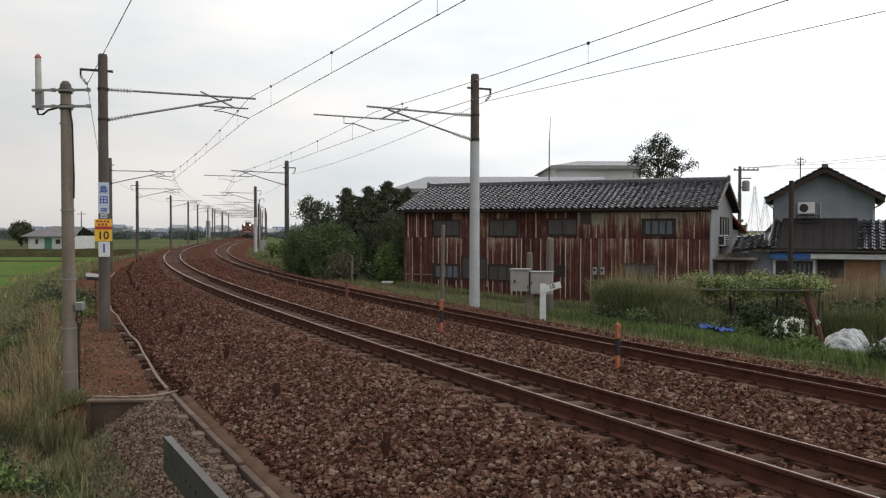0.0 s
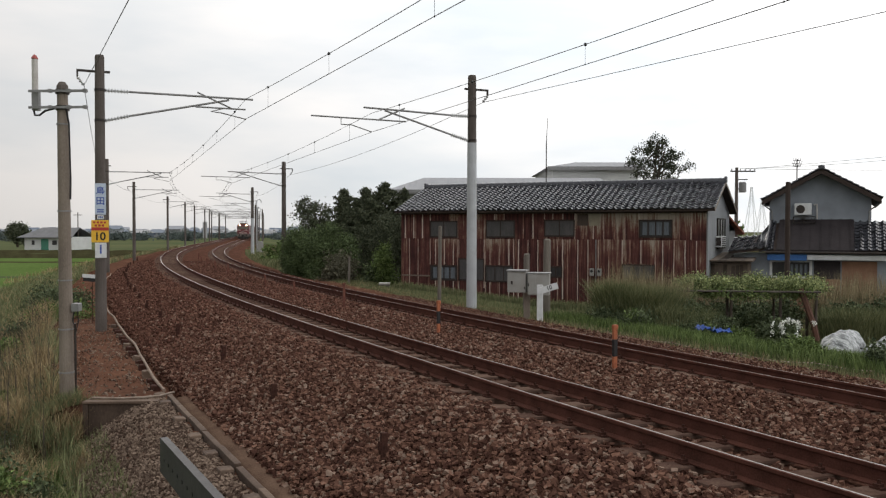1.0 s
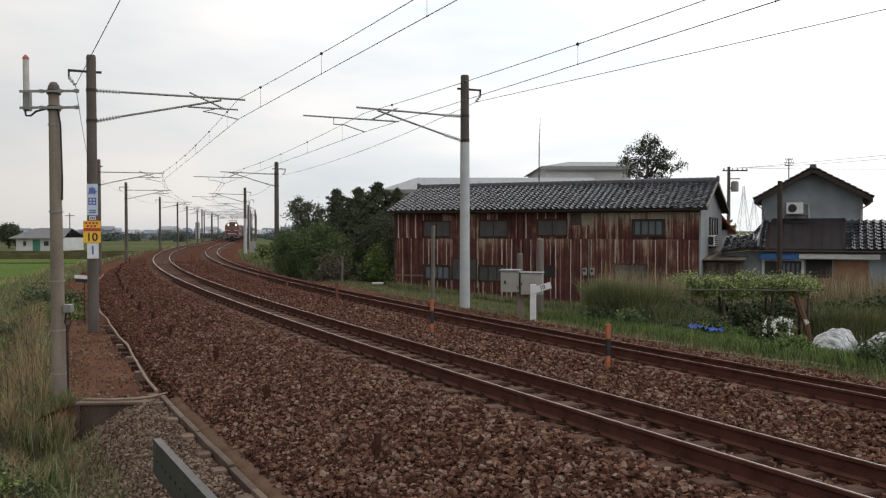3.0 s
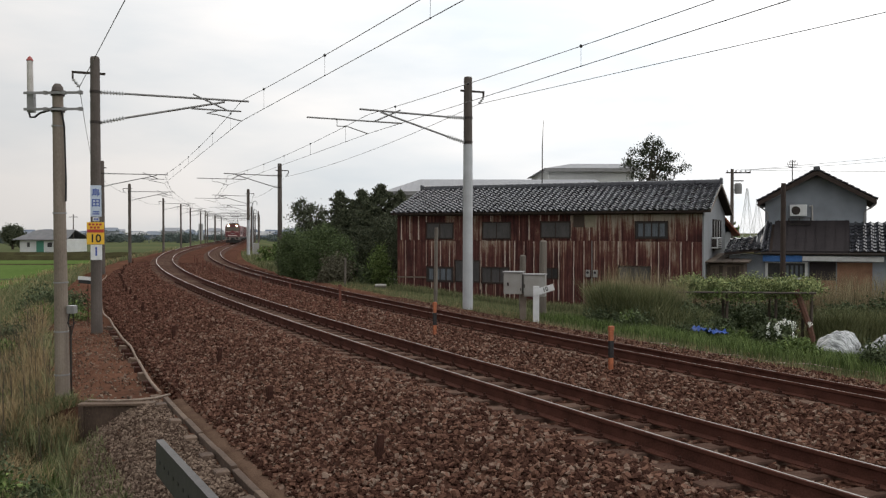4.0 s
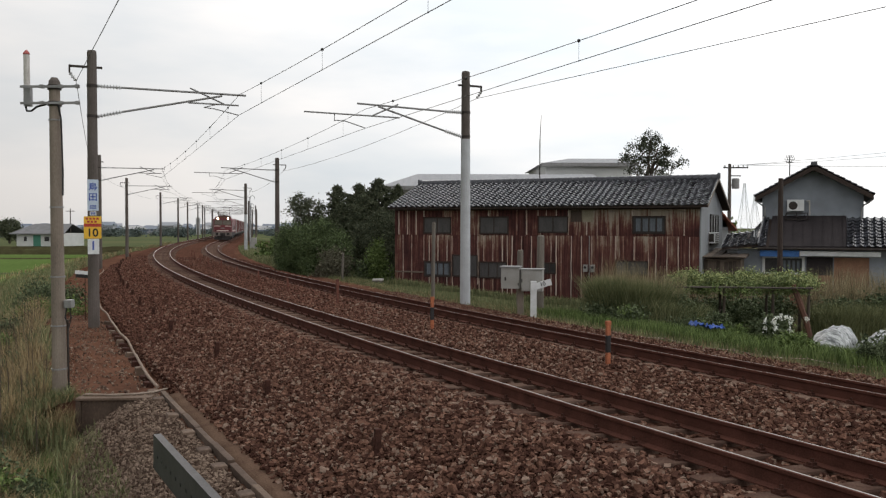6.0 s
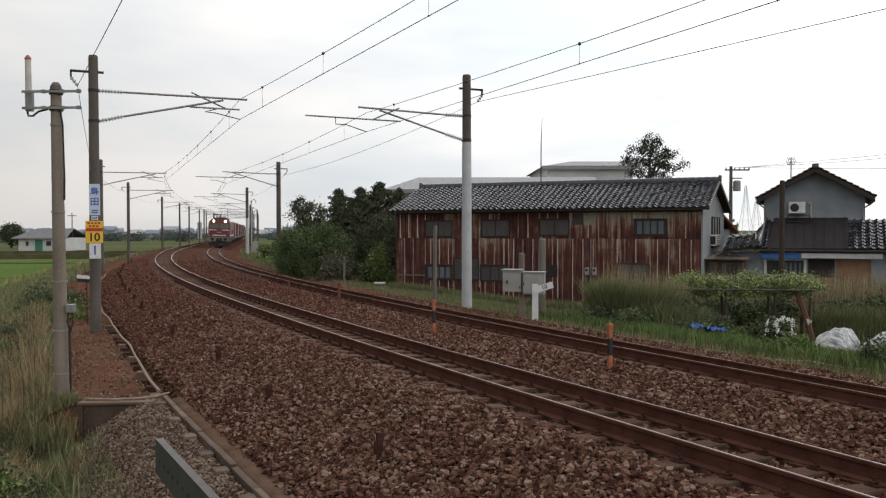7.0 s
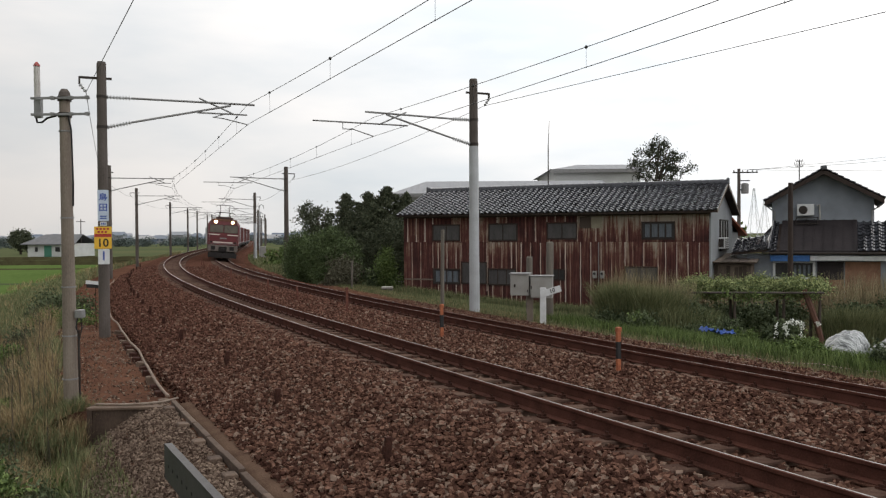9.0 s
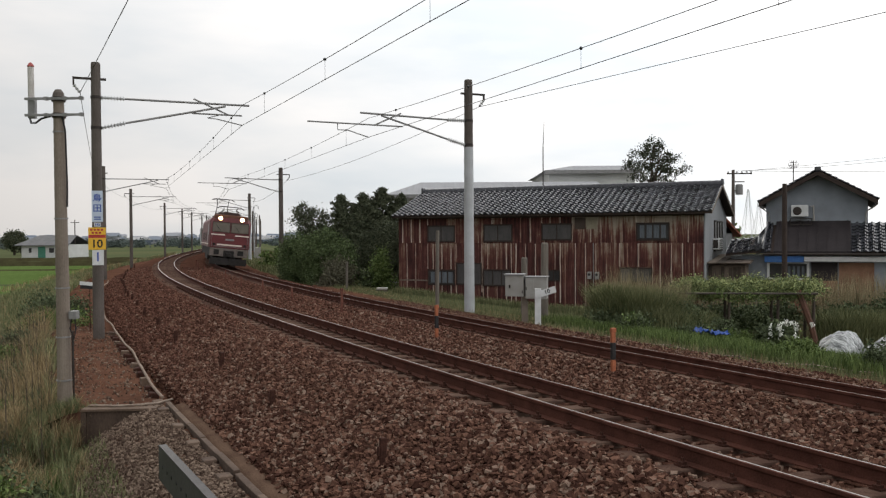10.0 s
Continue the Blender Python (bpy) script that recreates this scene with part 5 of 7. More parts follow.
part("roof", slab(bmesh.new(), [(16.15, 49.8, 3.45), (17.45, 49.8, 2.0), (17.45, 54.4, 2.0), (16.15, 54.4, 3.45)], 0.12), M_REDTILE, g3, "faded red roof slope")
part("roof", slab(bmesh.new(), [(14.85, 49.8, 2.0), (16.15, 49.8, 3.45), (16.15, 54.4, 3.45), (14.85, 54.4, 2.0)], 0.12), M_REDTILE, g3, "faded red roof slope")
am = thing("radio_mast", pose(7.35, 60.5, 0), "thin tapering whip antenna behind the shed", "antenna")
part("lower_rod", rod(bmesh.new(), (0, 0, -1.4), (0.02, 0, 8.2), 0.05, 0.035), M_IRON, am)
part("whip", rod(bmesh.new(), (0.02, 0, 8.2), (0.1, 0, 9.9), 0.028, 0.012), M_IRON, am)


def utility_pole(x, y, top, label, transformer=True):
    th = thing("utility_pole", pose(x, y, 0), label, "utility pole", "power poles in the village")
    part("pole", rod(bmesh.new(), (0, 0, -1.5), (0, 0, top), 0.17, 0.12), M_CONCDARK, th)
    part("crossarm", box(boxm(-0.5, -0.05, top - 0.35, 1.5, 0.05, top - 0.25), 0.1, -0.05, top - 1.0, 0.9, 0.05, top - 0.92), M_IRON, th)
    for xx in (-0.4, 0.3, 0.7, 1.1, 1.45):
        part("insulator", lathe(bmesh.new(), [(0.05, top - 0.25), (0.07, top - 0.18), (0.03, top - 0.08)], 8), M_PORC, th, "", pose(xx, 0, 0))
    if transformer:
        part("transformer", lathe(bmesh.new(), [(0.28, top - 2.0), (0.3, top - 1.9), (0.3, top - 1.25), (0.2, top - 1.15)], 12), M_STEEL, th, "grey transformer can", pose(0.45, -0.1, 0))
        part("bracket", boxm(0.0, -0.06, top - 1.75, 0.5, 0.06, top - 1.65), M_IRON, th)
    return th


utility_pole(23.85, 70, 7.2, "concrete power pole with crossarm and transformer")
for y_, xa, za, xb, zb in ((70.0, 24.15, 7.12, 60, 7.6), (70.0, 24.95, 7.12, 70, 12.0), (70.0, 24.55, 7.12, 46, 9.0)):
    th_ = thing("power_line", Matrix(), "thin power line leaving the village pole", "wire", "power lines")
    part("wire", tube(bmesh.new(), [(xa + (xb - xa) * i / 10, y_, za + (zb - za) * i / 10 - 1.2 * (i / 10) * (1 - i / 10)) for i in range(11)], 0.015), M_WIRE, th_)
wp = part("old_pole", lathe(bmesh.new(), [(0.1, -1.5), (0.085, 3.6), (0.08, 3.78)], 10), M_FRAME, None, "", pose(12.0, 30.0, 0))
tagged(wp, "dark weathered wooden pole before the house", "pole")


def pylon(x, y, base, top, wide=1.0):
    th = thing("pylon", pose(x, y, 0), "far steel lattice pylon against the sky", "pylon")
    legs = [(-1, -1), (1, -1), (1, 1), (-1, 1)]
    w = lambda t: wide * (3.2 * (1 - t) ** 1.3 + 0.35)
    lev = [0, 0.2, 0.38, 0.54, 0.68, 0.8, 0.9, 1.0]
    P = lambda i, t: (legs[i % 4][0] * w(t), legs[i % 4][1] * w(t), base + (top - base) * t)
    for i in range(4):
        bm = bmesh.new()
        for a, b in zip(lev, lev[1:]):
            rod(bm, P(i, a), P(i, b), 0.05, seg=4)
        part("leg", bm, M_POLEGREY, th)
        bm = bmesh.new()
        for a, b in zip(lev, lev[1:]):
            rod(bm, P(i, a), P(i + 1, b), 0.018, seg=4)
            rod(bm, P(i + 1, a), P(i, b), 0.018, seg=4)
            rod(bm, P(i, b), P(i + 1, b), 0.018, seg=4)
        part("bracing", bm, M_POLEGREY, th)


pylon(89.5, 250, -1.4, 14.8, 0.6)
pylon(97, 262, -1.4, 12.0, 0.6)

# far farmhouse beyond the paddies
M_FARMROOF = material("dark_grey_farm_roof", (0.13, 0.13, 0.135), (0.08, 0.08, 0.085), 0.7, scale=1, fine=6)
fh = thing("farmhouse", pose(-83.5, 175, -1.9, 0, 0, -8), "small white farmhouse with grey roof and green door", "house")
part("wall", boxm(0, 0, 0, 9.8, 8, 2.6), M_WHITEWALL, fh)
part("roof", slab(bmesh.new(), [(-1.2, -0.8, 2.5), (10.6, -0.8, 2.5), (9.6, 4, 4.5), (1.5, 4, 4.5)], 0.12), M_FARMROOF, fh, "grey roof")
part("roof", slab(bmesh.new(), [(-1.2, 8.8, 2.5), (1.5, 4, 4.5), (9.6, 4, 4.5), (10.6, 8.8, 2.5)], 0.12), M_FARMROOF, fh, "grey roof")
M_GREEN = material("green_door_paint", (0.06, 0.2, 0.14), (0.05, 0.16, 0.11), 0.6)
part("door", boxm(3.6, -0.06, 0, 5.2, -0.02, 2.2), M_GREEN, fh, "green door")
part("window", boxm(6.0, -0.06, 1.0, 7.0, -0.02, 1.9), M_GLASSDARK, fh)
part("window", boxm(1.6, -0.06, 1.0, 2.2, -0.02, 1.9), M_GLASSDARK, fh)

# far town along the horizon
# pale blue distance haze is mixed straight into these wall and roof colours
M_FAR = [material("haze_tinted_wall_%s" % k, c, tuple(v * 0.85 for v in c), 0.9, bump=0) for k, c in (("a", (0.19, 0.215, 0.25)), ("b", (0.28, 0.29, 0.31)), ("c", (0.36, 0.36, 0.36)), ("d", (0.13, 0.155, 0.2)))]
r3 = random.Random(21)
for i in range(120):
    d_ = r3.uniform(480, 900)
    ang = radians(r3.uniform(-29, -8.5))
    if r3.random() < 0.2:
        ang = radians(r3.uniform(-8.5, 14))
    x_, y_ = d_ * math.sin(ang), d_ * math.cos(ang)
    w_, h_ = r3.uniform(4.5, 10), r3.choice((1.8, 2.2, 2.6, 4.2))
    th_ = thing("far_house", pose(x_, y_, -1.6, 0, 0, r3.uniform(-30, 30)), "small far house on the horizon, distance haze mixed into its colours", "house", "far houses on the horizon")
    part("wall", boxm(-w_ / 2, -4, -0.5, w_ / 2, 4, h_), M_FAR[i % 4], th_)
    bm = bmesh.new()
    v = [bm.verts.new(p) for p in ((-w_ / 2 - 0.6, -4.6, h_), (w_ / 2 + 0.6, -4.6, h_), (w_ / 2 + 0.6, 4.6, h_), (-w_ / 2 - 0.6, 4.6, h_), (-w_ / 2, 0, h_ + 1.9), (w_ / 2, 0, h_ + 1.9))]
    for f in ((0, 1, 5, 4), (1, 2, 5), (2, 3, 4, 5), (3, 0, 4), (3, 2, 1, 0)):
        bm.faces.new([v[q] for q in f])
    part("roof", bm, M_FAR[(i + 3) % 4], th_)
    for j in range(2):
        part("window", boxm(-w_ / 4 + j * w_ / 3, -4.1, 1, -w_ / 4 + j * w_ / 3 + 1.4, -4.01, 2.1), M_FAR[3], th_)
sl = thing("silo", pose(-108, 400, -1.6), "pair of grey silos far along the line", "silo")
for x_ in (-0.55, 0.55):
    part("tank", lathe(bmesh.new(), [(0.5, 0), (0.5, 7.4), (0.2, 7.7)], 12), M_FAR[2], sl, "", pose(x_, 0, 0))
cab = thing("track_cabinet", along(96, 8.6, -0.7), "grey lineside cabinet beyond the far track", "cabinet")
part("body", boxm(-0.32, -0.3, 0.2, 0.32, 0.3, 1.5, bevel=0.03), M_BOX, cab)
part("plinth", boxm(-0.4, -0.4, -0.4, 0.4, 0.4, 0.2), M_CONCDARK, cab)

# grassy bunds between the paddies
for y_, h_, m_, lab_ in ((74, 0.16, M_FARFIELD, "low dry grass bund between the paddies"), (108, 0.2, M_TURF, "dark grassy bund between the paddies"), (126, 0.75, M_TURF, "dark grassy dyke beyond the paddies"), (152, 0.6, M_TURF, "grassy dyke before the farmhouse")):
    bm = bmesh.new()
    rows_ = []
    for i in range(60):
        x_ = -110 + i * (96 - y_ * 0.08) / 59
        rows_.append([bm.verts.new((x_, y_ + dy, -2.05 + dz * h_ * (1 + 0.35 * noise.noise((x_ * 0.3, y_, 0))))) for dy, dz in ((-0.9, 0), (-0.4, 1.0), (0.4, 1.0), (0.9, 0))])
    for p0, p1 in zip(rows_, rows_[1:]):
        for j in range(3):
            bm.faces.new((p0[j], p0[j + 1], p1[j + 1], p1[j]))
    tagged(part("field_bund", bm, m_), lab_, "bund", "bunds between the fields")

# pole beside the farmhouse
fp = thing("field_pole", pose(-74, 178, -1.9), "thin power pole beside the farmhouse", "utility pole")
part("pole", rod(bmesh.new(), (0, 0, 0), (0, 0, 7.6), 0.12, 0.09), M_CONCDARK, fp)
part("crossarm", boxm(-0.9, -0.05, 7.0, 0.9, 0.05, 7.12), M_IRON, fp)
wc = thing("concrete_stub", pose(-2.75, 42.6, -1.35), "short grey concrete stub with a pale cap by the shed corner", "concrete block")
part("body", boxm(-0.28, -0.25, -0.1, 0.28, 0.25, 0.8, bevel=0.03), M_CONCDARK, wc)
part("cap", boxm(-0.24, -0.22, 0.8, 0.3, 0.22, 0.88, bevel=0.02), M_ANT, wc, "pale cap")

# ---- plants ----
def leafmat(name, a, b, isl=0.7, rough=0.75):
    return material(name, a, b, rough, scale=1.2, fine=6, bump=0, island=isl, contrast=0.35, spec=0.12)


M_LEAF = leafmat("dark_leaves", (0.13, 0.155, 0.08), (0.05, 0.065, 0.034), 0.5)
M_HEDGE = leafmat("mid_green_hedge", (0.125, 0.165, 0.07), (0.055, 0.075, 0.034), 0.45)
M_GREYBUSH = leafmat("grey_green_bush", (0.16, 0.15, 0.1), (0.075, 0.07, 0.048))
M_CEDAR = leafmat("cedar_needles", (0.1, 0.11, 0.066), (0.045, 0.052, 0.032))
M_PINE = leafmat("pine_needles", (0.085, 0.095, 0.062), (0.045, 0.05, 0.035))
M_FRESH = leafmat("fresh_leaves", (0.16, 0.21, 0.07), (0.06, 0.09, 0.028))
M_VINE = leafmat("vine_leaves", (0.33, 0.36, 0.16), (0.1, 0.13, 0.055))
M_GRASS = leafmat("green_grass", (0.22, 0.22, 0.11), (0.095, 0.11, 0.05))
M_DRY = leafmat("dry_grass", (0.38, 0.29, 0.16), (0.18, 0.125, 0.065))
M_REED = leafmat("pale_reed", (0.36, 0.29, 0.18), (0.14, 0.125, 0.07))
M_VINEBARK = material("reddish_vine_bark", (0.13, 0.06, 0.04), (0.06, 0.03, 0.022), 0.9, scale=4, fine=30, stretch=(2, 2, 0.5))
M_PETAL = leafmat("white_petals", (0.82, 0.82, 0.78), (0.66, 0.67, 0.6), 0.3)
nrg = np.random.default_rng(7)


def card_mesh(name, centres, size, mat_, flat=0.0, aspect=1.6, vary=0.4, droop=None):
    """Many small bent leaves (two triangles each) about the given centres."""
    c = np.asarray(centres, float)
    k = len(c)
    d = nrg.normal(size=(k, 3))
    d[:, 2] *= 1 - flat
    d /= np.linalg.norm(d, axis=1, keepdims=True) + 1e-9
    e = nrg.normal(size=(k, 3))
    e -= (e * d).sum(1, keepdims=True) * d
    e /= np.linalg.norm(e, axis=1, keepdims=True) + 1e-9
    s = size * (1 + vary * nrg.uniform(-1, 1, (k, 1)))
    up = np.cross(d, e) * s * 0.22
    v = np.stack([c - d * s * aspect / 2, c + e * s / 2 + up, c + d * s * aspect / 2, c - e * s / 2 + up], 1).reshape(-1, 3)
    me = bpy.data.meshes.new(name)
    f = np.arange(4 * k).reshape(k, 4)
    tri = np.concatenate([f[:, [0, 1, 2]], f[:, [0, 2, 3]]], 1).reshape(-1)
    me.vertices.add(4 * k)
    me.vertices.foreach_set("co", v.ravel())
    me.loops.add(len(tri))
    me.loops.foreach_set("vertex_index", tri.astype(np.int32))
    me.polygons.add(2 * k)
    me.polygons.foreach_set("loop_start", np.arange(0, 6 * k, 3, dtype=np.int32))
    me.update(calc_edges=True)
    me.shade_flat()
    me.materials.append(mat_)
    return me


def blade_mesh(name, roots, height, width, mat_, lean=0.35):
    """Grass blades: tapering, bent, three triangles each."""
    r = np.asarray(roots, float)
    k = len(r)
    h = (np.asarray(height) * nrg.uniform(0.55, 1.25, k))[:, None]
    a = nrg.uniform(0, 2 * np.pi, k)
    side = np.stack([np.cos(a), np.sin(a), 0 * a], 1) * width / 2 * nrg.uniform(0.7, 1.3, (k, 1))
    b = nrg.uniform(0, 2 * np.pi, k)
    out = np.stack([np.cos(b), np.sin(b), 0 * b], 1) * h * lean * nrg.uniform(0.2, 1.3, (k, 1))
    up = np.array([0, 0, 1.0])
    mid = r + up * h * 0.6 + out * 0.35
    v = np.stack([r - side, r + side, mid - side * 0.7, mid + side * 0.7, r + up * h * 0.98 + out], 1).reshape(-1, 3)
    f = np.arange(5 * k).reshape(k, 5)
    tri = np.concatenate([f[:, [0, 1, 3]], f[:, [0, 3, 2]], f[:, [2, 3, 4]]], 1).reshape(-1)
    me = bpy.data.meshes.new(name)
    me.vertices.add(5 * k)
    me.vertices.foreach_set("co", v.ravel())
    me.loops.add(len(tri))
    me.loops.foreach_set("vertex_index", tri.astype(np.int32))
    me.polygons.add(3 * k)
    me.polygons.foreach_set("loop_start", np.arange(0, 9 * k, 3, dtype=np.int32))
    me.update(calc_edges=True)
    me.shade_flat()
    me.materials.append(mat_)
    return me


def clumps(count, per, centre, radii, spread, shell=0.5):
    """Leaf centres gathered in clumps inside an ellipsoid."""
    d = nrg.normal(size=(count, 3))
    d /= np.linalg.norm(d, axis=1, keepdims=True)
    q = d * (nrg.uniform(shell, 1, (count, 1)) ** 0.7) * np.array(radii) + np.array(centre)
    return (q[:, None, :] + nrg.normal(size=(count, per, 3)) * spread).reshape(-1, 3)


def tree(name, x, y, base, label, category, trunk_h, trunk_r, blobs, mat_, leaf, group="", limbs=6):
    """A tapered trunk with limbs and a crown of leaf clumps; blobs: (centre, radii, clumps, leaves each)."""
    th = thing(name, pose(x, y, base), label, category, group)
    bm = bmesh.new()
    r = random.Random(int(x * 31 + y * 7))
    pts = [Vector((0.12 * r.uniform(-1, 1) * t, 0.12 * r.uniform(-1, 1) * t, trunk_h * t / 4)) for t in range(5)]
    for i in range(4):
        rod(bm, pts[i], pts[i + 1], trunk_r * (1 - 0.2 * i), trunk_r * (0.8 - 0.2 * i) + 0.01, 8)
    for i in range(limbs):
        c, ra = blobs[i % len(blobs)][:2]
        t = r.uniform(0.35, 0.95)
        a = Vector((0, 0, trunk_h * t))
        e = Vector((c[0] + ra[0] * r.uniform(-0.7, 0.7), c[1] + ra[1] * r.uniform(-0.7, 0.7), c[2] + ra[2] * r.uniform(-0.5, 0.6)))
        m = a.lerp(e, 0.5) + Vector((0, 0, 0.15))
        rod(bm, a, m, trunk_r * 0.4, trunk_r * 0.25, 6)
        rod(bm, m, e, trunk_r * 0.25, trunk_r * 0.08, 5)
    part("trunk", bm, M_BARK, th)
    cs = np.concatenate([clumps(n, per, c, ra, sp) for c, ra, n, per, sp in blobs])
    part("crown", card_mesh("crown", cs, leaf, mat_), None, th)
    return th


def cedar(x, y, base, top, r, label, low=0.12):
    """A conifer: whorls of drooping branches that shorten upwards, ragged at the tips."""
    H = top - base
    th = thing("cedar_tree", pose(x, y, base), label, "tree", "dark trees beside the shed")
    q = random.Random(int(x * 91 + y * 13))
    bm = rod(bmesh.new(), (0, 0, -0.2), (0.05, 0, H * 0.97), 0.17, 0.02, 8)
    cs = []
    for i in range(110):
        t = low + (1 - low) * ((i + q.random()) / 110) ** 0.8
        ang = i * 2.4 + q.uniform(-0.4, 0.4)
        ln = min(r * 0.85, (1.03 - t) * H * 0.8) * q.uniform(0.5, 1.2)
        z = H * t
        rise = (0.35 * t - 0.1) * ln
        e = Vector((math.cos(ang) * ln, math.sin(ang) * ln, z + rise))
        rod(bm, (0, 0, z), e, 0.03, 0.008, 4)
        k = max(3, int(ln * 7))
        for j in range(k):
            f = 0.3 + 0.7 * (j + 0.5) / k
            c = np.array((e.x * f, e.y * f, z + rise * f - 0.06 * math.sin(f * 3)))
            cs.append(c + nrg.normal(size=(22, 3)) * np.array((0.1, 0.1, 0.065)) * (1.3 - 0.6 * f))
    for j in range(5):
        cs.append(np.array((0.03, 0, H * (0.93 + 0.02 * j))) + nrg.normal(size=(10, 3)) * 0.045)
    part("trunk", bm, M_BARK, th)
    part("crown", card_mesh("crown", np.concatenate(cs), 0.075, M_CEDAR, aspect=2.2), None, th)
    return th


for x_, y_, top_, r_ in ((-6.85, 62, 4.95, 1.1), (-4.95, 58.5, 4.9, 1.7), (-3.55, 56, 5.1, 2.0), (-2.3, 56, 4.7, 1.8), (-4.4, 55, 4.0, 2.0), (-6.0, 57, 3.6, 1.8), (-5.7, 60, 4.2, 1.5)):
    cedar(x_, y_, -1.3, top_, r_, "dark evergreen tree with a ragged pointed crown")
tree("evergreen_tree", -8.9, 62, -1.3, "dark round-topped evergreen tree behind the hedge", "tree", 4.6, 0.17,
     [((0, 0, 4.3), (1.5, 1.4, 1.0), 60, 46, 0.2), ((0.6, 0, 3.2), (1.6, 1.5, 1.0), 50, 46, 0.22), ((-0.5, 0, 5.1), (0.8, 0.8, 0.6), 26, 40, 0.17)], M_CEDAR, 0.085, "dark trees beside the shed", 10)


def bush(name, x, y, base, radii, label, mat_, n, per, leaf, group="", sp=0.16, blobs=3):
    th = thing(name, pose(x, y, base), label, "bush", group)
    r = random.Random(int(x * 17 + y * 5))
    bm = bmesh.new()
    for i in range(6):
        rod(bm, (r.uniform(-0.3, 0.3) * radii[0], r.uniform(-0.3, 0.3), -0.15), (r.uniform(-0.7, 0.7) * radii[0], r.uniform(-0.5, 0.5) * radii[1], radii[2] * r.uniform(0.7, 1.3)), 0.035, 0.012, 5)
    part("stems", bm, M_BARK, th)
    cs = []
    for i in range(blobs):
        o = (r.uniform(-0.45, 0.45) * radii[0], r.uniform(-0.3, 0.3) * radii[1], radii[2] * r.uniform(0.75, 1.1))
        cs.append(clumps(n // blobs, per, o, (radii[0] * 0.72, radii[1] * 0.72, radii[2] * 0.9), sp, 0.35))
    cs = np.concatenate(cs)
    cs[:, 2] = np.abs(cs[:, 2])
    part("leaves", card_mesh("leaves", cs, leaf, mat_), None, th)
    return th


HG = "hedge bushes beside the shed"
for x_, y_, ra_, m_, n_ in ((-7.75, 50, (1.2, 1.3, 1.85), M_HEDGE, 150), (-6.6, 49, (1.35, 1.4, 2.1), M_HEDGE, 170), (-5.5, 49.5, (1.2, 1.3, 1.7), M_HEDGE, 120), (-8.6, 53, (0.9, 1.0, 1.6), M_LEAF, 90), (-9.9, 60, (0.95, 1.0, 1.55), M_LEAF, 70),
                         (-4.3, 52, (1.6, 1.2, 2.0), M_CEDAR, 150), (-2.9, 51, (1.5, 1.2, 2.2), M_CEDAR, 150), (-1.9, 50, (1.2, 1.2, 2.4), M_CEDAR, 120)):
    bush("bush", x_, y_, -1.3, ra_, "large dense mid-green rounded bush" if m_ is not M_CEDAR else "dark shaded evergreen undergrowth", m_, int(n_ * 1.3), 80, 0.06, HG)
bush("bush", -5.8, 46.6, -1.3, (1.25, 1.0, 1.1), "grey-green dense bush at the foot of the hedge", M_GREYBUSH, 130, 60, 0.07, HG)
bush("bush", -2.75, 46.5, -1.3, (0.85, 0.8, 1.35), "fresh light green young tree by the shed corner", M_FRESH, 80, 50, 0.07, HG)
bush("bush", -3.7, 47.0, -1.3, (0.6, 0.6, 0.9), "small dark green shrub by the shed corner", M_LEAF, 50, 30, 0.1, HG)
for x_, y_ in ((-15.5, 92), (-16.5, 100), (-17.5, 108), (-14, 84), (-13.2, 77)):
    bush("bush", x_, y_, -1.1, (2.2, 1.6, 1.25), "roadside green scrub beyond the far track", M_FRESH, 70, 24, 0.2, "scrub along the line")

# pine behind the shed
tree("pine_tree", 14.4, 58, -1.4, "tall thin pine with an open layered crown", "tree", 9.4, 0.2,
     [((0.1, 0, 9.35), (0.75, 0.7, 0.4), 20, 42, 0.15), ((-0.6, 0, 8.75), (0.95, 0.8, 0.3), 22, 42, 0.15), ((0.9, 0.2, 8.5), (0.9, 0.8, 0.28), 20, 42, 0.15), ((-1.05, 0, 8.0), (0.9, 0.8, 0.25), 18, 42, 0.15),
      ((1.4, 0, 7.75), (1.05, 0.8, 0.25), 20, 42, 0.15), ((0.1, 0.2, 8.0), (0.9, 0.8, 0.3), 16, 42, 0.15), ((-0.7, 0, 7.3), (0.9, 0.8, 0.3), 16, 42, 0.15), ((0.6, 0, 7.0), (0.8, 0.8, 0.3), 12, 40, 0.15)], M_PINE, 0.075, limbs=16)
tree("far_tree", -98, 202, -1.9, "round dark tree behind the farmhouse", "tree", 4.0, 0.3, [((0, 0, 3.6), (2.6, 2, 1.9), 90, 24, 0.4), ((1.2, 0, 2.2), (2.8, 2, 1.4), 60, 24, 0.4)], M_CEDAR, 0.28)
tree("far_tree", 32, 105, -1.4, "low green tree behind the houses", "tree", 2.6, 0.2, [((0, 0, 3.0), (5, 2, 1.6), 90, 24, 0.4)], M_FRESH, 0.3)

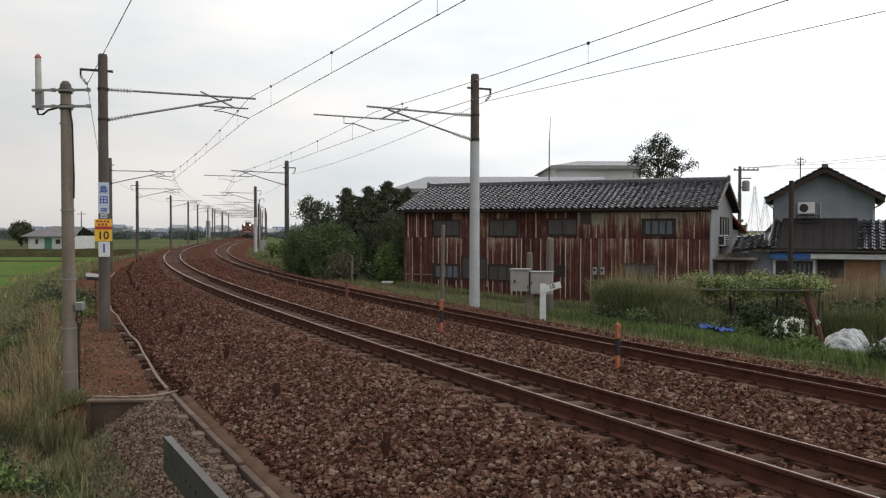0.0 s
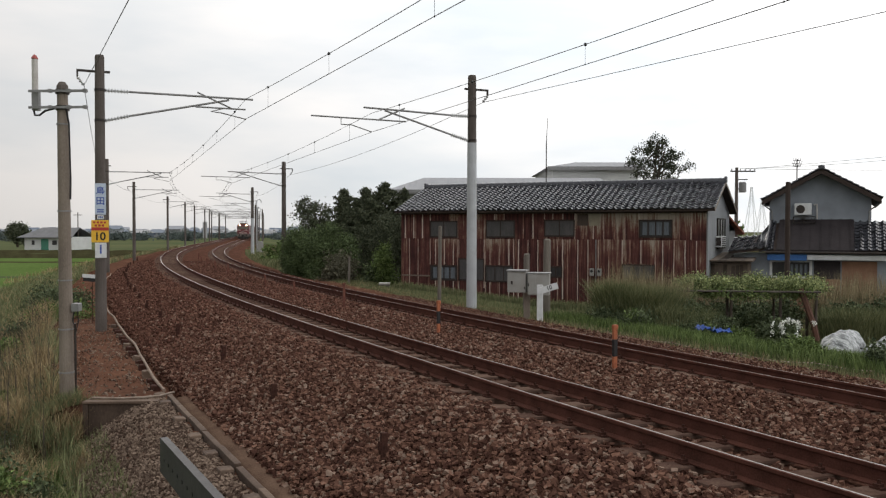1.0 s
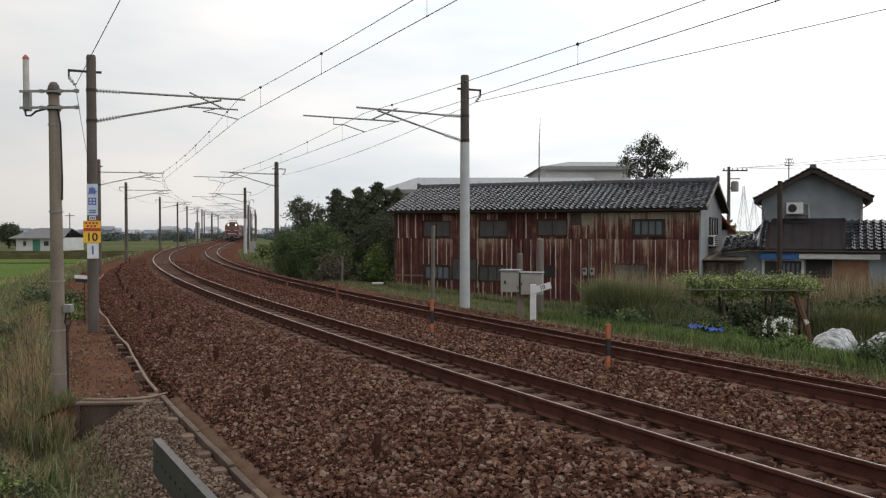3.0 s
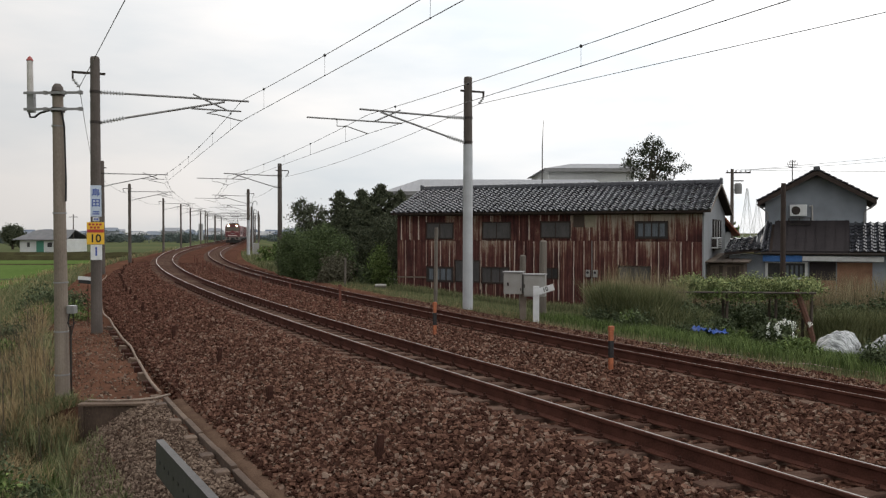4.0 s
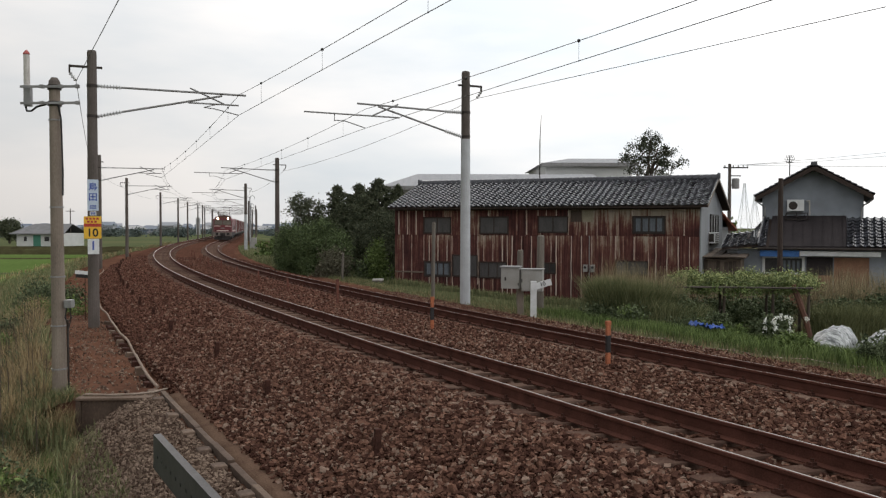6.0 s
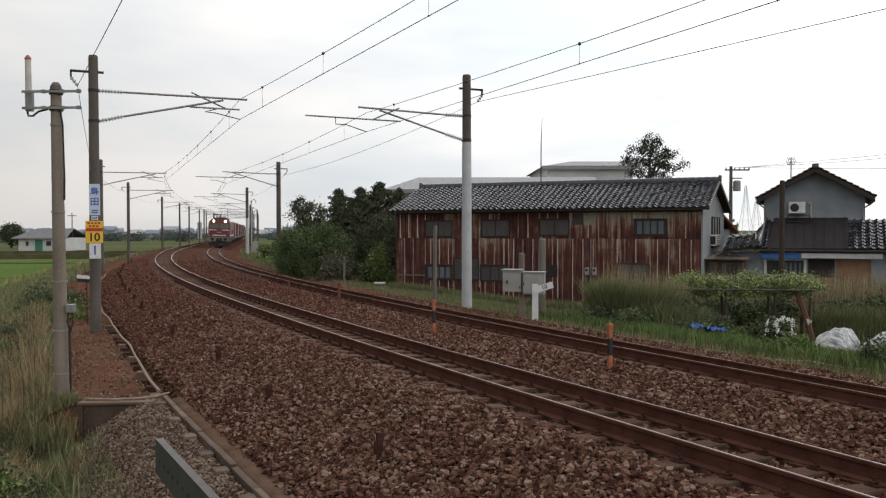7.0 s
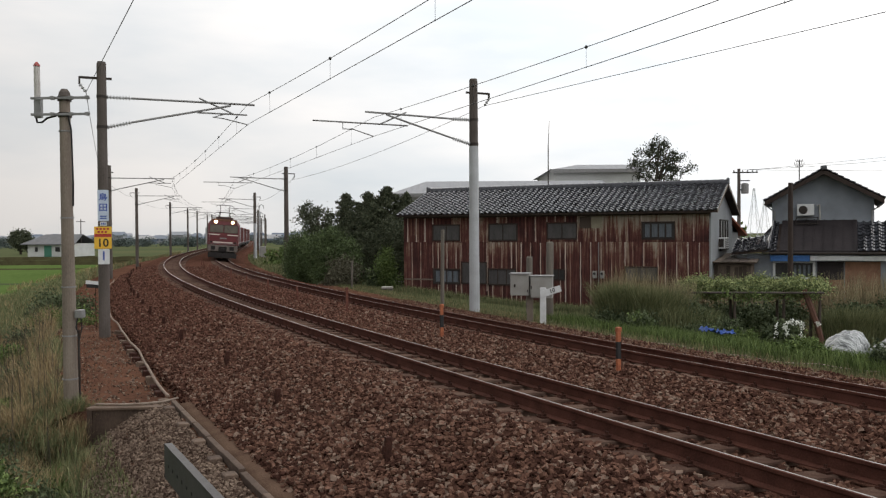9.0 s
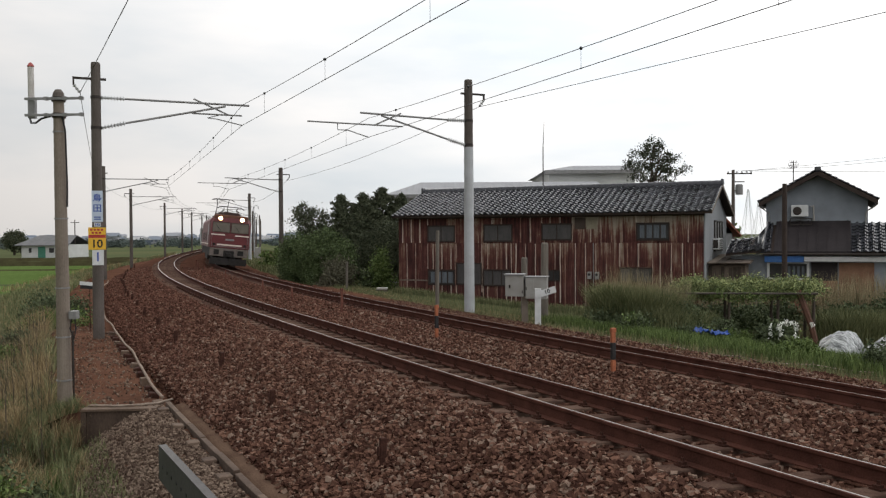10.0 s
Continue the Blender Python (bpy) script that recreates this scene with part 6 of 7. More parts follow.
# far woods and gardens along the horizon
def far_woods():
    k = 170
    ang, d = np.radians(nrg.uniform(-30, -6.5, k)), nrg.uniform(330, 620, k)
    cs = []
    for a, q in zip(ang, d):
        w, hh = nrg.uniform(2.5, 7), nrg.uniform(0.8, 2.9)
        cs.append(np.array((q * math.sin(a), q * math.cos(a), -1.6 + hh * 0.5)) + nrg.normal(size=(240, 3)) * np.array((w * 0.5, 1.5, hh * 0.36)))
    cs = np.concatenate(cs)
    cs[:, 2] = np.maximum(cs[:, 2], -1.7)
    tagged(new("far_woods", card_mesh("far_woods", cs, 0.5, M_FARWOOD)), "dark trees and gardens along the horizon, coloured with distance haze", "trees", kind="stuff")


# leaf colours greyed and blued to carry the haze of distance
M_FARWOOD = leafmat("haze_tinted_leaves", (0.1, 0.12, 0.105), (0.06, 0.075, 0.072), 0.3)
far_woods()

# the vine arbour in the garden
ar = thing("vine_arbour", pose(9.3, 26.2, -1.15, 0, 0, -14), "low arbour of posts covered with bright green vines", "arbour")
for x_, y_ in ((-1.8, 0), (-0.5, 0), (0.9, 0), (1.9, 0), (-1.8, 1.5), (-0.5, 1.5), (0.9, 1.5), (1.9, 1.5)):
    part("post", rod(bmesh.new(), (x_, y_, -0.3), (x_ + 0.03, y_, 1.5), 0.05, 0.04), M_BARK, ar)
for y_ in (0, 1.5):
    part("rail", rod(bmesh.new(), (-2.75, y_ - 0.25, 1.4), (2.0, y_ - 0.25, 1.44), 0.03), M_CONCDARK, ar, "thin grey rail")
part("leaning_trunk", tube(bmesh.new(), [(1.95, -0.4, -0.2), (1.82, -0.3, 0.45), (1.66, -0.2, 0.95), (1.5, 0, 1.5)], 0.085), M_VINEBARK, ar, "thick reddish leaning vine trunk")
cs_ = np.concatenate([clumps(24, 90, (-1.75 + i * 0.34, 0.7, 1.52 + 0.13 * math.sin(i * 2.3)), (0.4, 1.0, 0.17), 0.1, 0.1) for i in range(12)])
part("vine_leaves", card_mesh("vine_leaves", cs_, 0.042, M_VINE), None, ar)
cs_ = np.concatenate([clumps(3, 40, (-1.5 + i * 0.5, -0.1, 1.38), (0.35, 0.3, 0.18), 0.09, 0.2) for i in range(7)])
part("hanging_leaves", card_mesh("hanging_leaves", cs_, 0.045, M_FRESH), None, ar)
for x_, y_, ra_ in ((7.6, 27.4, (1.0, 0.7, 0.45)), (9.4, 28.6, (1.3, 0.7, 0.45)), (11.2, 29.2, (1.3, 0.8, 0.5)), (12.7, 26.9, (1.0, 0.7, 0.5)), (13.9, 26.7, (1.0, 0.7, 0.65))):
    bush("bush", x_, y_, -1.2, ra_, "dark green undergrowth in the shade of the garden", M_LEAF, 90, 50, 0.065, "garden undergrowth")

for x_, y_, ra_ in ((5.2, 25.5, (0.7, 0.5, 0.5)), (6.3, 25.2, (0.8, 0.5, 0.5)), (7.2, 25.6, (0.6, 0.5, 0.55))):
    bush("bush", x_, y_, -1.1, ra_, "dark green weeds at the foot of the grass mound", M_LEAF, 70, 60, 0.05, "garden undergrowth", sp=0.12)
# white flowers
fl = thing("flower_bush", pose(8.55, 21.9, -0.82), "leafy bush with large white blossoms", "flowering bush")
part("leaves", card_mesh("leaves", clumps(70, 30, (0, 0, 0.3), (0.45, 0.4, 0.36), 0.07, 0.2), 0.07, M_LEAF), None, fl)
for x_, z_ in ((-0.3, 0.56), (-0.12, 0.58), (-0.1, 0.5), (-0.1, 0.37), (-0.32, 0.38), (0.11, 0.67), (0.05, 0.62), (0.18, 0.66), (0.3, 0.63), (0.31, 0.3), (0.38, 0.48), (0.75, 0.6)):
    c_ = np.array([x_ + 0.06, -0.28 + 0.1 * math.sin(x_ * 20), z_])
    part("blossom", card_mesh("blossom", c_ + nrg.normal(size=(26, 3)) * 0.032, 0.034, M_PETAL), None, fl, "white blossom")
    part("stem", rod(bmesh.new(), (x_ * 0.4, 0.0, 0.05), tuple(c_), 0.006, seg=4), M_LEAF, fl)


def patch(name, label, count, place, height, width, mat_, lean=0.35):
    """Grass over a stretch of ground; place gives x, y arrays."""
    x, y = place(count)
    z = ground_height(x, y)
    ob = new(name, blade_mesh(name, np.stack([x, y, z - 0.03], 1), height, width, mat_, lean))
    return tagged(ob, label, "grass", kind="stuff")


def strip(s0, s1, n0, n1, clump=0.0):
    def f(k):
        s = nrg.uniform(s0, s1, k)
        n = nrg.uniform(n0, n1, k)
        if clump:
            keep = np.array([noise.noise((a * clump, b * clump, 2.0)) for a, b in zip(s, n)]) > -0.05
            s, n = s[keep], n[keep]
        h = np.interp(s, _S, _HD)
        return np.interp(s, _S, _X) + n * np.cos(h), np.interp(s, _S, _Y) - n * np.sin(h)
    return f


def disc(x0, y0, rx, ry):
    def f(k):
        a, r = nrg.uniform(0, 2 * np.pi, k), np.sqrt(nrg.uniform(0, 1, k))
        return x0 + rx * r * np.cos(a), y0 + ry * r * np.sin(a)
    return f


def shed_foot(k):
    u, v = nrg.uniform(0.2, 13.5, k), nrg.uniform(-1.3, -0.1, k)
    c, s = math.cos(radians(-25)), math.sin(radians(-25))
    return -1.9 + u * c - v * s, 42.0 + u * s + v * c


patch("verge_grass", "short green grass on the bank beyond the far track", 52000, strip(-2, 40, 7.5, 15), 0.17, 0.016, M_GRASS)
patch("verge_grass", "rank green grass in front of the garden", 42000, strip(-1, 16, 8.2, 15), 0.3, 0.02, M_FRESH)
patch("verge_grass", "coarse grass along the far verge", 20000, strip(40, 110, 6.9, 13), 0.35, 0.04, M_GRASS)
patch("verge_grass", "dry straw tufts at the ballast edge", 7000, strip(0, 45, 7.2, 8.8, 1.5), 0.14, 0.012, M_DRY)
patch("reeds", "tall pale reeds and grass before the shed", 4500, disc(6.5, 27.4, 1.5, 0.9), 1.3, 0.016, M_REED, 0.25)
patch("reeds", "green tall grass mound before the shed", 11000, disc(6.7, 26.0, 1.6, 1.2), 0.85, 0.024, M_GRASS, 0.4)
patch("reeds", "dark green tall grass mound beside the arbour", 15000, disc(5.95, 26.0, 1.25, 0.8), 1.25, 0.02, M_GRASS, 0.5)
patch("reeds", "pale seed stalks over the grass mound", 2200, disc(6.3, 26.3, 1.3, 0.7), 1.75, 0.012, M_REED, 0.22)
patch("reeds", "tall thin dry reeds behind the heaps", 4200, disc(14.2, 27.8, 2.3, 0.9), 1.9, 0.016, M_REED, 0.2)
patch("reeds", "tall dark green grass behind the heaps", 12000, disc(13.4, 26.3, 1.9, 0.8), 1.05, 0.022, M_GRASS, 0.45)
patch("verge_grass", "rank grass along the foot of the shed", 9000, shed_foot, 0.42, 0.022, M_GRASS, 0.4)
patch("reeds", "thin dry stalks beside the lean-to", 900, disc(10.5, 31.5, 2.0, 0.6), 1.7, 0.02, M_REED, 0.15)
# left bank
patch("bank_grass", "tall dry tan grass on the bank", 32000, strip(9.3, 27, -9.5, -5.6, 1.1), 0.72, 0.012, M_DRY, 0.55)
patch("bank_grass", "tall dry tan grass on the near bank", 14000, strip(4.5, 10, -8.0, -6.1, 1.2), 0.6, 0.011, M_DRY, 0.55)
patch("bank_grass", "green weeds among the dry grass", 30000, strip(4, 60, -10.5, -5.4, 0.35), 0.5, 0.02, M_GRASS, 0.5)
patch("bank_grass", "green weeds at the bottom of the bank", 9000, strip(1.5, 8.0, -7.4, -5.6, 0.5), 0.3, 0.016, M_FRESH, 0.5)
patch("bank_grass", "reddish dry grass on the path", 9000, strip(9.3, 60, -5.3, -3.95, 0.5), 0.09, 0.010, leafmat("reddish_dry_grass", (0.19, 0.085, 0.045), (0.1, 0.04, 0.022)), 0.8)
patch("bank_grass", "grass on the bank towards the paddies", 22000, strip(27, 150, -10.5, -5.3), 0.45, 0.05, M_GRASS, 0.5)
patch("bank_grass", "pale dry grass farther along the bank", 9000, strip(27, 150, -12, -5.2, 0.25), 0.5, 0.045, M_DRY, 0.5)
bush("bush", -14.4, 33.0, -1.75, (1.15, 0.9, 0.95), "dark green bramble bush on the bank", M_LEAF, 100, 60, 0.06, "bushes on the bank")
bush("bush", -12.6, 29.0, -1.7, (1.0, 0.8, 0.75), "green bramble bush beside the path", M_FRESH, 90, 60, 0.055, "bushes on the bank")
bush("bush", -17.5, 38.5, -1.8, (0.9, 0.8, 0.6), "dark green bramble bush on the bank", M_LEAF, 70, 30, 0.09, "bushes on the bank")
patch("bank_grass", "mixed weeds around the foot of the antenna pole", 7000, strip(3, 9.0, -6.9, -5.6, 0.9), 0.34, 0.013, M_FRESH, 0.5)
patch("bank_grass", "dry weeds around the foot of the antenna pole", 6000, strip(3.5, 10.5, -7.4, -5.7, 0.9), 0.45, 0.011, M_DRY, 0.5)
bush("bush", -6.1, 11.9, -1.95, (0.5, 0.5, 0.5), "leafy green weed below the antenna pole", M_FRESH, 60, 26, 0.05, "bushes on the bank", sp=0.08)
bush("bush", -5.4, 10.4, -1.95, (0.5, 0.5, 0.35), "leafy green weed below the antenna pole", M_FRESH, 50, 26, 0.045, "bushes on the bank", sp=0.08)

for x_, y_, ra_, m_ in ((-9.6, 19.4, (0.55, 0.5, 0.5), M_LEAF), (-11.0, 22.3, (0.7, 0.6, 0.55), M_FRESH), (-12.0, 25.5, (0.8, 0.6, 0.6), M_LEAF), (-8.3, 16.0, (0.45, 0.45, 0.4), M_FRESH), (-11.4, 20.2, (0.6, 0.6, 0.6), M_LEAF)):
    bush("bush", x_, y_, -1.75, ra_, "tangled green weeds among the dry grass", m_, 70, 44, 0.05, "bushes on the bank", sp=0.11)
patch("bank_grass", "dull green grass between the dry tufts", 16000, strip(9, 30, -10, -5.7, 0.8), 0.5, 0.014, M_LEAF, 0.5)
patch("bank_grass", "short rank weeds between the wall and the pole", 7000, strip(8.0, 9.6, -7.2, -5.25), 0.26, 0.012, M_GRASS, 0.6)
patch("bank_grass", "dry litter between the wall and the pole", 6000, strip(7.2, 9.7, -7.4, -5.2), 0.2, 0.01, M_DRY, 0.8)
def step_weeds(name, label, count, x0, x1, y0, y1, z0, z1, height, width, mat_, lean):
    x, y = nrg.uniform(x0, x1, count), nrg.uniform(y0, y1, count)
    ob = new(name, blade_mesh(name, np.stack([x, y, nrg.uniform(z0, z1, count)], 1), height, width, mat_, lean))
    tagged(ob, label, "grass", kind="stuff")


step_weeds("bank_grass", "dry weeds hanging over the step in the bank", 4500, -8.6, -6.0, 14.3, 15.4, -1.75, -1.25, 0.4, 0.011, M_DRY, 0.7)
step_weeds("bank_grass", "green weeds hanging over the step in the bank", 4500, -8.6, -6.0, 14.2, 15.3, -1.85, -1.3, 0.34, 0.013, M_GRASS, 0.7)
for x_, y_, ra_ in ((-7.9, 14.6, (0.5, 0.35, 0.35)), (-7.2, 14.5, (0.45, 0.35, 0.3)), (-8.6, 14.6, (0.5, 0.4, 0.35))):
    bush("bush", x_, y_, -1.75, ra_, "leafy dark weeds on the step in the bank", M_LEAF, 60, 44, 0.04, "bushes on the bank", sp=0.09)
patch("dead_stalks", "dark dead stalks standing in the bank grass", 900, strip(8, 24, -8.5, -5.6), 1.15, 0.012, M_BARK, 0.12)

patch("bank_grass", "low weeds on the ground below the wall", 9000, strip(2, 9.2, -6.6, -4.9), 0.16, 0.012, M_GRASS, 0.6)
r5 = random.Random(9)
for i in range(44):
    s_, n_ = r5.uniform(1.5, 14), r5.uniform(9.0, 13.6)
    q_ = tr(s_, n_)
    if q_.x > 9.3 or math.hypot(q_.x - 8.4, q_.y - 21.3) < 1.1 or math.hypot(q_.x - 10.5, q_.y - 20.6) < 1.9 or math.hypot(q_.x - 7.0, q_.y - 21.7) < 1.4:
        continue
    z_ = float(ground_height(np.array([q_.x]), np.array([q_.y]))[0])
    bush("bush", q_.x, q_.y, z_, (r5.uniform(0.3, 0.65), 0.4, r5.uniform(0.16, 0.38)), "low leafy green weeds in the garden verge", M_FRESH if i % 2 else M_LEAF, 46, 40, 0.045, "weeds in the verge", sp=0.09)

for s_, n_, ra_ in ((8.6, -6.7, (0.5, 0.45, 0.45)), (7.4, -6.5, (0.45, 0.4, 0.35)), (6.4, -6.2, (0.4, 0.4, 0.3))):
    q_ = tr(s_, n_)
    bush("bush", q_.x, q_.y, float(ground_height(np.array([q_.x]), np.array([q_.y]))[0]), ra_, "leafy weeds crowding the foot of the antenna pole", M_FRESH if n_ > -6.1 else M_LEAF, 60, 40, 0.04, "bushes on the bank", sp=0.08)

# ---- covered heaps, blue sheet and string fence in the garden ----
# dark streaks in the colour stand for shaded wrinkles across the plastic
M_PLASTIC = material("fold_shaded_white_plastic", (0.56, 0.57, 0.56), (0.09, 0.095, 0.095), 0.25, scale=4, fine=12, stretch=(0.6, 3.4, 0.9), bump=1.0, dist=0.05, contrast=0.55, spec=0.6)


def tunnel(x, y, turn, width, length, height, label):
    """A low garden tunnel: hoops under crumpled plastic, closed and gathered at both ends; local y along it."""
    bm = bmesh.new()
    rows, cols, ring = 46, 26, []
    for i in range(rows + 1):
        f = i / rows
        end = min(1.0, (min(f, 1 - f) / 0.2 + 0.02)) ** 0.5
        hoop = 0.03 * abs(math.sin(f * math.pi * 5))
        line = []
        for j in range(cols + 1):
            a = math.pi * j / cols
            q = Vector((math.cos(a) * 3, f * 14, math.sin(a) * 3 + x))
            k = end * (1 - hoop) * (1 + 0.1 * noise.noise(q * 0.7) + 0.13 * abs(noise.noise(Vector((q.x * 0.8, q.y * 2.6, q.z * 0.8)))) + 0.03 * noise.noise(q * 3))
            line.append(bm.verts.new((math.cos(a) * width / 2 * k, (f - 0.5) * length, math.sin(a) ** 0.8 * height * k - 0.03 if 0 < j < cols else -0.06)))
        ring.append(line)
    for p0, p1 in zip(ring, ring[1:]):
        for j in range(cols):
            bm.faces.new((p0[j], p0[j + 1], p1[j + 1], p1[j]))
    bmesh.ops.recalc_face_normals(bm, faces=bm.faces)
    z = float(ground_height(np.array([x]), np.array([y]))[0]) - 0.02
    th = thing("garden_tunnel", pose(x, y, z, 0, 0, turn), label, "garden tunnel", "tunnels in the garden")
    part("plastic_sheet", bm, M_PLASTIC, th, "", None, True)
    for f in (-0.3, -0.1, 0.1, 0.3):
        part("hoop", tube(bmesh.new(), [(math.cos(math.pi * j / 12) * (width / 2 - 0.04), f * length, max(-0.1, math.sin(math.pi * j / 12) * (height - 0.06))) for j in range(13)], 0.008, 5), M_STEEL, th)


tunnel(10.2, 21.9, -38, 0.92, 2.0, 0.74, "low garden tunnel of crumpled clear plastic over hoops")
tunnel(11.3, 21.7, -38, 0.92, 2.0, 0.74, "low garden tunnel of crumpled clear plastic over hoops")
bm = bmesh.new()
bmesh.ops.create_grid(bm, x_segments=24, y_segments=10, size=0.5)
for v in bm.verts:
    v.co.x *= 0.8
    v.co.y *= 0.6
    v.co.z = 0.2 * abs(noise.noise((v.co.x * 9, v.co.y * 9, 4))) + 0.1 * max(0, 1 - abs(v.co.x + 0.25) * 4) + 0.06
bmesh.ops.solidify(bm, geom=bm.faces[:], thickness=0.006)
tagged(part("blue_sheet", bm, material("blue_plastic_sheet", (0.015, 0.066, 0.29), (0.007, 0.03, 0.13), 0.6, scale=4, fine=14), None, "", pose(7.1, 22.5, float(ground_height(np.array([7.1]), np.array([22.5]))[0]) + 0.2), True), "crumpled blue plastic sheet lying in the grass", "plastic sheet")
fe = thing("string_fence", Matrix(), "pale yellow string fence on thin stakes along the verge", "fence")
FENCE = [Vector((*q, 0.0)) for q in ((4.3, 22.3), (5.45, 20.35), (6.4, 18.4), (7.45, 17.2), (8.6, 16.1), (9.6, 15.2))]


def fence_at(u):
    i = min(int(u), len(FENCE) - 2)
    q = FENCE[i].lerp(FENCE[i + 1], u - i)
    return Vector((q.x, q.y, -0.54 - 0.05 * math.sin((u - i) * math.pi)))


for q_ in FENCE:
    part("stake", rod(bmesh.new(), (q_.x, q_.y, -1.3), (q_.x, q_.y, -0.5), 0.01, seg=5), M_OLDWOOD, fe)
part("string", tube(bmesh.new(), [fence_at(i * 0.125) for i in range(41)], 0.005, 5), M_OLDWOOD, fe)
for i in range(100):
    part("bead", rod(bmesh.new(), tuple(fence_at(i * 0.05)), tuple(fence_at(i * 0.05 + 0.024)), 0.01, seg=5), M_BATTEN, fe, "pale yellow strand of the twisted string" if i == 0 else "")

# ---- the freight train ----
# windscreen colour lightened and browned for what the glass reflects
M_SCREEN = material("reflection_tinted_screen", (0.12, 0.1, 0.075), (0.075, 0.06, 0.045), 0.35, scale=2)
M_ROOFDK = material("sooty_roof", (0.085, 0.05, 0.042), (0.045, 0.028, 0.025), 0.8, scale=2)
M_BEAM = material("dusty_grey_beam", (0.2, 0.17, 0.15), (0.1, 0.08, 0.07), 0.85, scale=3, fine=20)
# dirty brown with the headlights' orange glare mixed into the colour
M_BROW = material("glare_tinted_brow", (0.15, 0.062, 0.035), (0.085, 0.034, 0.022), 0.75, scale=2, fine=15)
M_LAMP = glow("lit_headlight", (1.0, 0.86, 0.62), 14.0)
# orange emission added as the glare around each headlight lens
M_LAMP2 = glow("headlight_glare", (1.0, 0.55, 0.22), 1.6)
M_MAROON = material("maroon_container", (0.15, 0.035, 0.03), (0.09, 0.022, 0.02), 0.6, scale=1.5, fine=15)
M_GREYCON = material("grey_container", (0.4, 0.4, 0.4), (0.3, 0.3, 0.3), 0.6, scale=1.5, fine=15)


def bogie(parent, y, wheels=2):
    b = part("bogie", boxm(-1.05, y - 1.5, 0.38, 1.05, y + 1.5, 0.75, bevel=0.04), M_DARK, parent, "black bogie frame")
    for i in range(wheels):
        yy = y - 1.1 + 2.2 * i / (wheels - 1)
        for x in (-0.56, 0.56):
            part("wheel", rod(bmesh.new(), (x - 0.07, yy, 0.47), (x + 0.07, yy, 0.47), 0.45, seg=18), M_DARK, b)
    return b


def pantograph(parent, y, up):
    bm = bmesh.new()
    h = up
    for x in (-0.55, 0.55):
        rod(bm, (x, y - 0.9, 3.95), (x * 0.8, y + 0.35, 3.95 + h * 0.5), 0.035, seg=6)
        rod(bm, (x * 0.8, y + 0.35, 3.95 + h * 0.5), (x * 0.9, y - 0.4, 3.95 + h), 0.03, seg=6)
        rod(bm, (x, y + 0.9, 3.95), (x * 0.8, y + 0.35, 3.95 + h * 0.5), 0.035, seg=6)
    p = part("pantograph", bm, M_IRON, parent, "raised pantograph" if up > 0.6 else "folded pantograph")
    hd = tube(bmesh.new(), [(-0.95, y - 0.4, 3.85 + h), (-0.7, y - 0.4, 3.99 + h), (0.7, y - 0.4, 3.99 + h), (0.95, y - 0.4, 3.85 + h)], 0.035)
    part("collector_head", hd, M_IRON, p)
    return p


